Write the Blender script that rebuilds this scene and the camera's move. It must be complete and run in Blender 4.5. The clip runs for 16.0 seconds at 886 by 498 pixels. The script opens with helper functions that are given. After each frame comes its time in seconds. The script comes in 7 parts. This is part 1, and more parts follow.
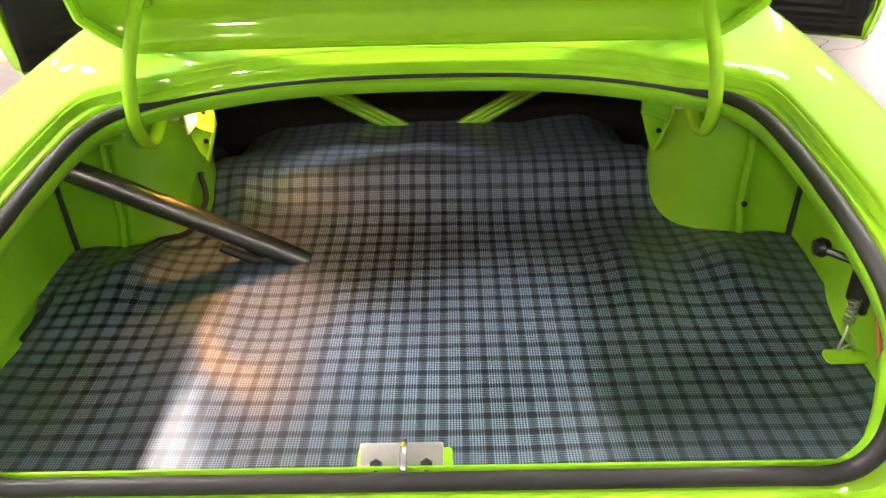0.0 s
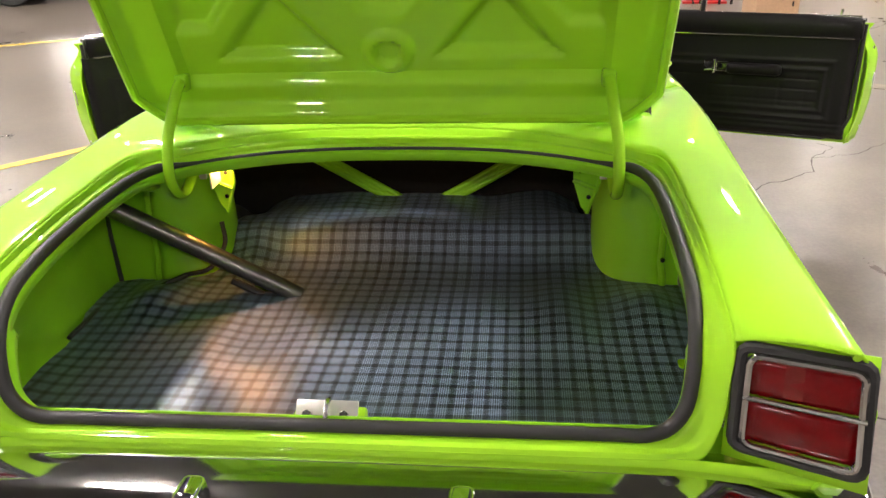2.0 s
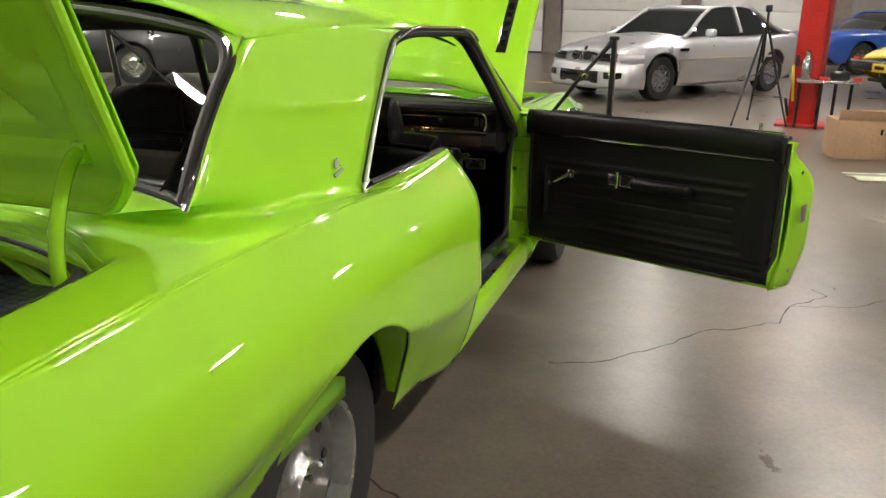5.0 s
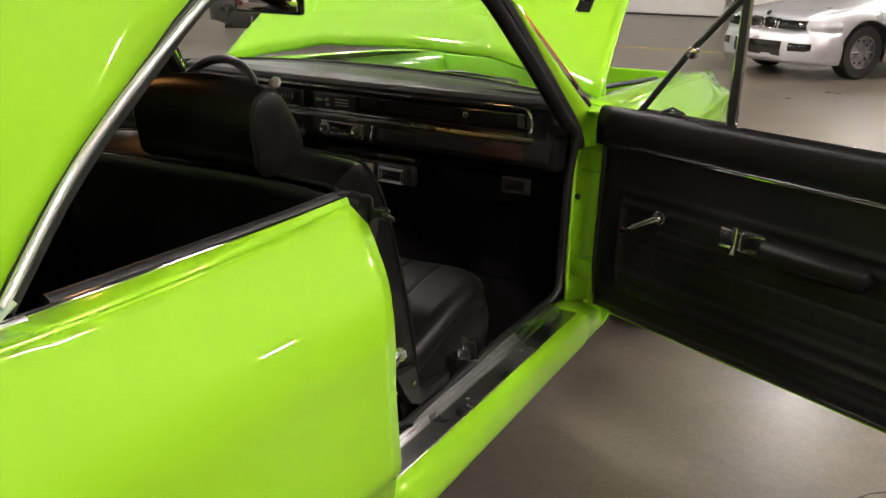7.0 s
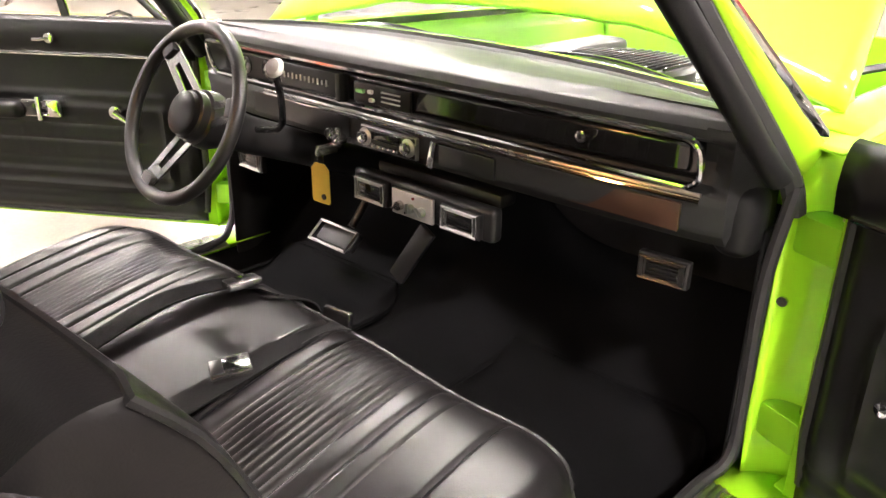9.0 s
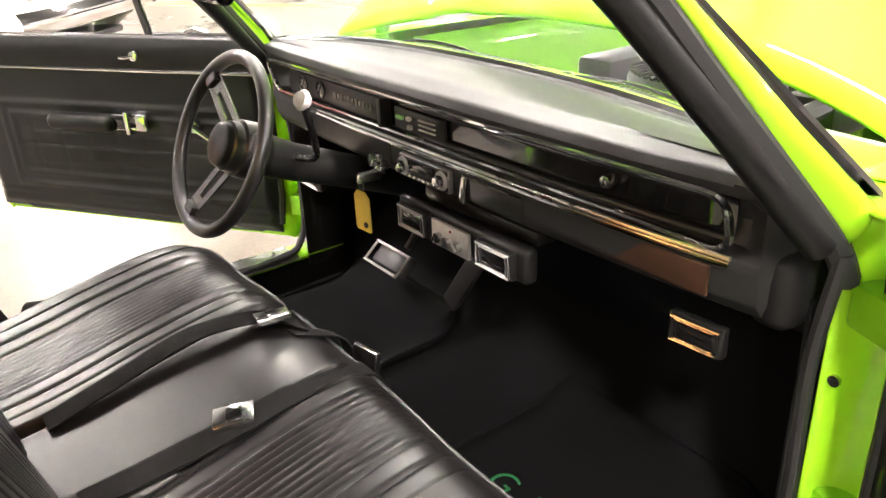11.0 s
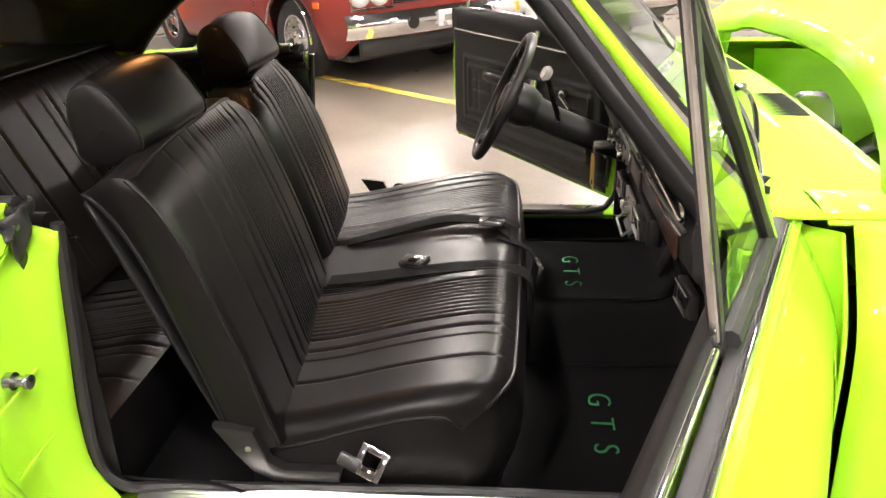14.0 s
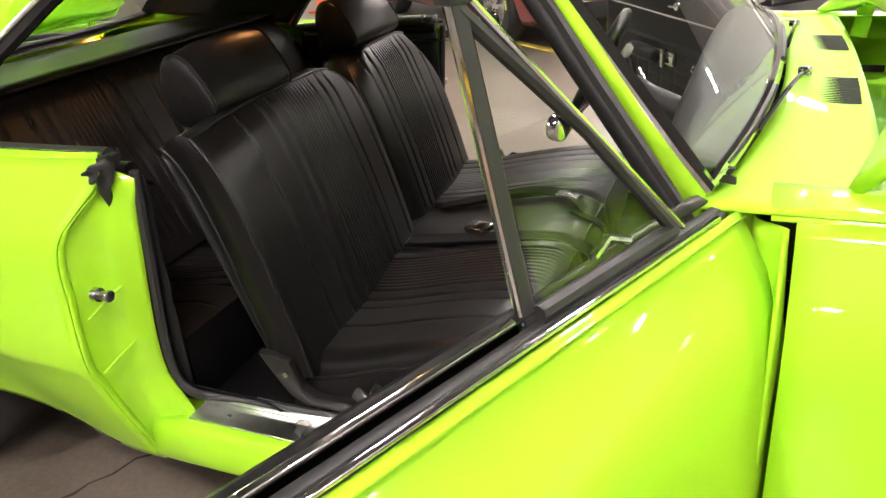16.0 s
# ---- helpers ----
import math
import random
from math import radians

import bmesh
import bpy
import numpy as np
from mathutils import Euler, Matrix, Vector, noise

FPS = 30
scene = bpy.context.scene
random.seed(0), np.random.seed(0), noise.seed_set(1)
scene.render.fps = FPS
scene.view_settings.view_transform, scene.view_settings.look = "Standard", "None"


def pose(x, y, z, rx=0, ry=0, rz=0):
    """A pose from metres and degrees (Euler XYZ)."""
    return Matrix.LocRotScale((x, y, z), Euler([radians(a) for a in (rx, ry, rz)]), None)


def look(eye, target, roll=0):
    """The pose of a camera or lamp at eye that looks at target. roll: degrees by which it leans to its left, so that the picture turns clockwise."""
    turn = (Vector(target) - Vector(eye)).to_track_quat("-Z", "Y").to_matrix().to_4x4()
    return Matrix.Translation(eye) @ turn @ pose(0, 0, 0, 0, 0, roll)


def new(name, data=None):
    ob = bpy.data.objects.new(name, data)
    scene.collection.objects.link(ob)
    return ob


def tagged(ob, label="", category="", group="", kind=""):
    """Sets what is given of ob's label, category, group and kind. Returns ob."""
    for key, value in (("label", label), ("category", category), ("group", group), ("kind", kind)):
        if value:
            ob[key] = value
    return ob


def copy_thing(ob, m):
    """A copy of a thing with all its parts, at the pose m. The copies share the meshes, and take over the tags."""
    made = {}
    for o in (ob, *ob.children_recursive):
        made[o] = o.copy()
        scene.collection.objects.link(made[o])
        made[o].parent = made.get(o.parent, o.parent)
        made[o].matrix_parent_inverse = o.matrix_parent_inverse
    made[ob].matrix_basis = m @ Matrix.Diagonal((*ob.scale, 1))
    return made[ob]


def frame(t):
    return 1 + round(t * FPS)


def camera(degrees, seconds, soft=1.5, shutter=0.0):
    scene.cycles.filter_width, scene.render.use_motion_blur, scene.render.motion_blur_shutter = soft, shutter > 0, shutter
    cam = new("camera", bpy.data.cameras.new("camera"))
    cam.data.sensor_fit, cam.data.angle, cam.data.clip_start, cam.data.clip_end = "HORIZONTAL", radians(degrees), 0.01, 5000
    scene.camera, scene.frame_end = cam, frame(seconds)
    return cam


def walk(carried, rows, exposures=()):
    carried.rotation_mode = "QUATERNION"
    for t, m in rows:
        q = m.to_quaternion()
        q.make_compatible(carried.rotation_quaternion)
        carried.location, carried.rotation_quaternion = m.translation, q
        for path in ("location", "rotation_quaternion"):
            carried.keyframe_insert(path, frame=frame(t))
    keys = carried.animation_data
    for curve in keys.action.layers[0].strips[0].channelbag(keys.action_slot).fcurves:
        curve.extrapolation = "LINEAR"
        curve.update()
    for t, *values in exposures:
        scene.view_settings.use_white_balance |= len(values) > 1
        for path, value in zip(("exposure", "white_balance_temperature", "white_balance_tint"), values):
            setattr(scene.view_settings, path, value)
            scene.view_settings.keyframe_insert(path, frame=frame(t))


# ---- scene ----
cam = camera(59.4, 16.0)
PATH = [
    (0, (0.055, -0.6, 1.381), (0.021, 1.102, 0.331), -1.8),
    (0.5, (0.056, -0.58, 1.375), (0.014, 1.114, 0.313), -1.8),
    (1, (0.075, -0.628, 1.381), (0.011, 1.088, 0.357), -1.5),
    (1.5, (0.161, -0.804, 1.399), (0.032, 0.97, 0.484), -1.4),
    (2, (0.293, -0.96, 1.412), (0.102, 0.861, 0.608), -1.9),
    (2.5, (0.526, -1.083, 1.397), (0.275, 0.764, 0.672), -2.4),
    (3, (0.737, -1.091, 1.372), (0.441, 0.764, 0.686), -1.6),
    (3.5, (0.97, -0.959, 1.341), (0.627, 0.906, 0.708), -0.3),
    (4, (1.166, -0.782, 1.334), (0.757, 1.081, 0.733), 0.5),
    (4.2, (1.236, -0.683, 1.323), (0.803, 1.182, 0.746), 0.5),
    (6.3, (1.55, 0.615, 1.221), (0.719, 2.334, 0.624), 2.5),
    (6.5, (1.514, 0.758, 1.223), (0.651, 2.456, 0.612), 2.5),
    (7, (1.449, 1.061, 1.224), (0.511, 2.703, 0.572), 1.7),
    (7.5, (1.363, 1.363, 1.233), (0.353, 2.942, 0.536), 1.4),
    (8, (1.277, 1.623, 1.215), (0.183, 3.129, 0.484), 1.3),
    (8.5, (1.173, 1.823, 1.21), (-0.009, 3.242, 0.442), 1.2),
    (9, (1.074, 1.965, 1.179), (-0.189, 3.306, 0.4), 0.8),
    (9.2, (1.039, 2.011, 1.173), (-0.249, 3.326, 0.391), 0.8),
    (11.3, (1.163, 2.192, 1.252), (-0.375, 3.167, 0.424), -2.0),
    (11.5, (1.255, 2.185, 1.248), (-0.335, 3.097, 0.448), -0.7),
    (12, (1.437, 2.256, 1.247), (-0.286, 2.928, 0.486), -0.9),
    (12.5, (1.588, 2.4, 1.268), (-0.21, 2.791, 0.484), -1.0),
    (13, (1.702, 2.512, 1.279), (-0.136, 2.667, 0.505), -1.3),
    (13.5, (1.764, 2.637, 1.282), (-0.079, 2.577, 0.508), -1.3),
    (14, (1.758, 2.706, 1.282), (-0.07, 2.514, 0.493), -1.5),
    (14.5, (1.74, 2.763, 1.284), (-0.058, 2.407, 0.484), -3.1),
    (15, (1.725, 2.82, 1.286), (-0.035, 2.31, 0.485), -4.3),
    (15.5, (1.737, 2.92, 1.296), (0.024, 2.266, 0.498), -4.4),
    (16, (1.773, 3.076, 1.314), (0.113, 2.351, 0.467), -4.0),
]
# The car leans nose-down on its tyres: its own frame is tipped about a line across the sills.
RAKE = pose(0, 2.5, 0, -1.3) @ pose(0, -2.5, 0)
walk(cam, [(t, RAKE @ look(eye, target, roll)) for t, eye, target, roll in PATH],
     [(t, stops, 6500, tint) for t, stops, tint in (
         (0.0, 0.82, 18), (1.0, 0.81, 18), (1.5, 0.62, 18), (2.0, 0.34, 16), (2.5, 0.22, 13), (4.0, -0.25, 10), (6.5, -0.55, 10), (7.0, -0.30, 12), (7.5, 0.18, 14), (8.0, 0.90, 16), (8.5, 1.45, 18), (9.0, 1.85, 20),
         (11.5, 1.66, 14), (12.0, 1.33, 13), (12.5, 1.13, 13), (13.5, 0.95, 15), (14.5, 0.86, 18), (15.5, 0.68, 18), (16.0, 0.48, 17))])


# ---- helpers for building ----
def smooth(a, b, x):
    t = min(1.0, max(0.0, (x - a) / (b - a)))
    return t * t * (3 - 2 * t)


def curve(points, x):
    """A smooth value between (x, value) pairs, with flat-free tangents."""
    if x <= points[0][0]:
        return points[0][1]
    if x >= points[-1][0]:
        return points[-1][1]
    for i in range(len(points) - 1):
        (x0, y0), (x1, y1) = points[i], points[i + 1]
        if x <= x1:
            xp, yp = points[i - 1] if i else (2 * x0 - x1, 2 * y0 - y1)
            xn, yn = points[i + 2] if i + 2 < len(points) else (2 * x1 - x0, 2 * y1 - y0)
            m0, m1 = (y1 - yp) / (x1 - xp) * (x1 - x0), (yn - y0) / (xn - x0) * (x1 - x0)
            t = (x - x0) / (x1 - x0)
            return y0 * (2 * t**3 - 3 * t**2 + 1) + m0 * (t**3 - 2 * t**2 + t) + y1 * (3 * t**2 - 2 * t**3) + m1 * (t**3 - t**2)


def spline(points, n):
    """n + 1 points along a smooth line through the given ones."""
    k = len(points) - 1
    cols = [[(i, p[a]) for i, p in enumerate(points)] for a in range(len(points[0]))]
    return [Vector([curve(c, k * j / n) for c in cols]) for j in range(n + 1)]


def sheet(fn, nu, nv, us=None):
    """A grid of faces through fn(u, v), u and v from 0 to 1."""
    bm = bmesh.new()
    us = us or [i / nu for i in range(nu + 1)]
    rows = [[bm.verts.new(fn(u, j / nv)) for j in range(nv + 1)] for u in us]
    for a, b in zip(rows, rows[1:]):
        for j in range(nv):
            bm.faces.new((a[j], b[j], b[j + 1], a[j + 1]))
    return bm


def box(size, at=(0, 0, 0), bevel=0.0, seg=2, turn=None):
    bm = bmesh.new()
    bmesh.ops.create_cube(bm, size=1)
    bmesh.ops.scale(bm, vec=size, verts=bm.verts)
    if bevel:
        bmesh.ops.bevel(bm, geom=bm.edges[:], offset=bevel, segments=seg, affect="EDGES", profile=0.5)
    m = Matrix.Translation(at) @ (turn or Matrix())
    bmesh.ops.transform(bm, matrix=m, verts=bm.verts)
    return bm


def cyl(r, depth, m=None, n=24, r2=None, bevel=0.0, cap=True):
    bm = bmesh.new()
    bmesh.ops.create_cone(bm, cap_ends=cap, segments=n, radius1=r, radius2=r if r2 is None else r2, depth=depth)
    if bevel:
        rim = [e for e in bm.edges if abs(e.verts[0].co.z - e.verts[1].co.z) < 1e-6]
        bmesh.ops.bevel(bm, geom=rim, offset=bevel, segments=2, affect="EDGES", profile=0.5)
    if m is not None:
        bmesh.ops.transform(bm, matrix=m, verts=bm.verts)
    return bm


def spin(profile, n=32, m=None):
    """A turned body about z through (radius, z) pairs."""
    bm = bmesh.new()
    rings = []
    for r, z in profile:
        rings.append([bm.verts.new((r * math.cos(2 * math.pi * i / n), r * math.sin(2 * math.pi * i / n), z)) for i in range(n)])
    for a, b in zip(rings, rings[1:]):
        for i in range(n):
            bm.faces.new((a[i], a[(i + 1) % n], b[(i + 1) % n], b[i]))
    if m is not None:
        bmesh.ops.transform(bm, matrix=m, verts=bm.verts)
    return bm


def tube(points, r, n=10, closed=False, flat=1.0):
    """A swept round (or flattened) bar along points."""
    pts = [Vector(p) for p in points]
    bm, rings, up = bmesh.new(), [], Vector((0, 0, 1))
    k = len(pts)
    for i, p in enumerate(pts):
        d = (pts[(i + 1) % k] - pts[i - 1]) if closed else (pts[min(i + 1, k - 1)] - pts[max(i - 1, 0)])
        d.normalize()
        if abs(d.dot(up)) > 0.95:
            up = Vector((1, 0, 0)) if abs(d.x) < 0.9 else Vector((0, 1, 0))
        s = d.cross(up).normalized()
        w = s.cross(d).normalized()
        up = w
        rr = r[i] if isinstance(r, (list, tuple)) else r
        rings.append([bm.verts.new(p + s * rr * math.cos(2 * math.pi * j / n) + w * rr * flat * math.sin(2 * math.pi * j / n)) for j in range(n)])
    for a, b in zip(rings, rings[1:] + ([rings[0]] if closed else [])):
        for j in range(n):
            bm.faces.new((a[j], a[(j + 1) % n], b[(j + 1) % n], b[j]))
    if not closed:
        bm.faces.new(rings[0][::-1])
        bm.faces.new(rings[-1])
    return bm


def ribbon(points, across, thick):
    """A flat strap along points; across: half its width as a vector."""
    bm = bmesh.new()
    a = Vector(across)
    pts = [Vector(p) for p in points]
    rings = []
    for i, p in enumerate(pts):
        d = (pts[min(i + 1, len(pts) - 1)] - pts[max(i - 1, 0)]).normalized()
        nrm = d.cross(a).normalized() * thick / 2
        rings.append([bm.verts.new(p + s) for s in (a + nrm, nrm - a, -a - nrm, a - nrm)])
    for p, q in zip(rings, rings[1:]):
        for j in range(4):
            bm.faces.new((p[j], p[(j + 1) % 4], q[(j + 1) % 4], q[j]))
    bm.faces.new(rings[0][::-1])
    bm.faces.new(rings[-1])
    return bm


def plate(outline, m, thick, bevel=0.0):
    """A plate from a flat outline in x, y, thick along +z, laid by m."""
    bm = bmesh.new()
    f = bm.faces.new([bm.verts.new((x, y, 0)) for x, y in outline])
    res = bmesh.ops.extrude_face_region(bm, geom=[f])
    bmesh.ops.translate(bm, vec=(0, 0, thick), verts=[v for v in res["geom"] if isinstance(v, bmesh.types.BMVert)])
    if bevel:
        top = [e for e in bm.edges if all(abs(v.co.z - thick) < 1e-6 for v in e.verts)]
        bmesh.ops.bevel(bm, geom=top, offset=bevel, segments=2, affect="EDGES", profile=0.5)
    bmesh.ops.transform(bm, matrix=m, verts=bm.verts)
    return bm


def rounded(w, h, r, n=5):
    """A rounded rectangle's outline, centred."""
    out = []
    for cx, cy, a in ((w / 2 - r, h / 2 - r, 0), (r - w / 2, h / 2 - r, 90), (r - w / 2, r - h / 2, 180), (w / 2 - r, r - h / 2, 270)):
        for i in range(n + 1):
            t = radians(a + 90 * i / n)
            out.append((cx + r * math.cos(t), cy + r * math.sin(t)))
    return out


def join(*bms):
    out = bmesh.new()
    for b in bms:
        me = bpy.data.meshes.new("join")
        b.to_mesh(me)
        b.free()
        out.from_mesh(me)
        bpy.data.meshes.remove(me)
    return out


def mirror(bm):
    for v in bm.verts:
        v.co.x = -v.co.x
    bmesh.ops.reverse_faces(bm, faces=bm.faces[:])
    return bm


def part(name, bm, material, parent=None, label="", thick=0.0, flat=False, sub=0):
    """Links a bmesh as one mesh object under a thing or a part."""
    bmesh.ops.recalc_face_normals(bm, faces=bm.faces[:])
    me = bpy.data.meshes.new(name)
    bm.to_mesh(me)
    bm.free()
    me.materials.append(material)
    if not flat:
        me.shade_smooth()
        me.set_sharp_from_angle(angle=radians(38))
    ob = new(name, me)
    if thick:
        mod = ob.modifiers.new("thickness", "SOLIDIFY")
        mod.thickness, mod.offset = thick, 0.0
    if sub:
        mod = ob.modifiers.new("round", "SUBSURF")
        mod.levels = mod.render_levels = sub
    if parent is not None:
        ob.parent = parent
    if label:
        ob["label"] = label
    return ob


def thing(name, m, label, category, group="", kind=""):
    ob = new(name)
    ob.empty_display_size = 0.1
    ob.matrix_world = m
    return tagged(ob, label, category, group, kind)


# ---- light ----
world = bpy.data.worlds.new("hall_air")
world.use_nodes = True
world.node_tree.nodes["Background"].inputs[0].default_value = (1.0, 0.97, 0.93, 1)
world.node_tree.nodes["Background"].inputs[1].default_value = 0.05
scene.world = world
scene.view_settings.exposure = 0.0


# ---- materials ----
def material(name, base, rough=0.5, metal=0.0, coat=0.0, spread=0.12, grain=40.0, bump=0.0, bump_scale=200.0, stain=3.0, rough_spread=0.1, emit=0.0, ior=1.5, spec=0.5):
    """A painted, woven or cast surface: colour and gloss vary at two scales."""
    m = bpy.data.materials.new(name)
    m.use_nodes = True
    nt = m.node_tree
    p = nt.nodes["Principled BSDF"]
    tc = nt.nodes.new("ShaderNodeTexCoord")
    fine, wide = nt.nodes.new("ShaderNodeTexNoise"), nt.nodes.new("ShaderNodeTexNoise")
    fine.inputs["Scale"].default_value, wide.inputs["Scale"].default_value = grain, stain
    fine.inputs["Detail"].default_value = wide.inputs["Detail"].default_value = 4
    for n in (fine, wide):
        nt.links.new(tc.outputs["Object"], n.inputs["Vector"])
    both = nt.nodes.new("ShaderNodeMath")
    both.operation = "MULTIPLY"
    nt.links.new(fine.outputs[0], both.inputs[0])
    nt.links.new(wide.outputs[0], both.inputs[1])
    ramp = nt.nodes.new("ShaderNodeMapRange")
    ramp.inputs[1].default_value, ramp.inputs[2].default_value = 0.1, 0.42
    ramp.inputs[3].default_value, ramp.inputs[4].default_value = 1 - spread, 1 + spread
    nt.links.new(both.outputs[0], ramp.inputs[0])
    mul = nt.nodes.new("ShaderNodeVectorMath")
    mul.operation = "SCALE"
    mul.inputs[0].default_value = base
    nt.links.new(ramp.outputs[0], mul.inputs["Scale"])
    out = mul.outputs[0]
    nt.links.new(out, p.inputs["Base Color"])
    rr = nt.nodes.new("ShaderNodeMapRange")
    rr.inputs[1].default_value, rr.inputs[2].default_value = 0.3, 0.7
    rr.inputs[3].default_value, rr.inputs[4].default_value = max(0.02, rough * (1 - rough_spread)), min(1, rough * (1 + rough_spread))
    nt.links.new(wide.outputs[0], rr.inputs[0])
    nt.links.new(rr.outputs[0], p.inputs["Roughness"])
    p.inputs["Metallic"].default_value = metal
    p.inputs["Coat Weight"].default_value = coat
    p.inputs["Coat Roughness"].default_value = 0.03
    p.inputs["IOR"].default_value = ior
    p.inputs["Specular IOR Level"].default_value = spec
    if bump:
        bn = nt.nodes.new("ShaderNodeTexNoise")
        bn.inputs["Scale"].default_value = bump_scale
        bn.inputs["Detail"].default_value = 3
        nt.links.new(tc.outputs["Object"], bn.inputs["Vector"])
        b = nt.nodes.new("ShaderNodeBump")
        b.inputs["Strength"].default_value = bump
        b.inputs["Distance"].default_value = 0.002
        nt.links.new(bn.outputs[0], b.inputs["Height"])
        nt.links.new(b.outputs[0], p.inputs["Normal"])
    if emit:
        p.inputs["Emission Color"].default_value = (*base, 1)
        p.inputs["Emission Strength"].default_value = emit
    return m


def glass(name, tint, rough=0.0):
    """A thin pane: mostly clear, with a mirror that grows towards grazing views."""
    m = bpy.data.materials.new(name)
    m.use_nodes = True
    nt = m.node_tree
    nt.nodes.remove(nt.nodes["Principled BSDF"])
    out = nt.nodes["Material Output"]
    clear, gloss, mix, facing = nt.nodes.new("ShaderNodeBsdfTransparent"), nt.nodes.new("ShaderNodeBsdfGlossy"), nt.nodes.new("ShaderNodeMixShader"), nt.nodes.new("ShaderNodeLayerWeight")
    facing.inputs["Blend"].default_value = 0.5
    power, scale = nt.nodes.new("ShaderNodeMath"), nt.nodes.new("ShaderNodeMath")
    power.operation, scale.operation = "POWER", "MULTIPLY_ADD"
    power.inputs[1].default_value = 4.0
    scale.inputs[1].default_value, scale.inputs[2].default_value = 0.75, 0.06
    clear.inputs[0].default_value = (*tint, 1)
    gloss.inputs["Roughness"].default_value = rough
    nt.links.new(facing.outputs["Facing"], power.inputs[0])
    nt.links.new(power.outputs[0], scale.inputs[0])
    nt.links.new(scale.outputs[0], mix.inputs[0])
    nt.links.new(clear.outputs[0], mix.inputs[1])
    nt.links.new(gloss.outputs[0], mix.inputs[2])
    nt.links.new(mix.outputs[0], out.inputs["Surface"])
    return m


LIME = material("lime_paint", (0.34, 0.70, 0.014), 0.55, spec=0.25, coat=1.0, spread=0.03, bump=0.012, bump_scale=260, grain=6, stain=1.5)
# the body's lime again, its colour darkened to carry the shade on inner panels
LIME_SHADED = material("shaded_lime_paint", (0.235, 0.56, 0.012), 0.50, spec=0.25, coat=0.8, spread=0.06, bump=0.02, bump_scale=160, grain=12, stain=2.5)
CHROME = material("chrome", (0.80, 0.80, 0.80), 0.07, metal=1.0, spread=0.03, rough_spread=0.4)
STEEL = material("brushed_steel", (0.55, 0.55, 0.54), 0.28, metal=1.0, spread=0.12, rough_spread=0.3)
GUNMETAL = material("grey_steel_tube", (0.16, 0.15, 0.145), 0.32, metal=0.9, spread=0.15, grain=60)
RUBBER = material("black_rubber", (0.018, 0.018, 0.019), 0.55, spread=0.2, bump=0.05, bump_scale=300)
VINYL = material("black_vinyl", (0.0068, 0.0064, 0.0066), 0.34, spec=0.19, spread=0.15, bump=0.10, bump_scale=420, grain=120)
VINYL_FLAT = material("black_panel_vinyl", (0.009, 0.009, 0.0095), 0.40, spec=0.24, spread=0.15, bump=0.12, bump_scale=500, grain=120)
PLASTIC = material("black_plastic", (0.012, 0.012, 0.012), 0.35, spread=0.15, bump=0.03, bump_scale=300)
GLOSS_BLACK = material("gloss_black", (0.008, 0.008, 0.008), 0.12, coat=0.5, spread=0.1)
CARPET = material("black_carpet", (0.0065, 0.0065, 0.007), 0.95, spec=0.05, spread=0.5, bump=0.9, bump_scale=700, grain=500)
CARDBOARD = material("black_boarding", (0.010, 0.009, 0.009), 0.9, spec=0.15, spread=0.3)
SILVER = material("silver_paint", (0.62, 0.63, 0.66), 0.30, metal=0.55, coat=1.0, spread=0.03)
RED = material("red_paint", (0.20, 0.018, 0.012), 0.30, coat=1.0, spread=0.05)
RED_LIFT = material("red_lift_paint", (0.55, 0.02, 0.015), 0.40, coat=0.3, spread=0.12)
YELLOW = material("yellow_paint", (0.72, 0.52, 0.03), 0.3, coat=1.0, spread=0.04)
BLUE = material("blue_paint", (0.02, 0.08, 0.35), 0.3, coat=1.0, spread=0.05)
WHITE = material("white_paint", (0.74, 0.74, 0.72), 0.4, coat=0.5, spread=0.05)
DARK_GLASS = material("dark_window_glass", (0.02, 0.022, 0.022), 0.05, spread=0.1, coat=1.0)
TYRE = material("tyre_rubber", (0.02, 0.02, 0.02), 0.75, spread=0.3, bump=0.2, bump_scale=120)
GLASS = glass("clear_glass", (0.90, 0.95, 0.92))
TAIL_RED = material("red_lens", (0.15, 0.0015, 0.003), 0.12, spec=0.3, coat=0.4, spread=0.35, bump=0.15, bump_scale=220, grain=30)
TAG_YELLOW = material("yellow_card_tag", (0.78, 0.52, 0.05), 0.6, spread=0.06)
WOODGRAIN = material("dark_woodgrain", (0.035, 0.016, 0.009), 0.35, spread=0.4, grain=25, coat=0.4)
LETTER_GREEN = material("green_thread", (0.012, 0.21, 0.06), 0.7, spread=0.25, grain=300)
ZINC = material("zinc_plated_steel", (0.72, 0.71, 0.66), 0.30, metal=0.7, spread=0.1)
BRIGHT = material("bright_trim", (0.78, 0.78, 0.76), 0.22, metal=0.55, spread=0.05)
DASH_PAD = material("dash_pad_vinyl", (0.016, 0.0165, 0.0165), 0.46, spec=0.45, spread=0.15, bump=0.12, bump_scale=420, grain=120)
BUCKLE = material("buckle_steel", (0.42, 0.42, 0.42), 0.25, metal=1.0, spread=0.1)
BULB = material("warm_bulb", (1.0, 0.46, 0.14), 0.4, emit=25.0, spread=0.0)
WEBBING = material("belt_webbing", (0.006, 0.006, 0.006), 0.8, spec=0.08, spread=0.2, bump=0.4, bump_scale=500)
CARD = material("brown_cardboard", (0.42, 0.27, 0.16), 0.8, spread=0.12)


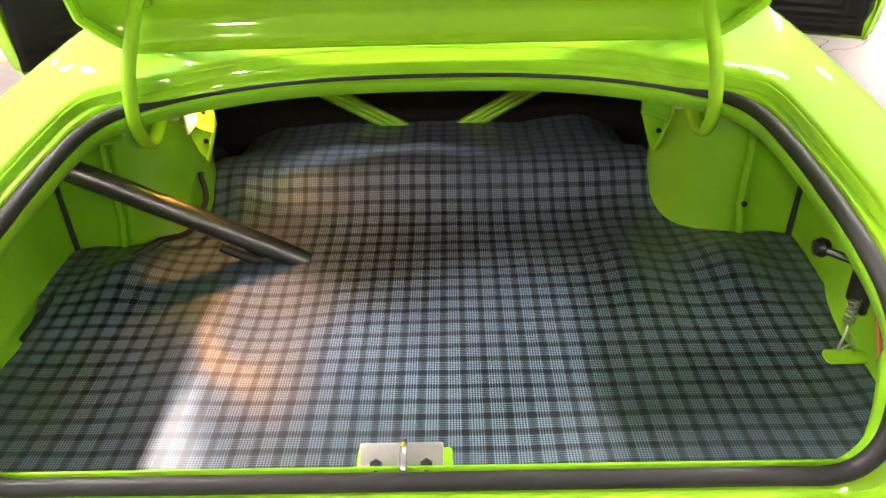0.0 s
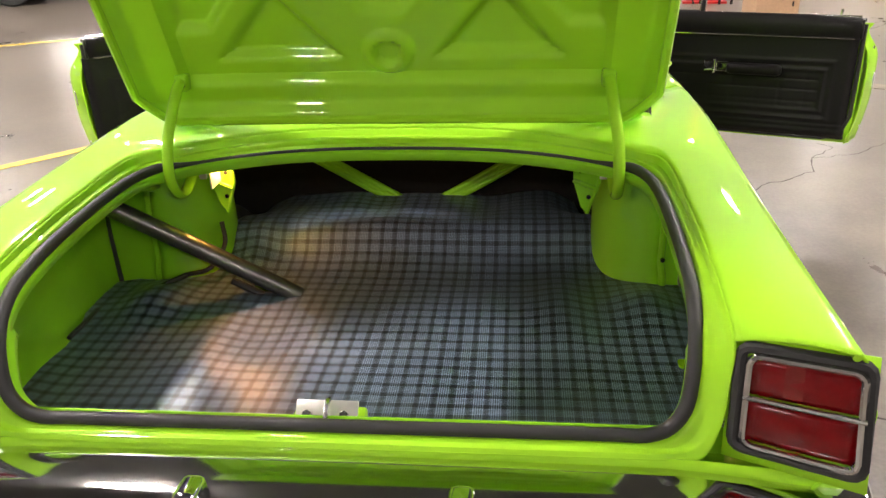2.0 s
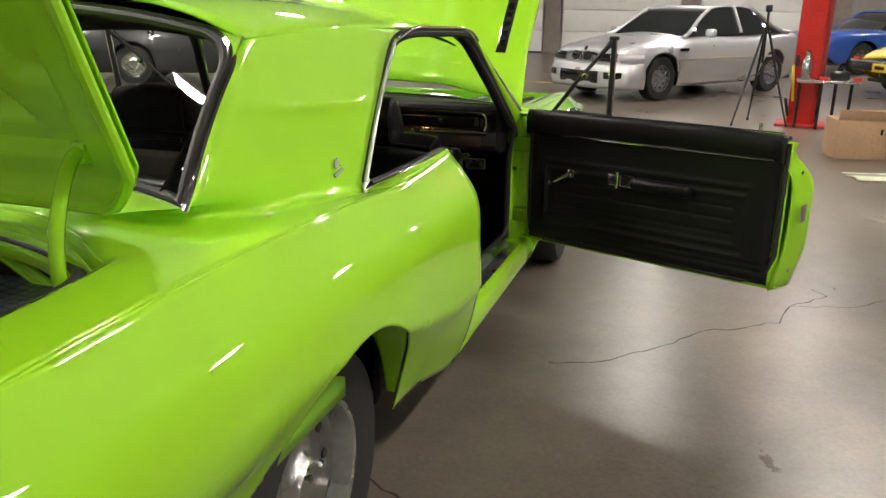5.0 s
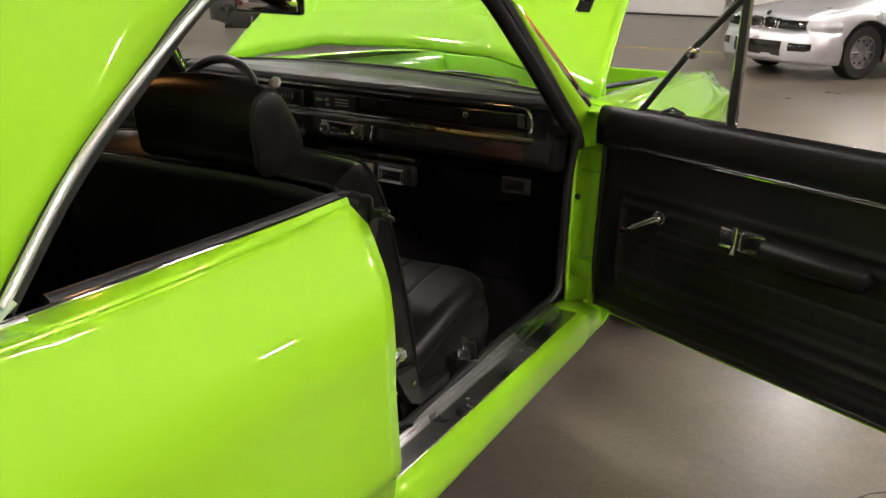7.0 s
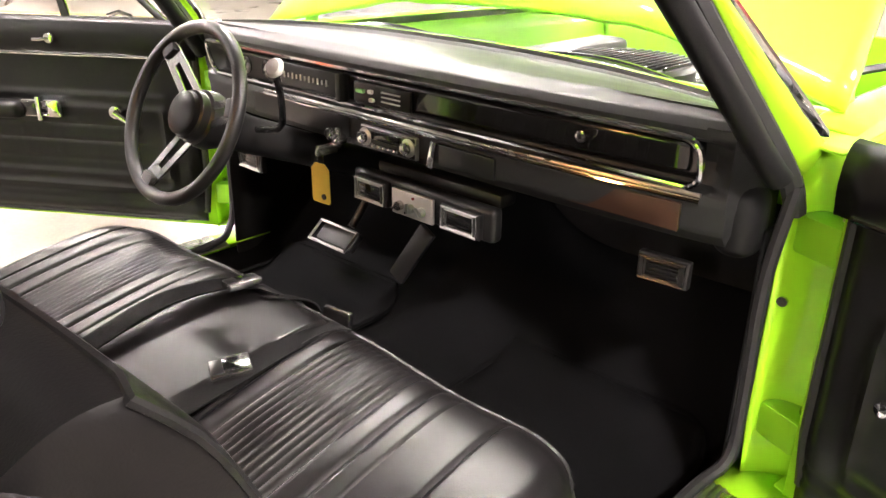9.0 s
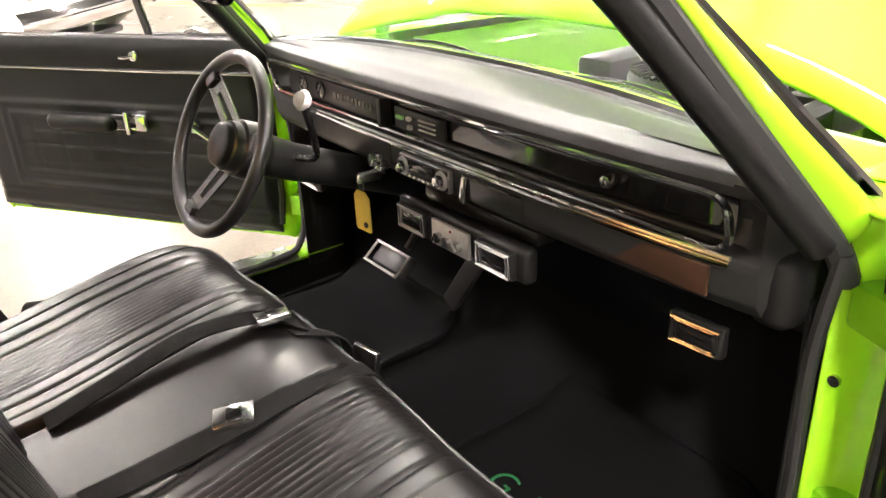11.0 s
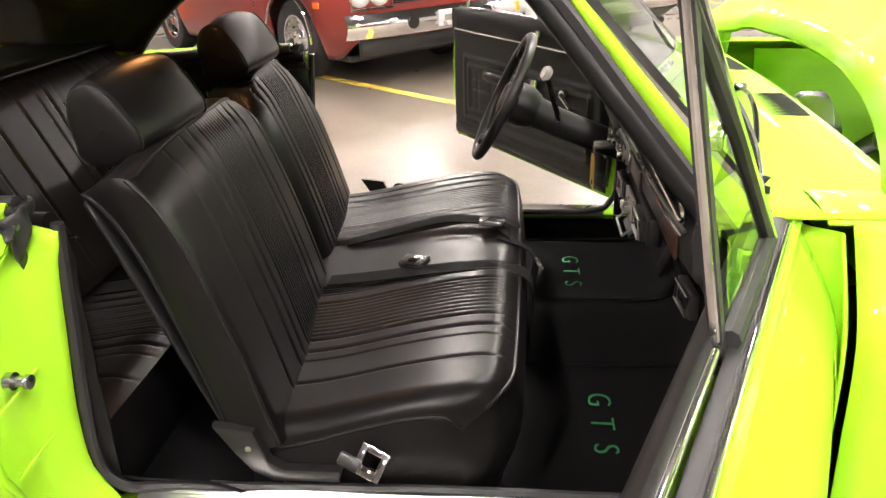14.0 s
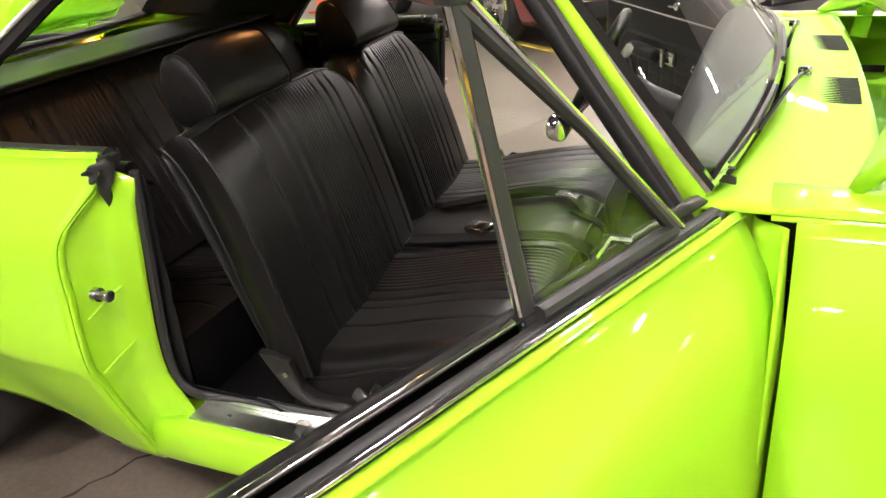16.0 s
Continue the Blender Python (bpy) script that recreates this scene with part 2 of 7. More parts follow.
def concrete():
    """Worn, sealed grey-tan hall concrete: soft clouds, mottling, fine grain, uneven gloss."""
    m = bpy.data.materials.new("sealed_concrete")
    m.use_nodes = True
    nt = m.node_tree
    p = nt.nodes["Principled BSDF"]
    geo, shift = nt.nodes.new("ShaderNodeNewGeometry"), nt.nodes.new("ShaderNodeVectorMath")
    shift.operation = "ADD"
    shift.inputs[1].default_value = (40.3, 30.7, 7.37)
    nt.links.new(geo.outputs["Position"], shift.inputs[0])

    def cloud(scale, detail, rough):
        n = nt.nodes.new("ShaderNodeTexNoise")
        n.inputs["Scale"].default_value, n.inputs["Detail"].default_value, n.inputs["Roughness"].default_value = scale, detail, rough
        nt.links.new(shift.outputs[0], n.inputs["Vector"])
        return n.outputs[0]

    def mix(a, b, k):
        n = nt.nodes.new("ShaderNodeMath")
        n.operation = "MULTIPLY_ADD"
        n.inputs[1].default_value = k
        nt.links.new(a, n.inputs[0])
        if isinstance(b, float):
            n.inputs[2].default_value = b
        else:
            nt.links.new(b, n.inputs[2])
        return n.outputs[0]

    wide, mid, fine = cloud(0.6, 4, 0.5), cloud(3.2, 7, 0.62), cloud(60.0, 3, 0.6)
    tone = mix(fine, mix(mid, mix(wide, 0.0, 0.45), 0.35), 0.20)
    tint = nt.nodes.new("ShaderNodeMix")
    tint.data_type = "RGBA"
    spread = nt.nodes.new("ShaderNodeMapRange")
    spread.inputs[1].default_value, spread.inputs[2].default_value = 0.36, 0.66
    nt.links.new(tone, spread.inputs[0])
    nt.links.new(spread.outputs[0], tint.inputs[0])
    tint.inputs[6].default_value = (0.060, 0.048, 0.037, 1)
    tint.inputs[7].default_value = (0.185, 0.158, 0.128, 1)
    nt.links.new(tint.outputs[2], p.inputs["Base Color"])
    nt.links.new(mix(mid, mix(wide, 0.17, 0.16), 0.12), p.inputs["Roughness"])
    return m


CONCRETE = concrete()
WALL_WHITE = material("white_wall", (0.62, 0.61, 0.58), 0.7, spread=0.08, stain=0.6)
WALL_DULL = material("dull_wall_paint", (0.13, 0.125, 0.12), 0.8, spread=0.12, stain=0.5)
CEILING = material("ceiling_deck", (0.045, 0.045, 0.045), 0.8, spread=0.1)
CRACK = material("crack_dirt", (0.045, 0.036, 0.03), 0.9, spread=0.3)
LAMP = material("lamp_diffuser", (1.0, 0.93, 0.83), 0.5, emit=330.0, spread=0.0)
LINE_YELLOW = material("yellow_floor_line", (0.55, 0.40, 0.05), 0.6, spread=0.4, grain=12, stain=4)
LINE_WHITE = material("worn_white_line", (0.27, 0.235, 0.19), 0.6, spread=0.35, grain=10, stain=3)

# ---- the hall ----
X0, X1, Y0, Y1, TOP = -17.0, 14.0, -9.0, 24.0, 6.0
floor = tagged(part("floor", box((X1 - X0, Y1 - Y0, 0.2), ((X0 + X1) / 2, (Y0 + Y1) / 2, -0.1)), CONCRETE), "sealed grey-tan concrete hall floor with cracks", "floor", kind="structure")
tagged(part("ceiling", box((X1 - X0, Y1 - Y0, 0.2), ((X0 + X1) / 2, (Y0 + Y1) / 2, TOP + 0.1)), CEILING), "grey ceiling of the car hall", "ceiling", kind="structure")
for name, size, at in (("wall_north", (X1 - X0, 0.2, TOP), ((X0 + X1) / 2, Y1 + 0.1, TOP / 2)), ("wall_south", (X1 - X0, 0.2, TOP), ((X0 + X1) / 2, Y0 - 0.1, TOP / 2)),
                       ("wall_west", (0.2, Y1 - Y0, TOP), (X0 - 0.1, (Y0 + Y1) / 2, TOP / 2)), ("wall_east", (0.2, Y1 - Y0, TOP), (X1 + 0.1, (Y0 + Y1) / 2, TOP / 2))):
    tagged(part(name, box(size, at), WALL_WHITE if name in ("wall_north", "wall_west") else WALL_DULL), "plain painted hall wall", "wall", kind="structure")

# lamps hung in rows under the ceiling
lamp = thing("ceiling_lamp", pose(0, 0, 4.6), "compact white lamp hung under the ceiling", "ceiling lamp", "hall lamps")
part("housing", box((0.34, 0.62, 0.07), (0, 0, 0.05), 0.01), WHITE, lamp)
part("diffuser", box((0.30, 0.58, 0.02), (0, 0, 0.0), 0.004), LAMP, lamp, "glowing white diffuser")
for side in (-1, 1):
    part("hanger", cyl(0.006, 1.3, pose(0, side * 0.25, 0.73), 8), STEEL, lamp)
first = True
for lx in (-11.4, -6.9, -2.4, 3.7, 8.3):
    for ly in (-6.8, 0.9, 4.2, 9.0, 13.8, 19.5):
        if (lx, ly) == (-2.4, 13.8):
            lx, ly = 1.0, 11.9
        if first:
            lamp.matrix_world = pose(lx, ly, 4.6)
            first = False
        else:
            copy_thing(lamp, pose(lx, ly, 4.6))

# ---- the lime car: outer body ----
car = thing("car", RAKE, "bright lime green two-door muscle car, boot, bonnet and doors open", "car")

ARCH_R, ARCH_F = (1.09, 0.30, 0.368), (3.93, 0.31, 0.36)
HALF = [(-0.06, 0.785), (0.0, 0.795), (0.12, 0.812), (0.4, 0.842), (1.0, 0.872), (1.6, 0.885), (2.1, 0.888), (3.0, 0.888), (3.6, 0.875), (4.3, 0.85), (4.85, 0.80)]
SHOULDER_Z = [(-0.05, 0.838), (0.0, 0.846), (0.1, 0.861), (0.25, 0.874), (0.5, 0.889), (0.8, 0.901), (1.1, 0.903), (1.5, 0.894), (1.8, 0.896), (2.06, 0.904), (3.05, 0.908), (3.6, 0.905), (4.4, 0.885), (4.85, 0.84)]
SHOULDER_X = [(-0.05, 0.752), (0.0, 0.755), (0.1, 0.749), (0.25, 0.746), (0.5, 0.748), (0.8, 0.760), (1.1, 0.774), (1.5, 0.782), (1.8, 0.774), (2.06, 0.768), (3.05, 0.795), (3.6, 0.775), (4.4, 0.745), (4.85, 0.70)]


def side_section(y):
    """The body side at y, from the rocker up to the shoulder: (x, z) points."""
    b, zs, xs = curve(HALF, y), curve(SHOULDER_Z, y), curve(SHOULDER_X, y)
    zc = curve([(-0.05, 0.745), (0.1, 0.735), (0.35, 0.705), (0.55, 0.677), (1.07, 0.640), (1.7, 0.515), (2.1, 0.500)], y)
    k = smooth(0.98, 0.58, y)
    t = smooth(1.15, 1.45, y) * smooth(1.95, 1.62, y)
    return [(b - 0.095 - 0.13 * k - 0.036 * t, 0.215), (b - 0.070 - 0.13 * k - 0.040 * t, 0.28), (b - 0.036 - 0.055 * k - 0.022 * t, zc - 0.17 * k - 0.12 * (1 - k)), (b - 0.008 - 0.006 * k, zc - 0.010 - 0.06 * k), (b, zc), (b - 0.006, (zc + 0.78) / 2), (b - 0.020, 0.78), (xs + 0.020, zs - 0.028), (xs, zs)]


def side_x(y, z):
    return curve([(p[1], p[0]) for p in side_section(y)], z)


def side_low(y):
    low = 0.255 + 0.055 * smooth(1.95, 1.5, y) if y < 2.5 else 0.255
    if y < 0.6:
        low += 0.270 * smooth(0.40, -0.02, y)
    for yc, zc, r in (ARCH_R, ARCH_F):
        if abs(y - yc) < r:
            low = max(low, zc + math.sqrt(r * r - (y - yc) ** 2))
    return low


def stations(y0, y1, n):
    ys = [y0 + (y1 - y0) * i / n for i in range(n + 1)]
    for yc, zc, r in (ARCH_R, ARCH_F):
        if y0 < yc < y1:
            ys += [yc - r - 0.001, yc + r + 0.001] + [yc - r * math.cos(radians(a)) for a in range(4, 180, 8)]
    return sorted(y for y in ys if y0 <= y <= y1)


def door_edge(z):
    """Where the quarter's skin ends against the door, by height."""
    return curve([(0.25, 1.985), (0.35, 1.965), (0.45, 1.942), (0.54, 1.927), (0.65, 1.923), (0.77, 1.928), (0.835, 1.962), (0.872, 1.980), (0.90, 1.962)], z)


def body_side(y0, y1, n, shape_end=None):
    def at(y, v):
        lo, hi = side_low(y), curve(SHOULDER_Z, y)
        z = lo + (hi - lo) * v
        yy = y
        if shape_end and y > 1.6:
            yy = 1.6 + (y - 1.6) * (shape_end(z) - 1.6) / (y1 - 1.6)
        return (side_x(yy, z), yy, z)
    return sheet(at, 0, 40, stations(y0, y1, n))


def both_sides(name, make, mat, parent, label="", **kw):
    return [part(name, make(), mat, parent, label, **kw), part(name, mirror(make()), mat, parent, label, **kw)]


both_sides("rear_quarter", lambda: body_side(-0.012, 2.06, 56, door_edge), LIME, car, thick=0.004)
both_sides("shoulder_crease", lambda: tube([(curve(SHOULDER_X, y) - 0.0015, y, curve(SHOULDER_Z, y) - 0.0062) for y in [-0.012 + 1.90 * i / 48 for i in range(49)]], 0.0072, 12), LIME, car)
both_sides("front_fender", lambda: body_side(3.130, 4.85, 44), LIME, car, thick=0.004)


# boot opening: the seal's line and the edge of the panels round it, half of each from the tail's middle forwards
def glass_base(x):
    return 1.07 - 0.165 * (x / 0.604) ** 2, 0.956 - 0.008 * (x / 0.604) ** 2


def front_rim(x):
    return 0.842 - 0.115 * (abs(x) / 0.52) ** 3, 0.882 - 0.012 * (x / 0.52) ** 2


def front_crest(x):
    return 0.915 - 0.150 * (abs(x) / 0.515) ** 2.8, 0.912 - 0.004 * (x / 0.515) ** 2


SEAL = [(x, 0.045, 0.650) for x in (0.0, 0.12, 0.24, 0.36, 0.44, 0.49)] + [(0.528, 0.048, 0.664), (0.552, 0.056, 0.700), (0.562, 0.078, 0.760), (0.567, 0.115, 0.804), (0.571, 0.17, 0.831), (0.574, 0.25, 0.847), (0.577, 0.35, 0.856), (0.579, 0.46, 0.862), (0.578, 0.57, 0.866), (0.570, 0.64, 0.868), (0.552, 0.69, 0.869), (0.520, 0.728, 0.870)]
EDGE = [(x, 0.016, 0.632) for x in (0.0, 0.12, 0.24, 0.36, 0.45, 0.52)] + [(0.575, 0.022, 0.634), (0.600, 0.030, 0.690), (0.605, 0.034, 0.765), (0.606, 0.040, 0.826), (0.607, 0.11, 0.850), (0.608, 0.20, 0.868), (0.610, 0.32, 0.882), (0.612, 0.44, 0.890), (0.613, 0.55, 0.896), (0.611, 0.64, 0.901), (0.598, 0.70, 0.904), (0.555, 0.733, 0.906)]
for fx in (0.46, 0.38, 0.28, 0.18, 0.09, 0.0):
    SEAL.append((fx, *front_rim(fx)))
    EDGE.append((fx * 1.02, *front_crest(fx * 1.02)))
SEAL, EDGE = spline(SEAL, 150), spline(EDGE, 150)


def whole(half):
    """Both halves of a line that runs from the tail's middle to the front's middle."""
    return half + [Vector((-p.x, p.y, p.z)) for p in half[-2:0:-1]]


def lay(a, b, profile):
    """A closed strip from loop a to loop b; profile: (share across, share of the fall)."""
    bm, rings = bmesh.new(), []
    for k, f in profile:
        rings.append([bm.verts.new((p.x + (q.x - p.x) * k, p.y + (q.y - p.y) * k, p.z + (q.z - p.z) * f)) for p, q in zip(a, b)])
    n = len(a)
    for r0, r1 in zip(rings, rings[1:]):
        for i in range(n):
            bm.faces.new((r0[i], r0[(i + 1) % n], r1[(i + 1) % n], r1[i]))
    return bm


LOOP, RIM = whole(SEAL), whole(EDGE)
part("boot_channel", lay(RIM, LOOP, [(0, 0), (0.05, 0.10), (0.14, 0.50), (0.22, 0.55), (0.46, 0.55), (0.52, 0.62), (0.58, 0.86), (0.66, 0.92), (1.0, 1.0)]), LIME, car, thick=0.003)
bm = tube([p + Vector((0, 0, 0.006 - 0.008 * smooth(0.70, 0.76, p.y))) for p in LOOP], [0.0120 - 0.0055 * smooth(0.70, 0.77, p.y) for p in LOOP], 10, True)
part("boot_seal", bm, RUBBER, car, "black rubber seal round the boot opening")
INNER = [Vector((p.x * 0.990, p.y + (0.030 if p.y < 0.10 else 0.012 * (0.4 - p.y) if p.y < 0.5 else -0.012), p.z - 0.026)) for p in LOOP]
part("boot_gutter", lay(LOOP, INNER, [(0, 0), (0.6, 0.15), (0.9, 0.3), (1, 1)]), LIME_SHADED, car, thick=0.003)
part("sill_lip", tube([(-0.50 + i / 20, 0.064, 0.646 - 0.006 * math.sin(math.pi * i / 20)) for i in range(21)], 0.007, 8), LIME, car)

def flare(v):
    """How far the foot of the rear pillar runs out into the deck, from its front end (0) to the window (1)."""
    return Vector((0.045, -0.020, -0.004)) * max(0.0, math.sin(math.pi * v)) ** 0.9 * smooth(0.0, 0.5, v)


def rail_half(y):
    return curve([(1.2, 0.560), (1.6, 0.600), (2.1, 0.606), (2.62, 0.598), (2.8, 0.590)], y)


def roof_top(y):
    return curve([(1.19, 1.318), (1.5, 1.336), (1.9, 1.342), (2.3, 1.335), (2.62, 1.305), (2.8, 1.272)], y)


WIN_EDGE = [(0.0, (0.708, 1.450, 0.880)), (0.35, (0.684, 1.575, 1.015)), (0.7, (0.655, 1.705, 1.110)), (0.9, (0.628, 1.840, 1.195)), (1.0, (0.606, 1.985, 1.250))]


def win_edge(u):
    return Vector([curve([(k, p[a]) for k, p in WIN_EDGE], u) for a in range(3)])


def glass_edge(u):
    a, b = Vector((0.604, 0.905, 0.948)), Vector((0.558, 1.200, 1.232))
    p = a.lerp(b, u)
    p.y -= 0.02 * math.sin(math.pi * u)
    return p


def rear_pillar(u, v):
    a, b = glass_edge(u), win_edge(u)
    p = a.lerp(b, v)
    p.x += (0.045 - 0.02 * u) * math.sin(math.pi * v) * (1 - 0.4 * u) * smooth(0.0, 0.55, u)
    p.z -= 0.01 * (1 - u) ** 4 * math.sin(math.pi * v)
    edge = Vector((rail_half(p.y) - 0.001, p.y, roof_top(p.y) - 0.083))
    p = p.lerp(edge, smooth(0.60, 1.0, u) * math.sin(math.pi * v) ** 0.5 if 0 < v < 1 else 0.0)
    return p + flare(1 - v) * max(0.0, 1 - u / 0.50) ** 2.4


# panels between that edge and the shoulders, pillars and rear window
START = next(i for i, p in enumerate(EDGE) if p.z > 0.824)
SIDE = EDGE[START:]
CORNER = next(i for i, p in enumerate(SIDE) if p.y > 0.66)
FOOT = (CORNER + round(0.22 * (len(SIDE) - 1 - CORNER)), CORNER + round(0.48 * (len(SIDE) - 1 - CORNER)))


def deck_outer(i):
    """The outer edge of the deck, beside the i-th point of its inner edge."""
    if i <= CORNER:
        y = -0.016 + 0.78 * (SIDE[i].y - SIDE[0].y) / (SIDE[CORNER].y - SIDE[0].y)
        return Vector((curve(SHOULDER_X, y), y, curve(SHOULDER_Z, y)))
    if i < FOOT[0]:
        k = (i - CORNER) / (FOOT[0] - CORNER)
        y = 0.764 + (1.460 - 0.764) * min(1.0, k / 0.8)
        p = Vector((curve(SHOULDER_X, y), y, curve(SHOULDER_Z, y)))
        return p.lerp(win_edge(0.0), max(0.0, k - 0.8) / 0.2)
    if i <= FOOT[1]:
        return rear_pillar(0.0, 1 - (i - FOOT[0]) / (FOOT[1] - FOOT[0]))
    x = 0.604 * (len(SIDE) - 1 - i) / (len(SIDE) - 1 - FOOT[1])
    return Vector((x, *glass_base(x)))


bm = bmesh.new()
ROWS = 14
for mirrored in (1, -1):
    grid = []
    for i, p in enumerate(SIDE):
        q = deck_outer(i)
        row = []
        for j in range(ROWS + 1):
            v = j / ROWS
            w = p.lerp(q, v)
            w.x += 0.062 * math.sin(math.pi * v ** 1.3) * smooth(CORNER, FOOT[0], i) * smooth(FOOT[1], FOOT[0], i)
            w.z += 0.006 * math.sin(math.pi * v) + 0.003 * smooth(0, 0.12, v) * (1 - v)
            row.append(bm.verts.new((mirrored * w.x, w.y, w.z)))
        grid.append(row)
    for i in range(FOOT[0], FOOT[1] + 1):
        v = 1 - (i - FOOT[0]) / (FOOT[1] - FOOT[0])
        for j in range(1, 31):
            w = rear_pillar(j / 30, v)
            grid[i].append(bm.verts.new((mirrored * w.x, w.y, w.z)))
    for ra, rb in zip(grid, grid[1:]):
        for j in range(min(len(ra), len(rb)) - 1):
            bm.faces.new((ra[j], rb[j], rb[j + 1], ra[j + 1]))
    soft = [grid[i][j] for i in range(FOOT[0] + 1, FOOT[1]) for j in range(2, ROWS + 17)]
    soft += [grid[i][j] for i in range(CORNER + 4, FOOT[0] + 1) for j in range(3, ROWS - 1)]
    for k in range(80):
        bmesh.ops.smooth_vert(bm, verts=soft, factor=0.5, use_axis_x=True, use_axis_y=True, use_axis_z=True)
bmesh.ops.remove_doubles(bm, verts=bm.verts, dist=0.0004)
deck = part("rear_deck", bm, LIME, car, "lime deck running up into the rear pillars", thick=0.003)
deck.data.set_sharp_from_angle(angle=radians(80))


def tail_panel(u, v):
    x = -0.775 + 1.55 * u
    z = 0.48 + 0.155 * v
    y = 0.012 + 0.006 * v - 0.022 * smooth(0.5, 0.77, abs(x))
    return (x, y, z)


part("tail_panel", sheet(tail_panel, 30, 8), LIME, car, thick=0.004)

# tail lamps set into the ends of the quarters
def tail_lamp(side):
    def tx(x, z, out=0.0):
        k = (x - 0.609) / 0.157
        h = (z - 0.665) / 0.157
        return Vector((side * (0.609 + (x - 0.609) * 1.09), 0.034 - 0.054 * k - 0.02 * (1 - h) * k - 0.004 + 0.012 * h - out, z))

    lampset = part("tail_lamp", sheet(lambda u, v: tx(0.606 + 0.166 * u, 0.635 + 0.200 * v, -0.006), 6, 8), LIME, car, "red tail lamp in a chrome frame", thick=0.004)

    def ring(x0, x1, z0, z1, r, out, mat, name):
        pts = []
        for cx, cz, a in ((x1, z1, 0), (x0, z1, 90), (x0, z0, 180), (x1, z0, 270)):
            rr = 0.014
            ox, oz = cx - math.copysign(rr, cx - 0.68), cz - math.copysign(rr, cz - 0.74)
            for i in range(4):
                t = radians(a + 30 * i)
                pts.append(tx(ox + rr * math.cos(t), oz + rr * math.sin(t), out))
        part(name, tube(pts, r, 8, True), mat, lampset)

    ring(0.615, 0.763, 0.660, 0.824, 0.009, 0.001, RUBBER, "black_bezel")
    ring(0.624, 0.754, 0.670, 0.815, 0.006, 0.008, CHROME, "chrome_frame")
    for z0, z1 in ((0.678, 0.743), (0.753, 0.810)):
        part("lens", sheet(lambda u, v: tx(0.626 + 0.127 * u, z0 + (z1 - z0) * v, 0.004 + 0.006 * math.sin(math.pi * u) * math.sin(math.pi * v)), 8, 6), TAIL_RED, lampset, thick=0.004)
    part("reflector", sheet(lambda u, v: tx(0.665 + 0.022 * u, 0.760 + 0.050 * v, 0.0115), 4, 4), material("bright_red_reflector", (0.16, 0.004, 0.004), 0.15, coat=1.0, bump=0.3, bump_scale=300), lampset)
    part("centre_bar", tube([tx(0.620, 0.748, 0.010), tx(0.759, 0.748, 0.010)], 0.0045, 8), CHROME, lampset)


tail_lamp(1)
tail_lamp(-1)


# chrome rear bumper
def bumper(u, v):
    a = -1 + 2 * u
    turn = math.pi / 2 * max(0.0, (abs(a) - 0.86) / 0.14)
    x = math.copysign(0.785 * min(abs(a), 0.86) / 0.86 + 0.048 * math.sin(turn), a)
    wrap = 1 - math.cos(turn)
    prof = [(0.0, 0.050, 0.550), (0.10, 0.015, 0.557), (0.20, -0.018, 0.556), (0.38, -0.066, 0.546), (0.46, -0.084, 0.538), (0.52, -0.094, 0.527), (0.58, -0.094, 0.514), (0.64, -0.088, 0.502), (0.8, -0.074, 0.45), (0.92, -0.050, 0.400), (1, -0.010, 0.375)]
    y = curve([(p[0], p[1]) for p in prof], v)
    z = curve([(p[0], p[2]) for p in prof], v)
    inward = 0.030 * wrap * smooth(0.5, 1.0, v)
    return (x - math.copysign(inward, a), y * (1 - wrap) + 0.005 + 0.03 * abs(a) ** 2 + 0.15 * wrap ** 1.5, z + 0.062 - 0.012 * abs(a) ** 2)


rear_bumper = part("rear_bumper", sheet(bumper, 110, 28), CHROME, car, "polished chrome rear bumper", thick=0.006)
for sx in (-0.195, 0.215):
    guard = part("bumper_guard", box((0.040, 0.060, 0.18), (sx, -0.080, 0.545), 0.014, 4), CHROME, rear_bumper)
    part("guard_pad", box((0.022, 0.010, 0.15), (sx, -0.110, 0.540), 0.004), RUBBER, guard, "black rubber guard strip")
part("plate_recess", box((0.34, 0.02, 0.12), (0.01, -0.082, 0.505), 0.008), BRIGHT, rear_bumper, "bare plate holder between the guards")
for sx in (-0.07, -0.02, 0.05):
    part("plate_hole", cyl(0.006, 0.004, pose(sx, -0.0935, 0.548, 90), 10), GLOSS_BLACK, rear_bumper)

# roof, pillars, windows
def roof(u, v):
    x, y = -1 + 2 * u, 1.190 + 1.545 * v
    y += (1 - x * x) * (0.025 + 0.025 * v)
    return (rail_half(y) * x, y, roof_top(y) - 0.085 * abs(x) ** 3.4)


part("roof", sheet(roof, 40, 26), LIME, car, thick=0.006)
part("headliner", sheet(lambda u, v: Vector(roof(0.03 + 0.94 * u, 0.02 + 0.96 * v)) - Vector((0, 0, 0.03)), 24, 16), CARDBOARD, car, "black headliner", thick=0.004)

def inner_pillar(u, v):
    p = Vector(rear_pillar(u, v))
    return (p.x - 0.035 - 0.045 * max(0.0, 1 - u / 0.5), p.y + 0.01, p.z - 0.01)


both_sides("pillar_lining", lambda: sheet(lambda u, v: inner_pillar(0.10 + 0.90 * u, v), 18, 10), CARDBOARD, car, thick=0.003)


def rear_glass(u, v):
    x = -1 + 2 * u
    e = glass_edge(v)
    return (e.x * x, e.y + (0.165 - 0.155 * v) * (1 - x * x), e.z + (0.008 + 0.060 * v) * (1 - x * x))


part("rear_window", sheet(rear_glass, 24, 12), GLASS, car).visible_shadow = False
BEND_U, BEND_V = 0.066, 0.20


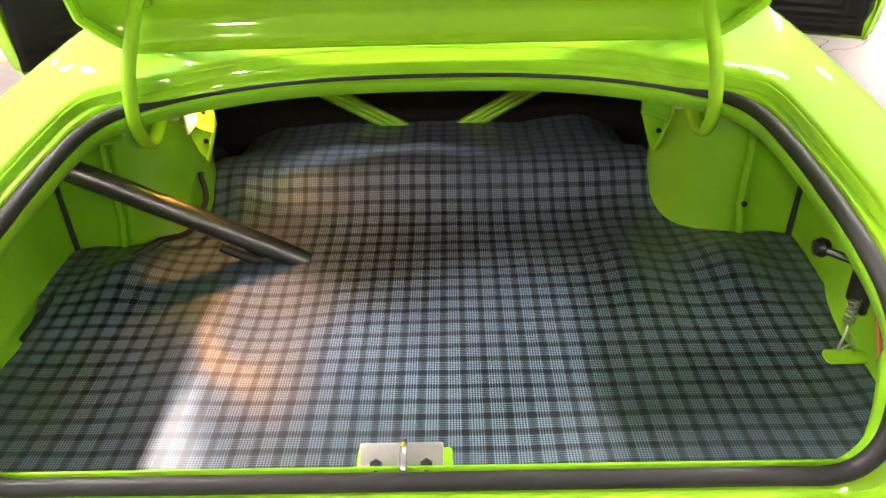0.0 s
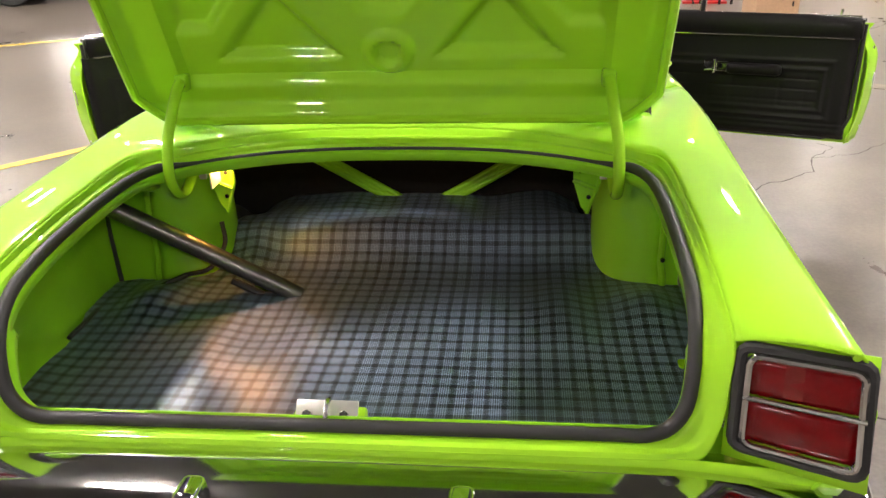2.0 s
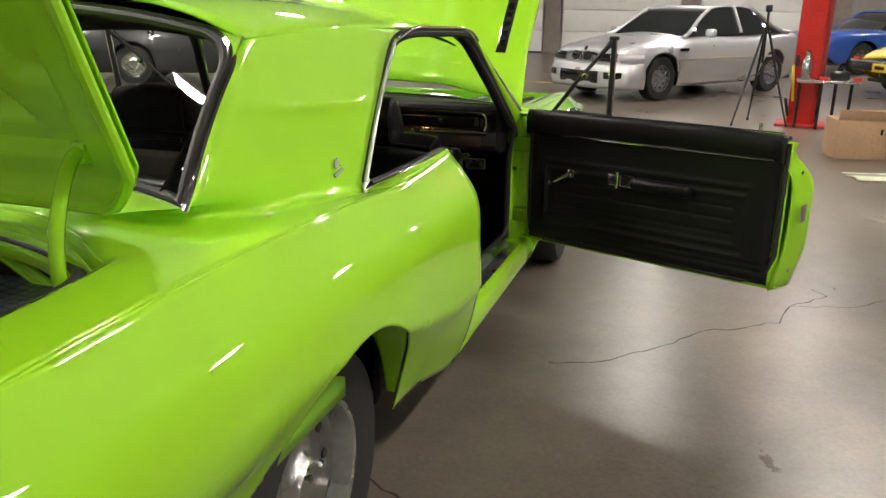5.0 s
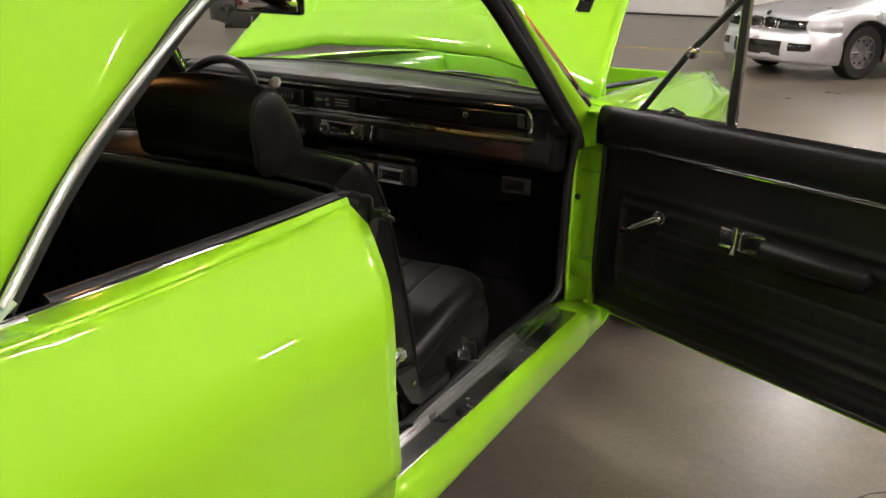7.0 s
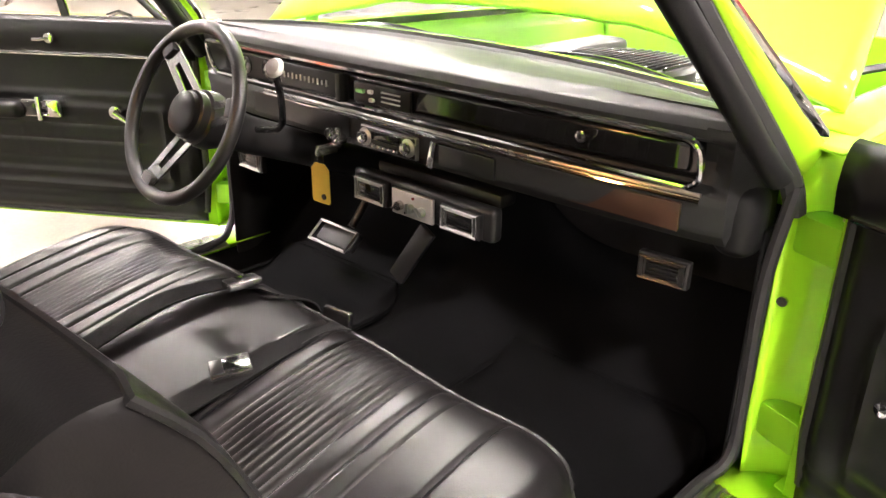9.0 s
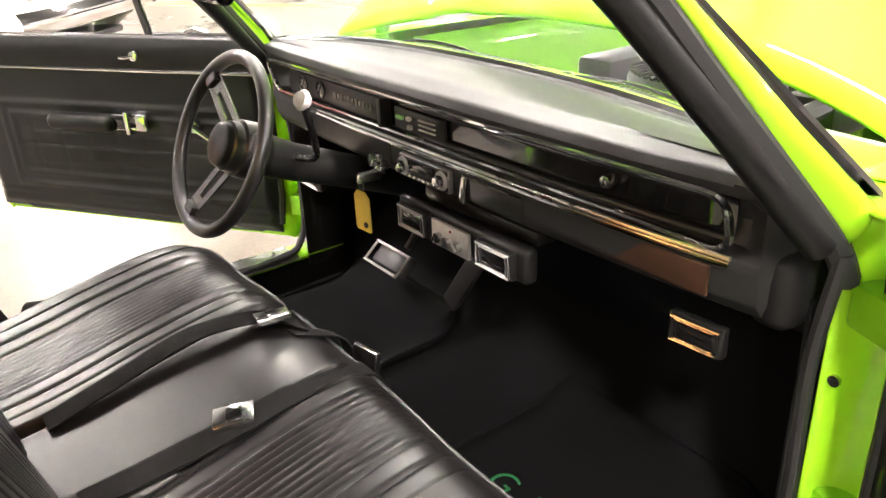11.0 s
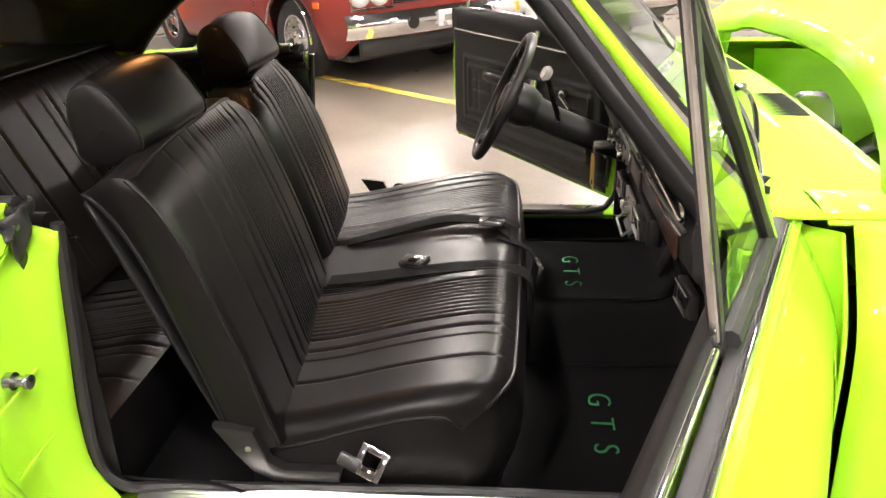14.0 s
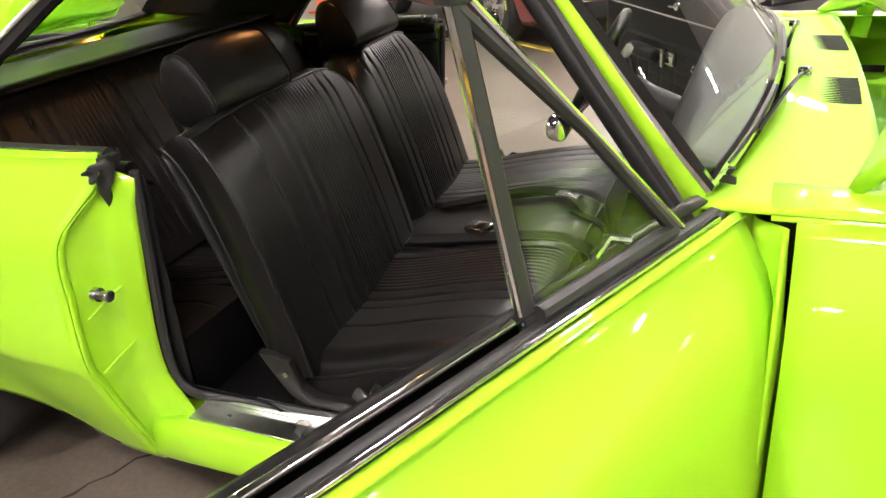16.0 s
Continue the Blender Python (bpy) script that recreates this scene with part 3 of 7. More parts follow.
def window_bend(k, inset=0.0):
    """The rounded upper corner of the rear window, from its side (0) to its top (1)."""
    a = math.pi / 2 * k
    return Vector(rear_glass(1 - inset - BEND_U * (1 - math.cos(a)), 1 - inset * 2.2 - BEND_V * (1 - math.sin(a))))


def window_loop(inset):
    n = inset * 2.2
    foot = [Vector(rear_glass(inset + (1 - 2 * inset) * i / 30, n)) for i in range(31)]
    side = [Vector(rear_glass(1 - inset, n + (1 - 2 * n - BEND_V) * i / 8)) for i in range(1, 8)]
    bend = [window_bend(i / 8, inset) for i in range(9)]
    top = [Vector(rear_glass(1 - inset - BEND_U + (2 * (inset + BEND_U) - 1) * i / 24, 1 - n)) for i in range(1, 24)]
    return foot + side + bend + top + [Vector((-p.x, p.y, p.z)) for p in reversed(side + bend)]


part("rear_window_trim", tube(window_loop(0.0), 0.0095, 8, True), CHROME, car, "chrome trim round the rear window")
part("rear_window_gasket", tube(window_loop(0.012), 0.011, 8, True), RUBBER, car, "black rubber gasket inside the chrome trim")
both_sides("window_corner", lambda: sheet(lambda u, v: window_bend(u).lerp(Vector(rear_glass(1, 1)) + Vector((0.004, -0.002, 0.004)), v) + Vector((0, -0.004, 0.003)), 12, 4), LIME, car, thick=0.004)

# windscreen, front pillars
def screen_edge(u):
    return Vector((0.752, 3.020, 0.930)).lerp(Vector((0.606, 2.740, 1.228)), u)


def screen(u, v):
    x = -1 + 2 * u
    e = screen_edge(v)
    k = 1 - abs(x) ** 2.4
    return (e.x * x, e.y + (0.075 - 0.025 * v) * k, e.z + (0.033 + 0.018 * v) * k)


part("windscreen", sheet(screen, 28, 12), GLASS, car).visible_shadow = False
part("windscreen_trim", tube([Vector(screen(i / 28, 0)) for i in range(29)] + [Vector(screen(1, i / 8)) for i in range(1, 9)] + [Vector(screen(1 - i / 28, 1)) for i in range(1, 29)] + [Vector(screen(0, 1 - i / 8)) for i in range(1, 8)], 0.011, 8, True), CHROME, car, "chrome trim round the windscreen")


def front_pillar(u, v):
    """From the screen's edge round to the door seal."""
    a = screen_edge(u)
    b = Vector((0.738, 3.010, 0.872)).lerp(Vector((0.632, 2.742, 1.212)), u)
    p = a.lerp(b, v)
    p.x += 0.010 * math.sin(math.pi * v)
    return p


both_sides("front_pillar", lambda: sheet(front_pillar, 14, 8), LIME, car, thick=0.006)
rail = [(0.740, 3.040, 0.818), (0.738, 3.018, 0.855), (0.728, 2.982, 0.905), (0.680, 2.862, 1.050), (0.630, 2.738, 1.200), (0.614, 2.64, 1.242), (0.612, 2.3, 1.248), (0.616, 2.05, 1.245), (0.624, 1.87, 1.212), (0.655, 1.705, 1.106), (0.684, 1.575, 1.011), (0.705, 1.466, 0.898)]
both_sides("window_seal", lambda: tube([Vector(p) - Vector((0.008, 0, 0.004)) for p in spline(rail, 40)], 0.016, 8), RUBBER, car, "black rubber door and window seal")
both_sides("pillar_garnish", lambda: tube(spline([(0.722, 2.985, 0.870), (0.708, 2.955, 0.905), (0.660, 2.835, 1.050), (0.604, 2.705, 1.200), (0.590, 2.62, 1.236)], 24), 0.019, 10), VINYL_FLAT, car, "black pillar garnish")
both_sides("drip_rail", lambda: tube([Vector(p) + Vector((0.012, -0.004, 0.012)) for p in spline(rail[4:9], 30)], 0.005, 10), CHROME, car, "bright drip rail over the side windows")
both_sides("window_trim", lambda: tube([Vector(p) + Vector((0.010, -0.006, 0.004)) for p in spline(rail[8:], 20)], 0.0055, 10), BRIGHT, car, "bright trim on the rear edge of the side window")


def belt(k):
    """The foot of the side window, from the pillar (0) to the quarter's front (1)."""
    return Vector((curve([(0, 0.712), (0.35, 0.734), (0.7, 0.750), (1, 0.757)], k), 1.450 + 0.515 * k, curve([(0, 0.881), (0.5, 0.895), (1, 0.906)], k)))


def belt_shelf(u, v):
    p = belt(u)
    q = Vector((curve(SHOULDER_X, p.y), p.y, curve(SHOULDER_Z, p.y)))
    w = p.lerp(q, v)
    w.z += 0.009 * math.sin(math.pi * v) * smooth(0.0, 0.2, u)
    return w


both_sides("belt_shelf", lambda: sheet(belt_shelf, 20, 6), LIME, car, thick=0.003)
both_sides("belt_trim", lambda: tube([belt(i / 16) + Vector((0, 0, 0.003)) for i in range(17)], 0.0045, 10), CHROME, car)
both_sides("belt_rubber", lambda: tube([belt(i / 16) + Vector((-0.018, 0, -0.004)) for i in range(2, 17)], 0.015, 14), RUBBER, car)

both_sides("corner_trim", lambda: tube(spline([(0.716, 1.472, 0.907), (0.713, 1.454, 0.893), (0.714, 1.449, 0.886), (0.718, 1.456, 0.881), (0.724, 1.478, 0.8845)], 16), 0.0060, 10), BRIGHT, car)

# small maker's emblem on the rear pillar, as plain shapes
eu, ev = min(((a / 60, b / 60) for a in range(60) for b in range(60)), key=lambda q: abs(rear_pillar(*q).y - 1.362) + abs(rear_pillar(*q).z - 0.950))
e0, ea, eb = rear_pillar(eu, ev), rear_pillar(eu + 0.03, ev), rear_pillar(eu, ev + 0.03)
en = (eb - e0).cross(ea - e0).normalized()
en = en if en.x > 0 else -en
ex = Vector((0, 0, 1)).cross(en).normalized()
EMBLEM = Matrix((ex, en.cross(ex), en)).transposed().to_4x4()
EMBLEM.translation = e0 + en * 0.003
for side in (1, -1):
    for k, shape in enumerate(([(-0.010, 0.002), (0.000, 0.026), (0.011, 0.004), (0.003, 0.007)], [(-0.024, -0.010), (-0.004, -0.004), (0.020, 0.000), (0.024, -0.005), (0.004, -0.010), (-0.018, -0.018)], [(-0.017, 0.005), (-0.011, 0.023), (-0.006, 0.022), (-0.009, 0.003)])):
        bm = plate(shape, EMBLEM, 0.005)
        part("emblem", bm if side > 0 else mirror(bm), BRIGHT, car, "small chrome emblem")

# cowl, fender tops, bonnet and the engine bay under it
def cowl(u, v):
    x = -1 + 2 * u
    k = 1 - min(1.0, abs(x) * 0.79 / 0.69) ** 2.4
    y0 = 3.035 + 0.075 * k - 0.035 * smooth(0.86, 1.0, abs(x))
    z0 = 0.914 + 0.026 * k
    y1 = 3.235 + 0.015 * (1 - x * x)
    return (0.79 * x, y0 + (y1 - y0) * v, z0 + (0.915 + 0.014 * (1 - x * x) - z0) * v)


cowl_ob = part("cowl", sheet(cowl, 36, 10), LIME, car, thick=0.004)
for side in (1, -1):
    for i in range(16):
        part("cowl_slot", box((0.0015, 0.085, 0.003), Vector(cowl(0.5 + side * (0.135 + 0.0115 * i) / 1.58, 0.60)) + Vector((0, 0, 0.0022))), RUBBER, cowl_ob, "fine dark air slot")
both_sides("fender_top", lambda: sheet(lambda u, v: (curve(SHOULDER_X, 3.10 + 1.75 * u) + (0.685 - curve(SHOULDER_X, 3.10 + 1.75 * u)) * v, 3.10 + 1.75 * u, curve(SHOULDER_Z, 3.10 + 1.75 * u) + 0.014 * math.sin(math.pi * v * 0.8)), 24, 8), LIME, car, thick=0.004)
both_sides("inner_fender", lambda: sheet(lambda u, v: (0.685 - 0.14 * v, 3.40 + 1.42 * u, 0.895 - 0.45 * v - 0.02 * u), 14, 8), LIME_SHADED, car, thick=0.004)
part("firewall", box((1.40, 0.03, 0.46), (0, 3.40, 0.52), 0.004), LIME_SHADED, car)
part("plenum_front", box((1.40, 0.02, 0.155), (0, 3.240, 0.833), 0.004), LIME_SHADED, car)
part("plenum_floor", box((1.40, 0.18, 0.012), (0, 3.330, 0.756), 0.003), LIME_SHADED, car)
part("radiator_panel", box((1.36, 0.04, 0.40), (0, 4.74, 0.66), 0.01), LIME_SHADED, car)
part("grille", box((1.50, 0.06, 0.24), (0, 4.86, 0.66), 0.02), GLOSS_BLACK, car)
part("front_bumper", mirror(sheet(lambda u, v: (0.83 * (-1 + 2 * u), 4.95 - 0.12 * (-1 + 2 * u) ** 4 + 0.03 * math.sin(math.pi * v), 0.40 + 0.14 * v), 30, 8)), CHROME, car, thick=0.005)
engine = part("engine", box((0.52, 0.70, 0.34), (0, 3.98, 0.62), 0.03), GLOSS_BLACK, car, "black engine with a round air cleaner")
cleaner = part("air_cleaner", spin([(0.0, 0.0), (0.155, 0.0), (0.165, 0.01), (0.165, 0.068), (0.155, 0.078), (0.02, 0.080), (0.0, 0.080)], 36, pose(0.10, 3.62, 0.800)), PLASTIC, engine, "ribbed black air cleaner")
for i in range(15):
    dx = -0.140 + 0.020 * i
    part("cleaner_rib", box((0.007, 2 * math.sqrt(0.158 ** 2 - dx * dx), 0.008), (0.10 + dx, 3.62, 0.883), 0.002), GLOSS_BLACK, cleaner)
for sx in (-0.33, 0.33):
    part("valve_cover", box((0.12, 0.52, 0.09), (sx * 0.9, 3.95, 0.80), 0.02), PLASTIC, engine)
part("hose", tube(spline([(0.30, 3.6, 0.80), (0.36, 3.9, 0.86), (0.28, 4.3, 0.84), (0.1, 4.65, 0.80)], 20), 0.022, 8), RUBBER, engine)
part("wiring", tube(spline([(0.55, 3.45, 0.88), (0.48, 3.7, 0.87), (0.58, 4.1, 0.88), (0.5, 4.6, 0.84)], 24), 0.010, 6), RUBBER, engine)
part("battery", box((0.20, 0.26, 0.19), (-0.52, 4.45, 0.66), 0.012), PLASTIC, engine)
part("brake_booster", spin([(0.0, 0), (0.10, 0), (0.115, 0.02), (0.115, 0.07), (0.06, 0.11), (0.0, 0.11)], 24, pose(-0.36, 3.43, 0.72, -90)), STEEL, engine)


def hood_shape(u, v):
    x = -1 + 2 * u
    half = 0.690 + 0.032 * smooth(0.25, 0.0, v)
    rear = 0.135 * (1 - abs(x) ** 2.4) - 0.128
    z = 0.022 * abs(x) ** 4 * smooth(0.2, 0.0, v) + 0.014 * (1 - x * x) - 0.05 * smooth(0.75, 1.0, v) + 0.010 * smooth(0.34, 0.40, abs(x)) * smooth(0.58, 0.52, abs(x))
    return (half * x, rear * (1 - v) + 1.34 * v, z)


HOOD = pose(0, 3.30, 1.0, 45)
bm = sheet(hood_shape, 44, 26)
bmesh.ops.transform(bm, matrix=HOOD, verts=bm.verts)
bonnet = part("bonnet", bm, LIME, car, "raised lime bonnet hinged at the windscreen", thick=0.018)
for side in (1, -1):
    for i in range(5):
        part("bonnet_vent", box((0.030, 0.030, 0.010), (side * 0.565, 0.25 + 0.060 * i, 0.020), 0.003), GLOSS_BLACK, bonnet).matrix_local = HOOD
    surround = part("vent_surround", box((0.050, 0.36, 0.012), (side * 0.565, 0.37, 0.012), 0.004), CHROME, bonnet)
    surround.matrix_local = HOOD
    hinge = part("bonnet_hinge", tube([(side * 0.700, 3.30, 0.86), (side * 0.690, 3.31, 0.95), (side * 0.675, 3.37, 1.03)], 0.022, 8, flat=0.4), LIME_SHADED, car)
part("bonnet_front_edge", tube([HOOD @ Vector(hood_shape(i / 40, 1.0)) for i in range(41)], 0.012, 8), LIME, bonnet)

# wheels
def wheel(x, y, r, w, parent, rim_mat, name="wheel"):
    side = 1 if x > 0 else -1
    m = pose(x, y, r, 0, 90 * side)
    hw = w / 2
    ob = part(name, spin([(r * 0.60, -hw * 0.9), (r * 0.80, -hw), (r * 0.94, -hw * 0.96), (r, -hw * 0.7), (r, hw * 0.7), (r * 0.94, hw * 0.96), (r * 0.80, hw), (r * 0.60, hw * 0.9)], 48, m), TYRE, parent, "black tyre on a bright rim")
    part("rim", spin([(r * 0.61, -hw * 0.8), (r * 0.61, hw * 0.92), (r * 0.575, hw * 0.90), (r * 0.55, hw * 0.45), (r * 0.40, hw * 0.38), (r * 0.22, hw * 0.62), (r * 0.19, hw * 0.78), (r * 0.0, hw * 0.80)], 40, m), rim_mat, ob)
    for i in range(5):
        a = 2 * math.pi * i / 5
        part("lug_nut", cyl(r * 0.03, 0.02, m @ pose(r * 0.16 * math.cos(a), r * 0.16 * math.sin(a), hw * 0.82), 6), CHROME, ob)
    for i in range(10):
        a = 2 * math.pi * i / 10 + 0.3
        part("spoke_hole", cyl(r * 0.042, 0.004, m @ pose(r * 0.43 * math.cos(a), r * 0.43 * math.sin(a), hw * 0.42), 10), GLOSS_BLACK, ob)
    return ob


for sx in (1, -1):
    wheel(sx * 0.652, 1.09, 0.325, 0.225, car, STEEL).location.z = -0.028
    wheel(sx * 0.745, 3.87, 0.315, 0.205, car, STEEL).location.z = 0.034


def rear_well(u, v):
    """The inside of the rear wheel arch, from the inner wall out to the skin."""
    y, z = ARCH_R[0] - 0.374 * math.cos(math.pi * u), max(0.36, ARCH_R[1] + 0.374 * math.sin(math.pi * u))
    return (0.766 + (max(0.780, side_x(y, z) - 0.010) - 0.766) * v, y, z)


# darkened lime here paints in the shadow under the arch
both_sides("wheel_well", lambda: sheet(rear_well, 28, 6), LIME_SHADED, car, thick=0.003)
both_sides("front_wheel_well", lambda: sheet(lambda u, v: (0.50 + 0.34 * v, ARCH_F[0] - 0.39 * math.cos(math.pi * u), max(0.2, ARCH_F[1] + 0.39 * math.sin(math.pi * u))), 20, 6), PLASTIC, car, thick=0.004)
part("underbody", box((1.30, 4.30, 0.04), (0, 2.35, 0.235), 0.01), PLASTIC, car)


# ---- boot: lid, hinges, walls ----
LID = pose(0, 0.815, 0.962, 114)


def lid_press(x, l):
    """The pressing of the lid's inner panel: raised border, two triangles, a boss and V-shaped ribs."""
    ax = abs(x)
    border = smooth(0.0, 0.035, min(0.60 - ax, l - 0.005, 0.72 - l))
    z = -0.030 * border
    inner = min(0.50 - ax, l - 0.075, 0.64 - l)
    z += -0.024 * smooth(0.0, 0.024, inner)
    # triangular recess either side, apex up, and one between them, apex down
    foot, top = 0.125, 0.325
    k = (l - foot) / (top - foot)
    d = min((ax - (0.085 + 0.160 * k)) * 0.8, ((0.415 - 0.170 * k) - ax) * 0.8, l - foot)
    z -= 0.024 * smooth(0.0, 0.030, d)
    dm = min((0.075 + (l - 0.27) * 0.85) * 0.8 - ax * 0.8, 0.60 - l, l - 0.235)
    z -= 0.021 * smooth(0.0, 0.028, dm)
    do = min(ax - (0.45 - 0.17 * (l - 0.14) / 0.2), 0.49 - ax, l - 0.20, 0.60 - l)
    z -= 0.018 * smooth(0.0, 0.03, do)
    # boss ring
    rr = math.hypot(x, l - 0.150)
    z += 0.013 * smooth(0.060, 0.045, rr) - 0.016 * smooth(0.036, 0.026, rr)
    return z


bm = sheet(lambda u, v: (-0.60 + 1.20 * u, 0.74 * v, lid_press(-0.60 + 1.20 * u, 0.74 * v)), 150, 92)


def lid_trim(p):
    """Rounds the lower corners of the lid."""
    x, l = p.x, p.y
    over = max(0.0, abs(x) - 0.52)
    return Vector((x, max(l, 0.075 * (over / 0.08) ** 1.6), p.z + 0.035 * (abs(x) / 0.6) ** 4 * 0.3))


for v in bm.verts:
    v.co = LID @ lid_trim(v.co)
lid = part("boot_lid", bm, LIME, car, "lime boot lid standing open, its pressed inside showing", thick=0.006)
rim = [lid_trim(Vector((-0.60 + 1.20 * i / 60, 0.0, 0.0))) for i in range(61)] + [lid_trim(Vector((0.60, 0.74 * i / 20, 0.0))) for i in range(2, 21)] + [Vector((0.60 - 1.2 * i / 30, 0.74, 0)) for i in range(1, 30)] + [lid_trim(Vector((-0.60, 0.74 * (1 - i / 20), 0.0))) for i in range(0, 19)]
part("hem", tube([LID @ p for p in rim], 0.011, 8, True), LIME, lid)
part("outer_skin", sheet(lambda u, v: LID @ lid_trim(Vector((-0.605 + 1.21 * u, 0.745 * v, -0.072 - 0.03 * math.sin(math.pi * u) * math.sin(math.pi * v) ** 0.3 + 0.05 * max(abs(2 * u - 1), 0.0) ** 10))), 20, 12), LIME, lid, thick=0.004)
part("rear_skirt", sheet(lambda u, v: LID @ Vector((-0.60 + 1.20 * u, 0.745 + 0.02 * v, 0.16 * v - 0.03)), 16, 6), LIME, lid, thick=0.006)
for sx in (-0.53, 0.545):
    part("lid_hole", cyl(0.007, 0.004, LID @ pose(sx, 0.085, -0.026), 12), GLOSS_BLACK, lid)

for side in (1, -1):
    pts = [(0.492, 0.796, 1.062), (0.494, 0.768, 1.045), (0.500, 0.735, 1.000), (0.509, 0.706, 0.940), (0.514, 0.696, 0.870), (0.516, 0.716, 0.818), (0.517, 0.755, 0.795), (0.517, 0.798, 0.804), (0.512, 0.828, 0.836), (0.506, 0.846, 0.866)]
    arm = part("lid_hinge", tube([(side * x, y, z) for x, y, z in spline(pts, 36)], 0.0135, 10, flat=0.8), LIME, car, "curved lime boot hinge arm")
    part("hinge_foot", box((0.032, 0.030, 0.040), (side * 0.492, 0.800, 1.056), 0.007), LIME, arm)
    part("hinge_clip", box((0.018, 0.012, 0.022), (side * 0.497, 0.842, 0.815), 0.003), WHITE, arm, "white plastic clip")
    bx = -0.484 if side < 0 else 0.424
    pl = plate([(0.0, 0.002), (0.060, 0.004), (0.062, -0.048), (0.036, -0.128), (0.022, -0.110), (0.002, -0.045)], pose(bx, 0.852, 0.842, 90), 0.006)
    br = part("hinge_bracket", pl, LIME_SHADED, car, "triangular pressed bracket")
    for dx, dz in ((0.018, -0.018), (0.045, -0.022), (0.034, -0.055), (0.040, -0.085)):
        part("bracket_hole", cyl(0.0055, 0.003, pose(bx + dx, 0.8445, 0.842 + dz, 90), 10), GLOSS_BLACK, br)
    part("bracket_flange", tube([(bx + 0.002, 0.845, 0.800), (bx + 0.058, 0.845, 0.778)], 0.006, 8), LIME_SHADED, br)
    part("bracket_edge", tube([(bx + 0.061, 0.846, 0.845), (bx + 0.063, 0.846, 0.795), (bx + 0.037, 0.846, 0.714)], 0.005, 8), LIME_SHADED, br)

# walls of the boot
def boot_wall(u, v):
    y = 0.02 + 1.20 * u
    top = 0.84 if y < 0.8 else 0.89
    z = 0.46 + (top - 0.46) * v
    return (min(0.76, side_x(y, z) - 0.03) - 0.015 * smooth(0.40, 0.45, y) * smooth(0.62, 0.55, y), y, z)


both_sides("boot_wall", lambda: sheet(boot_wall, 24, 14), LIME_SHADED, car, thick=0.004)
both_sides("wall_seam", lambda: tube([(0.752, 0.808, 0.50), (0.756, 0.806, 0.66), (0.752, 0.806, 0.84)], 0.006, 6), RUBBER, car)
both_sides("tower_panel", lambda: sheet(lambda u, v: (0.640 + 0.125 * u, 0.824 + 0.006 * math.sin(math.pi * u) - 0.012 * smooth(0.35, 0.20, v) * smooth(0.9, 0.3, u), 0.46 + 0.42 * v), 10, 14), LIME_SHADED, car, thick=0.004)


def housing(u, v):
    """The rounded wheel housing and damper tower that stands into the boot."""
    z = 0.46 + 0.40 * v
    a = math.pi * (1.06 * u + 0.02)
    r = 0.160 + 0.014 * smooth(0.60, 0.48, z) - 0.022 * smooth(0.70, 0.86, z)
    wob = 1 + 0.012 * math.sin(5 * a + 9 * z)
    return (0.650 - r * math.sin(a) * wob, 0.972 - r * 0.97 * math.cos(a), z)


both_sides("wheel_housing", lambda: sheet(housing, 30, 16), LIME_SHADED, car, thick=0.004)
both_sides("housing_flange", lambda: tube([(0.648, 0.806, 0.48), (0.650, 0.812, 0.56), (0.642, 0.812, 0.60), (0.646, 0.814, 0.72), (0.638, 0.820, 0.86)], 0.009, 8), LIME_SHADED, car)
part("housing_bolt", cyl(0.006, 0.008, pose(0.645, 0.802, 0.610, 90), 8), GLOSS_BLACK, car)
part("boot_floor", box((1.50, 1.28, 0.02), (0, 0.66, 0.455), 0.004), LIME_SHADED, car)
part("boot_sill_back", sheet(lambda u, v: (-0.62 + 1.24 * u, 0.075 - 0.01 * v, 0.46 + 0.20 * v), 12, 4), LIME_SHADED, car, thick=0.004)
part("seat_board", box((1.32, 0.02, 0.48), (0, 1.285, 0.64), 0.003), CARDBOARD, car, "black boarding behind the rear seat")
part("parcel_shelf", box((1.16, 0.28, 0.02), (0, 1.225, 0.905), 0.004), CARDBOARD, car)
for side in (1, -1):
    for k in (-0.024, 0.0, 0.024):
        part("seat_brace", tube([(side * (0.43 + k), 1.262, 0.800), (side * (0.08 + k), 1.262, 0.600)], 0.010, 8), LIME_SHADED, car)
latch = part("latch_stand", box((0.122, 0.034, 0.072), (-0.015, 0.092, 0.615), 0.006), LIME, car, "zinc boot latch on a lime stand")
TILT_UP = pose(-0.015, 0.078, 0.652, 42)
part("latch_plate", box((0.104, 0.050, 0.008), (-0.003, 0, 0), 0.002, turn=None), ZINC, latch).matrix_local = TILT_UP
part("latch_loop", tube([TILT_UP @ Vector(p) for p in spline([(0.0, -0.026, 0.004), (0.0, -0.018, 0.016), (0.0, 0.0, 0.020), (0.0, 0.018, 0.016), (0.0, 0.026, 0.004)], 14)], 0.0045, 8), STEEL, latch)
for sx in (-0.034, 0.028):
    part("latch_bolt", cyl(0.0085, 0.010, TILT_UP @ pose(sx, -0.002, 0.008), 6, bevel=0.001), STEEL, latch)
part("stud_plate", spin([(0, 0), (0.022, 0), (0.024, 0.003), (0.008, 0.008), (0, 0.008)], 16, pose(-0.565, 0.690, 0.830)), LIME_SHADED, car)
part("stud", cyl(0.005, 0.045, pose(-0.565, 0.690, 0.850), 8), material("brass_bolt", (0.55, 0.36, 0.14), 0.35, metal=1.0), car, "brass threaded stud")
part("lamp_wire", tube(spline([(-0.56, 0.79, 0.56), (-0.60, 0.74, 0.555), (-0.68, 0.70, 0.53)], 14), 0.007, 6), RUBBER, car, "black cable")
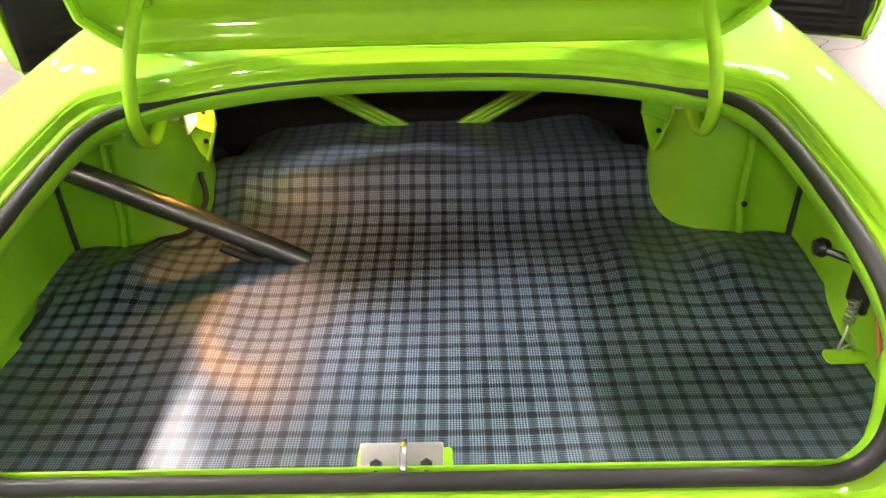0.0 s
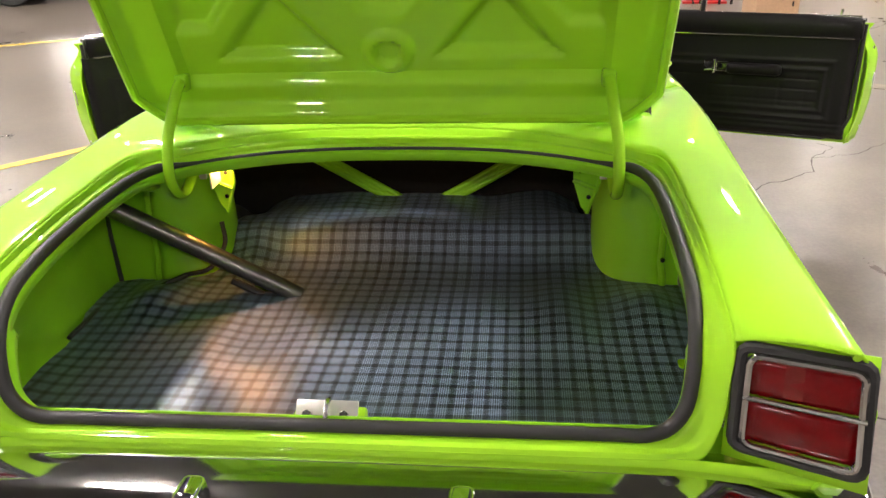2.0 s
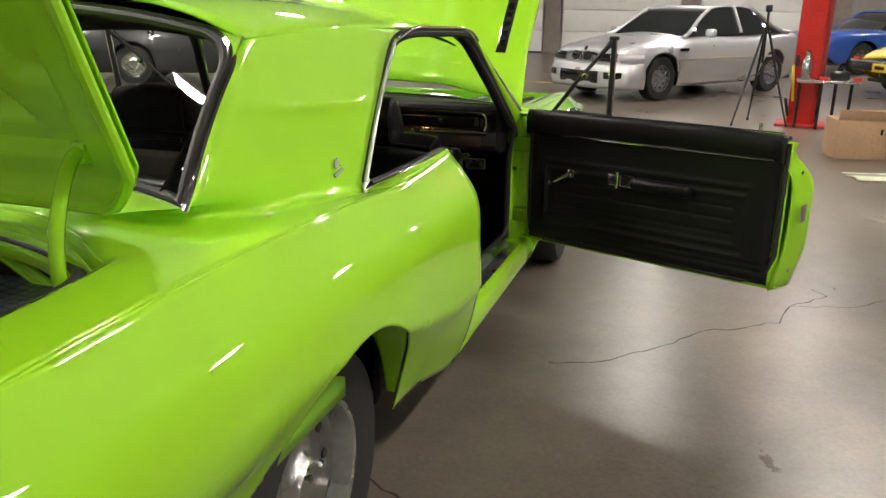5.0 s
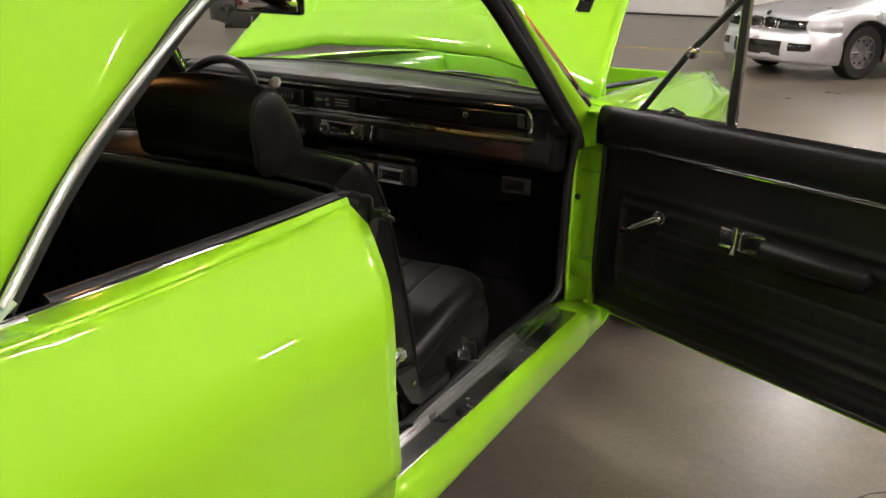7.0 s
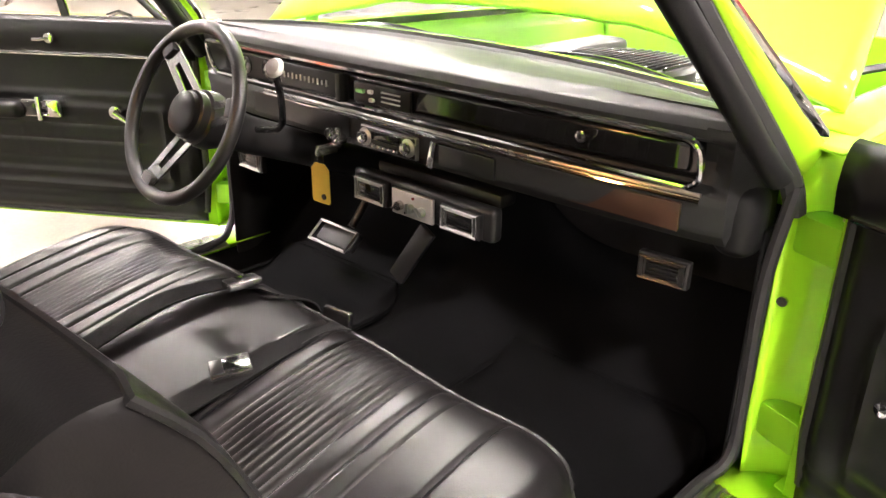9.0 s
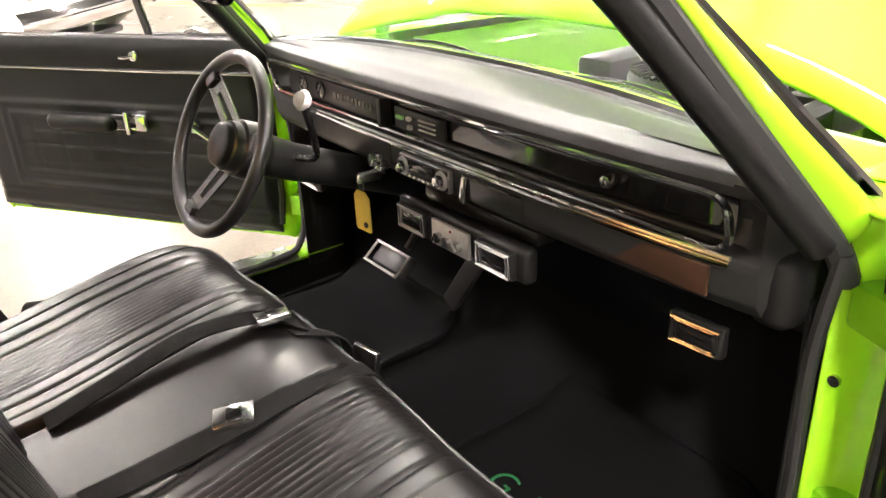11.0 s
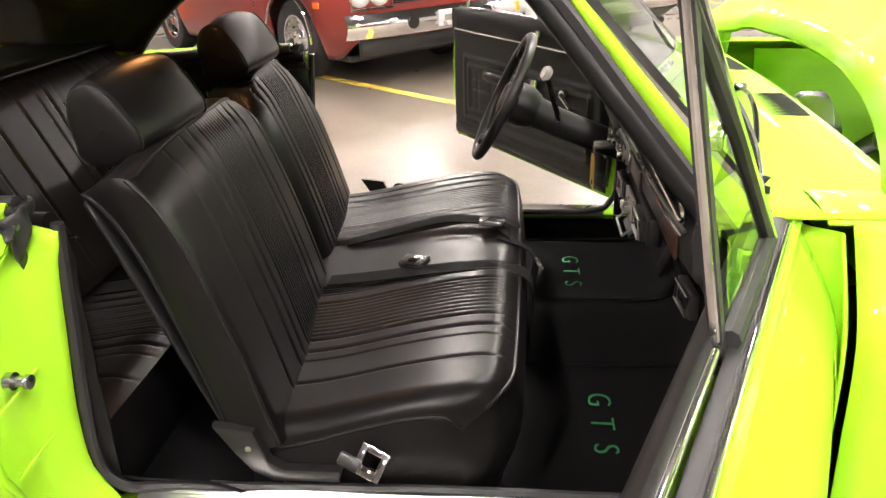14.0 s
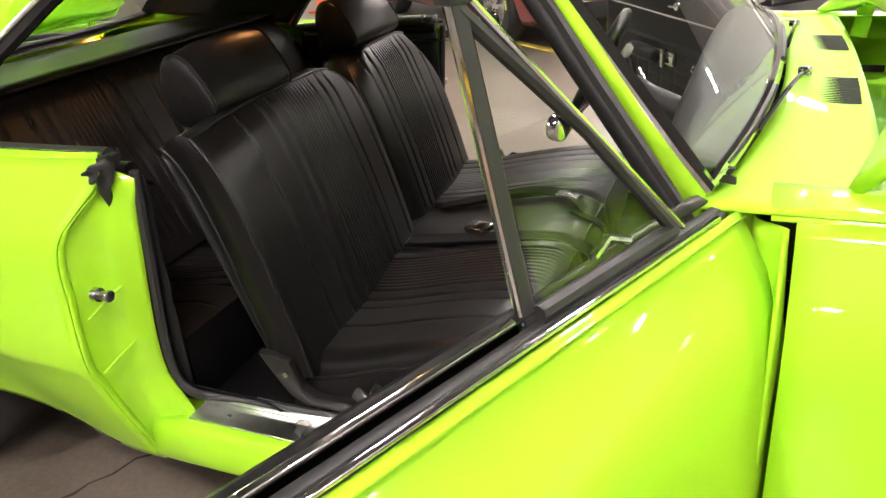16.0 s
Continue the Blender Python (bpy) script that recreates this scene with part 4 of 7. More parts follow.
part("side_wire", tube(spline([(-0.475, 0.86, 0.68), (-0.472, 0.85, 0.62), (-0.50, 0.80, 0.575), (-0.56, 0.79, 0.56)], 14), 0.006, 6), RUBBER, car)
part("wall_wire", tube(spline([(-0.72, 0.62, 0.545), (-0.70, 0.54, 0.56), (-0.70, 0.46, 0.56)], 10), 0.006, 6), RUBBER, car)

# spring hook and its black bracket on the boot wall
hook = part("jack_hook", plate(rounded(0.06, 0.028, 0.008), pose(0.615, 0.278, 0.640), 0.004), LIME, car, "spring hook on a small lime plate")
coil = [(0.622 + 0.007 * math.cos(a), 0.305 + 0.007 * math.sin(a), 0.680 + 0.0035 * a / 3) for a in [i * 0.5 for i in range(76)]]
part("coil_spring", tube(coil, 0.0016, 5), STEEL, hook)
part("hook_loop", tube(spline([(0.622, 0.305, 0.680), (0.618, 0.298, 0.668), (0.606, 0.285, 0.648), (0.618, 0.282, 0.660), (0.630, 0.284, 0.648), (0.624, 0.298, 0.668)], 20), 0.002, 6), STEEL, hook)
part("bracket", box((0.012, 0.05, 0.085), (0.640, 0.330, 0.735), 0.004), PLASTIC, hook, "black bracket")
part("knob", spin([(0, -0.012), (0.012, -0.010), (0.016, 0), (0.012, 0.010), (0, 0.012)], 16, pose(0.610, 0.408, 0.748, 0, 90)), PLASTIC, hook)
part("knob_stem", tube([(0.612, 0.400, 0.748), (0.640, 0.350, 0.756)], 0.006, 6), PLASTIC, hook)
part("wire", tube(spline([(0.645, 0.31, 0.74), (0.640, 0.26, 0.70), (0.640, 0.22, 0.64)], 10), 0.004, 6), material("copper_wire", (0.4, 0.13, 0.05), 0.4, spread=0.2), hook)
# warm boot lamp tucked under the deck by the bracket
boot_lamp = part("boot_lamp", box((0.030, 0.020, 0.012), (-0.435, 0.834, 0.874), 0.003), WHITE, car, "small warm boot lamp under the deck")
part("bulb", spin([(0, -0.007), (0.006, -0.005), (0.008, 0), (0.006, 0.005), (0, 0.007)], 12, pose(-0.435, 0.834, 0.862)), BULB, boot_lamp)
part("shade", box((0.004, 0.070, 0.080), (-0.456, 0.820, 0.836), 0.001), WHITE, boot_lamp)
glow = bpy.data.lights.new("boot_lamp_light", "POINT")
glow.energy, glow.color, glow.shadow_soft_size = 2.2, (1.0, 0.42, 0.12), 0.008
new("boot_lamp_light", glow).matrix_world = RAKE @ pose(-0.435, 0.830, 0.848)
# steel tube that runs from the floor up under the quarter
pole = part("steel_tube", tube([(-0.255, 0.752, 0.522), (-0.300, 0.745, 0.553), (-0.70, 0.665, 0.815)], 0.0225, 20), GUNMETAL, car, "grey steel tube, cut flat at its foot")
part("tube_strap", tube([(-0.30 - 0.12 * t, 0.760 - 0.025 * t, 0.521 + 0.08 * t - 0.028) for t in (0, 0.3, 0.6, 1)], 0.010, 8), RUBBER, pole)


# ---- the plaid mat on the boot floor ----
def plaid():
    m = bpy.data.materials.new("blue_plaid_mat")
    m.use_nodes = True
    nt = m.node_tree
    p = nt.nodes["Principled BSDF"]
    uv = nt.nodes.new("ShaderNodeUVMap")
    sep = nt.nodes.new("ShaderNodeSeparateXYZ")
    nt.links.new(uv.outputs[0], sep.inputs[0])

    def band(src, period, lo, hi, shift=0.0):
        a = nt.nodes.new("ShaderNodeMath"); a.operation = "MULTIPLY_ADD"
        a.inputs[1].default_value, a.inputs[2].default_value = 1 / period, shift
        nt.links.new(src, a.inputs[0])
        f = nt.nodes.new("ShaderNodeMath"); f.operation = "FRACT"
        nt.links.new(a.outputs[0], f.inputs[0])
        g = nt.nodes.new("ShaderNodeMath"); g.operation = "COMPARE"
        g.inputs[1].default_value, g.inputs[2].default_value = (lo + hi) / 2, (hi - lo) / 2
        nt.links.new(f.outputs[0], g.inputs[0])
        return g.outputs[0]

    def op(kind, a, b):
        n = nt.nodes.new("ShaderNodeMath"); n.operation = kind
        for i, v in enumerate((a, b)):
            if isinstance(v, float):
                n.inputs[i].default_value = v
            else:
                nt.links.new(v, n.inputs[i])
        return n.outputs[0]

    P = 0.0345
    out = []
    for axis in (0, 1):
        s = sep.outputs[axis]
        stripes = band(s, P, 0.02, 0.66)
        thread = band(s, P * 0.128, 0.50, 1.0)
        dark = band(s, P, 0.73, 0.95)
        out.append((op("MULTIPLY", stripes, thread), dark))
    light = op("MULTIPLY", op("ADD", out[0][0], out[1][0]), 0.5)
    dark = op("MULTIPLY", op("ADD", out[0][1], out[1][1]), 0.30)
    twill = band(op("ADD", sep.outputs[0], sep.outputs[1]), 0.0042, 0.0, 0.5)
    weave = op("MULTIPLY_ADD", twill, 0.35)
    weave.node.inputs[2].default_value = 0.75
    mix1, mix2 = nt.nodes.new("ShaderNodeMix"), nt.nodes.new("ShaderNodeMix")
    for mx in (mix1, mix2):
        mx.data_type = "RGBA"
    mix1.inputs[6].default_value = (0.020, 0.029, 0.050, 1)
    mix1.inputs[7].default_value = (0.26, 0.33, 0.46, 1)
    nt.links.new(light, mix1.inputs[0])
    nt.links.new(mix1.outputs[2], mix2.inputs[6])
    mix2.inputs[7].default_value = (0.004, 0.005, 0.009, 1)
    nt.links.new(dark, mix2.inputs[0])
    sc = nt.nodes.new("ShaderNodeVectorMath"); sc.operation = "SCALE"
    nt.links.new(mix2.outputs[2], sc.inputs[0])
    nt.links.new(weave, sc.inputs["Scale"])
    nt.links.new(sc.outputs[0], p.inputs["Base Color"])
    p.inputs["Roughness"].default_value = 0.36
    p.inputs["Specular IOR Level"].default_value = 0.65
    tc = nt.nodes.new("ShaderNodeTexNoise")
    tc.inputs["Scale"].default_value = 9
    nt.links.new(uv.outputs[0], tc.inputs["Vector"])
    b = nt.nodes.new("ShaderNodeBump")
    b.inputs["Strength"].default_value, b.inputs["Distance"].default_value = 0.13, 0.010
    nt.links.new(tc.outputs[0], b.inputs["Height"])
    b2 = nt.nodes.new("ShaderNodeBump")
    b2.inputs["Strength"].default_value, b2.inputs["Distance"].default_value = 0.25, 0.0006
    nt.links.new(twill, b2.inputs["Height"])
    nt.links.new(b.outputs[0], b2.inputs["Normal"])
    nt.links.new(b2.outputs[0], p.inputs["Normal"])
    return m


def mat_line(s):
    """Along the boot: the mat's y and height after s metres of cloth."""
    y = curve([(0.0, 0.085), (0.70, 0.785), (0.80, 0.885), (0.86, 0.938), (0.92, 0.978), (0.98, 1.020), (1.05, 1.088), (1.24, 1.272)], s)
    z = curve([(0.0, 0.545), (0.10, 0.532), (0.35, 0.527), (0.62, 0.533), (0.74, 0.530), (0.80, 0.536), (0.86, 0.560), (0.92, 0.603), (0.955, 0.617), (1.00, 0.620), (1.10, 0.616), (1.24, 0.610)], s)
    return y, z


def mat_half(y, side):
    return curve([(0.085, 0.655), (0.15, 0.715), (0.45, 0.745), (0.70, 0.764), (0.785, 0.762), (0.812, 0.735), (0.835, 0.640), (0.865, 0.552), (0.92, 0.515), (1.0, 0.505), (1.08, 0.490), (1.27, 0.460)], y)


bm = bmesh.new()
uvl = bm.loops.layers.uv.new("cloth")
NU, NV, SPAN = 150, 124, 1.24
grid, cloth = [], []
for i in range(NU + 1):
    row, crow = [], []
    for j in range(NV + 1):
        s = SPAN * j / NV
        y, z = mat_line(s)
        h = mat_half(y, 1)
        k = -1 + 2 * i / NU
        x = k * h
        # soft folds: round the tube's foot, in front of the housings, along the rise
        z += 0.005 * noise.noise(Vector((x * 3.2, y * 4.0, 1.7))) + 0.002 * noise.noise(Vector((x * 9, y * 6, 4.1)))
        z += 0.030 * math.exp(-(((abs(x) - 0.60) / 0.07) ** 2) - ((y - 0.70) / 0.10) ** 2)
        z += 0.016 * math.exp(-((x - 0.40) / 0.06) ** 2 - ((y - 0.70) / 0.16) ** 2) + 0.010 * math.exp(-((x + 0.40) / 0.07) ** 2 - ((y - 0.45) / 0.20) ** 2)
        z -= 0.012 * math.exp(-((x + 0.31) / 0.10) ** 2 - ((y - 0.55) / 0.14) ** 2)
        z += 0.020 * math.exp(-((x + 0.42) / 0.05) ** 2 - ((y - 0.93) / 0.06) ** 2)
        z -= 0.04 * smooth(0.38, 0.50, abs(x)) * smooth(1.06, 1.16, y) - 0.012 * smooth(0.99, 1.05, y) * noise.noise(Vector((x * 7, y * 5, 2.2)))
        z += 0.05 * smooth(0.62, 0.74, abs(x)) * smooth(0.6, 0.1, y) * 0.4
        row.append(bm.verts.new((x, y, z)))
        crow.append((x, s))
    grid.append(row)
    cloth.append(crow)
for i in range(NU):
    for j in range(NV):
        x, s = cloth[i][j]
        y, z = mat_line(s)
        if math.hypot(x + 0.345, (y - 0.775) * 1.8) < 0.05:
            continue
        f = bm.faces.new((grid[i][j], grid[i + 1][j], grid[i + 1][j + 1], grid[i][j + 1]))
        for loop, (a, b) in zip(f.loops, ((i, j), (i + 1, j), (i + 1, j + 1), (i, j + 1))):
            loop[uvl].uv = cloth[a][b]
bmesh.ops.delete(bm, geom=[v for v in bm.verts if not v.link_faces], context="VERTS")
boot_mat = part("boot_mat", bm, plaid(), None, "", thick=0.004)
boot_mat.matrix_world = RAKE
tagged(boot_mat, "navy and grey plaid woven mat covering the boot floor", "car mat")


# ---- doors ----
def build_door(side, swing):
    """A door built shut against the body, then swung on its hinges; swing in degrees."""
    HX, HY = 0.805, 3.06
    m = pose(HX, HY, 0, 0, 0, swing) @ pose(-HX, -HY, 0)
    flip = Matrix.Diagonal((side, 1, 1, 1))

    def fix(bm):
        bmesh.ops.transform(bm, matrix=flip @ m, verts=bm.verts)
        if side < 0:
            bmesh.ops.reverse_faces(bm, faces=bm.faces[:])
        return bm

    def skin(u, v):
        z = 0.382 + (0.905 - 0.382) * v
        y0, y1 = door_edge(z) + 0.008, 3.084
        y = y0 + (y1 - y0) * u
        return (side_x(y, z), y, z)

    door = part("door", fix(sheet(skin, 30, 24)), LIME, car, "open lime door with a black vinyl inner panel", thick=0.004)
    # edges that close the door between skin and trim
    part("door_end", fix(sheet(lambda u, v: Vector(skin(0, v)).lerp(Vector((0.762, door_edge(0.372 + 0.533 * v) + 0.045, 0.372 + 0.533 * v)), u), 6, 18)), LIME, door, thick=0.004)
    part("door_front_end", fix(sheet(lambda u, v: Vector(skin(1, v)).lerp(Vector((0.768, 3.045, 0.372 + 0.533 * v)), u), 6, 14)), LIME, door, thick=0.004)
    part("door_bottom", fix(sheet(lambda u, v: Vector(skin(v, 0)).lerp(Vector((0.768, skin(v, 0)[1] * 0.96 + 0.105, 0.378)), u), 4, 20)), LIME, door, thick=0.004)
    part("door_inner", fix(sheet(lambda u, v: (0.768, 1.985 + 1.06 * u, 0.378 + 0.522 * v), 10, 8)), LIME, door, thick=0.004)

    # trim panel: pleated lower part with pressed frames
    rear_y = 2.012 if side > 0 else 1.984

    def trim(u, v):
        y, z = rear_y + (3.022 - rear_y) * u, 0.390 + 0.450 * v
        x = 0.745
        e = min(y - rear_y, 3.022 - y, z - 0.390)
        x += 0.016 * smooth(0.03, 0.0, e)
        for lo, hi in ((0.48, 0.735), (0.515, 0.70)):
            d = min(z - lo, hi - z, y - 2.10 - (0.03 if lo > 0.5 else 0), 2.94 - y)
            x -= 0.005 * math.exp(-((d) / 0.008) ** 2)
        for zz in (0.555, 0.610, 0.655):
            x += 0.003 * math.exp(-((z - zz) / 0.004) ** 2) * smooth(2.14, 2.16, y) * smooth(2.90, 2.88, y)
        for k in range(7):
            x += 0.003 * math.exp(-((y - 2.20 - 0.105 * k) / 0.004) ** 2) * smooth(0.51, 0.53, z) * smooth(0.69, 0.67, z)
        for zz in (0.438, 0.460):
            x += 0.003 * math.exp(-((z - zz) / 0.006) ** 2)
        return (x, y, z)

    part("door_panel", fix(sheet(trim, 110, 70)), VINYL_FLAT, door, "black pleated vinyl door panel", thick=0.004)
    # padded top with its roll
    def pad(u, v):
        y = 2.010 + 1.035 * u
        a = curve([(0, 0), (1, 1)], v)
        x = curve([(0, 0.741), (0.35, 0.737), (0.7, 0.743), (0.9, 0.755), (1, 0.772)], v)
        z = curve([(0, 0.838), (0.35, 0.880), (0.7, 0.918), (0.9, 0.934), (1, 0.930)], v)
        return (x, y, z - 0.012 * smooth(0.25, 0.0, u) * v)

    part("door_pad", fix(sheet(pad, 24, 12)), VINYL, door, "smooth black padded door top", thick=0.004)
    part("pad_end", fix(box((0.05, 0.012, 0.085), (0.760, 2.010, 0.880), 0.005)), PLASTIC, door)
    part("chrome_strip", fix(tube([(0.736, 2.035, 0.842), (0.735, 2.5, 0.842), (0.736, 3.015, 0.842)], 0.0045, 8)), CHROME, door)
    part("belt_strip", fix(tube([(0.768, 2.02, 0.930), (0.768, 2.35, 0.932), (0.768, 2.66, 0.932)], 0.0045, 10)), CHROME, door)
    part("sill_rubber", fix(tube([(0.789, 2.00, 0.914), (0.789, 2.66, 0.916), (0.789, 3.05, 0.914)], 0.006, 12)), RUBBER, door)
    part("outer_belt_strip", fix(tube([(0.794, 2.02, 0.919), (0.794, 2.5, 0.921), (0.794, 3.03, 0.918)], 0.0042, 10)), CHROME, door)
    part("window_slot", fix(box((0.014, 1.05, 0.014), (0.781, 2.525, 0.916), 0.002)), RUBBER, door)
    part("door_lip", fix(sheet(lambda u, v: (0.794 + (max(0.806, side_x(2.0 + 1.09 * u, 0.905)) - 0.793) * v, 2.0 + 1.09 * u, 0.908 + 0.004 * math.sin(math.pi * min(1, v + 0.2)) - 0.002 * v), 24, 8)), LIME, door, thick=0.003)
    seal = [(0.766, 2.000, 0.900), (0.765, 2.000, 0.500), (0.765, 2.030, 0.415), (0.765, 2.10, 0.392), (0.765, 2.95, 0.392), (0.765, 3.02, 0.42), (0.766, 3.03, 0.50), (0.766, 3.03, 0.86)]
    part("door_seal", fix(tube(seal, 0.010, 8)), RUBBER, door)
    # crank
    crank = part("window_crank", fix(tube([(0.714, 2.810, 0.697), (0.712, 2.835, 0.683), (0.708, 2.882, 0.655)], [0.010, 0.0085, 0.0075], 10)), CHROME, door, "chrome window crank")
    part("crank_boss", fix(cyl(0.018, 0.022, pose(0.727, 2.810, 0.697, 0, 90), 20, bevel=0.003)), CHROME, crank)
    part("crank_knob", fix(spin([(0, -0.016), (0.009, -0.014), (0.011, 0), (0.008, 0.014), (0, 0.016)], 14, pose(0.696, 2.884, 0.654, 0, 90))), CHROME, crank)
    # pull handle in its cup, and armrest
    handle = part("door_pull", fix(box((0.020, 0.115, 0.050), (0.730, 2.590, 0.697), 0.008)), CHROME, door, "chrome door pull in a cup")
    part("pull_cup", fix(box((0.012, 0.055, 0.040), (0.720, 2.560, 0.697), 0.005)), GLOSS_BLACK, handle)
    part("pull_lever", fix(box((0.022, 0.014, 0.066), (0.712, 2.597, 0.700), 0.004)), CHROME, handle)
    arm = part("armrest", fix(box((0.056, 0.240, 0.050), (0.722, 2.425, 0.692), 0.022, 4)), VINYL, door, "black padded armrest")
    part("lock_knob", fix(cyl(0.006, 0.030, pose(0.760, 2.10, 0.945), 12, bevel=0.002)), CHROME, door)
    if side < 0:
        lk = part("lock_lever", fix(cyl(0.014, 0.020, pose(0.728, 2.650, 0.884, 0, 90), 18, bevel=0.004)), CHROME, door, "chrome lock lever on the door pad")
        part("lever_arm", fix(tube([(0.720, 2.650, 0.884), (0.716, 2.625, 0.880), (0.718, 2.606, 0.880)], 0.0045, 8)), CHROME, lk)
    part("lock_plate", fix(box((0.05, 0.006, 0.060), (0.800, door_edge(0.66) + 0.010, 0.660), 0.003)), STEEL, door)
    for zz in (0.47, 0.78):
        hinge = part("door_hinge", fix(box((0.055, 0.075, 0.060), (0.795, 3.085, zz), 0.008)), LIME_SHADED, door)
        part("hinge_pin", fix(cyl(0.009, 0.075, pose(0.802, 3.065, zz), 10)), STEEL, hinge)
    for p in ((0.768, 2.02, 0.398), (0.768, 2.99, 0.398), (0.800, door_edge(0.45) + 0.012, 0.45), (0.800, door_edge(0.8) + 0.012, 0.80)):
        part("screw", fix(cyl(0.006, 0.006, pose(*p, 90), 8)), STEEL, door)
    # vent window in its frame
    A, B, C = Vector((0.778, 2.945, 0.930)), Vector((0.717, 2.658, 1.220)), Vector((0.776, 2.690, 0.930))
    vent = part("vent_window", fix(tube([A, A.lerp(B, 0.5) + Vector((0, 0.006, 0.006)), B], 0.008, 8)), RUBBER, door, "triangular vent window in a bright frame")
    for dy in (-0.012, 0.009):
        part("vent_post", fix(tube([C + Vector((0, dy, -0.06)), B + Vector((0, dy * 0.8, 0.006))], 0.0042, 8)), CHROME, vent)
    part("post_rubber", fix(ribbon([C + Vector((0.0, -0.002, -0.06)), B + Vector((0, -0.002, 0.006))], (0, 0.008, 0), 0.012)), RUBBER, vent)
    part("vent_sill", fix(tube([A, C], 0.010, 8)), RUBBER, vent)
    part("front_rail", fix(tube([A + Vector((0.006, 0.012, 0)), B + Vector((0.006, 0.012, 0.006))], 0.004, 8)), CHROME, vent)
    part("cap", fix(box((0.022, 0.036, 0.014), B + Vector((0, 0.0, 0.010)), 0.005)), RUBBER, vent)
    bm = bmesh.new()
    bm.faces.new([bm.verts.new(p) for p in (A.lerp(C, 0.03), C.lerp(A, 0.04), B.lerp(C, 0.03))])
    part("vent_pane", fix(bm), GLASS, vent).visible_shadow = False
    part("vent_latch", fix(cyl(0.014, 0.014, Matrix.Translation(A.lerp(B, 0.53) + Vector((-0.014, -0.010, 0.004))) @ pose(0, 0, 0, 0, 90), 16, bevel=0.003)), CHROME, vent)
    part("vent_lever", fix(tube([A.lerp(C, 0.30) + Vector((-0.012, 0, 0.010)), A.lerp(C, 0.42) + Vector((-0.020, 0, 0.022)), A.lerp(C, 0.55) + Vector((-0.016, 0, 0.012))], 0.006, 8)), CHROME, vent)
    return door


build_door(1, 68)
build_door(-1, 56)


# ---- door openings: pillars, sills ----
def rear_jamb(u, v):
    z = 0.265 + 0.650 * v
    a = Vector((side_x(door_edge(z), z) - 0.002, door_edge(z), z))
    b = Vector((0.760, curve([(0.27, 2.08), (0.36, 2.045), (0.46, 1.995), (0.73, 2.012), (0.92, 2.035)], z), z))
    p = a.lerp(b, u)
    p.z -= (0.010 + 0.035 * u) * smooth(0.80, 0.91, z)
    p.y += 0.020 * math.sin(math.pi * u) * -1 + 0.012 * smooth(0.1, 0.18, u) * smooth(0.75, 0.6, u) * -1
    return p


both_sides("door_jamb", lambda: sheet(rear_jamb, 16, 22), LIME, car, thick=0.004)
for side in (1, -1):
    st = part("door_striker", cyl(0.014, 0.012, pose(side * 0.845, 1.962, 0.664, 90), 16), STEEL, car, "steel door striker pin")
    part("striker_pin", cyl(0.0085, 0.026, pose(side * 0.845, 1.976, 0.664, 90), 14, bevel=0.002), STEEL, st)
    part("striker_head", cyl(0.012, 0.008, pose(side * 0.845, 1.990, 0.664, 90), 14, bevel=0.002), STEEL, st)
    for k in (0, 1):
        part("jamb_rib", tube([(side * 0.868, 1.948, 0.600 - 0.12 * k + 0.02), (side * 0.800, 1.976, 0.640 - 0.12 * k + 0.02)], 0.0025, 6), LIME, car)
    def drape(u, v):
        x = 0.822 - 0.088 * u
        low = 0.878 - 0.064 * smooth(0.25, 0.36, u) + 0.012 * u
        return (side * (x + 0.006 * math.sin(9 * v + 4 * u) - 0.010 * v * smooth(0.3, 0.6, u)), 1.990 - 0.008 * math.sin(7 * u + 5 * v) + 0.005 * math.sin(17 * u), 0.900 + 0.014 * smooth(0.2, 0.6, u) + (low - 0.900 - 0.014 * smooth(0.2, 0.6, u)) * v)
    flap = part("window_flap", sheet(drape, 22, 14), RUBBER, car, "crumpled black rubber window flap", thick=0.003)
    part("flap_screw", cyl(0.005, 0.004, pose(side * 0.800, 2.000, 0.892, 90), 8), STEEL, flap)
    part("belt_cap", box((0.045, 0.018, 0.012), (side * 0.752, 1.975, 0.902), 0.004), PLASTIC, flap)


def front_jamb(u, v):
    z = 0.28 + 0.615 * v
    a = Vector((0.722, 3.040 + 0.02 * smooth(0.5, 0.3, z), z))
    b = Vector((side_x(3.115, z) - 0.002, 3.115, z))
    p = a.lerp(b, u)
    p.y += 0.020 * math.sin(math.pi * u) + 0.010 * math.sin(3 * math.pi * u) * smooth(0.3, 0.5, z) + 0.008 * math.sin(11 * z) * math.sin(math.pi * u)
    return p


both_sides("hinge_pillar", lambda: sheet(front_jamb, 20, 24), LIME, car, thick=0.004)
both_sides("pillar_bolt", lambda: cyl(0.008, 0.006, pose(0.738, 3.046, 0.673, 90), 10), STEEL, car)
both_sides("opening_seal", lambda: tube(spline([(0.752, 2.030, 0.880), (0.752, 2.018, 0.72), (0.750, 2.000, 0.47), (0.745, 2.035, 0.392), (0.712, 2.12, 0.366), (0.694, 2.55, 0.366), (0.694, 2.92, 0.368), (0.716, 3.01, 0.400), (0.716, 3.028, 0.50), (0.716, 3.022, 0.70), (0.738, 3.010, 0.86)], 70), 0.010, 8), RUBBER, car, "black rubber seal round the door opening")


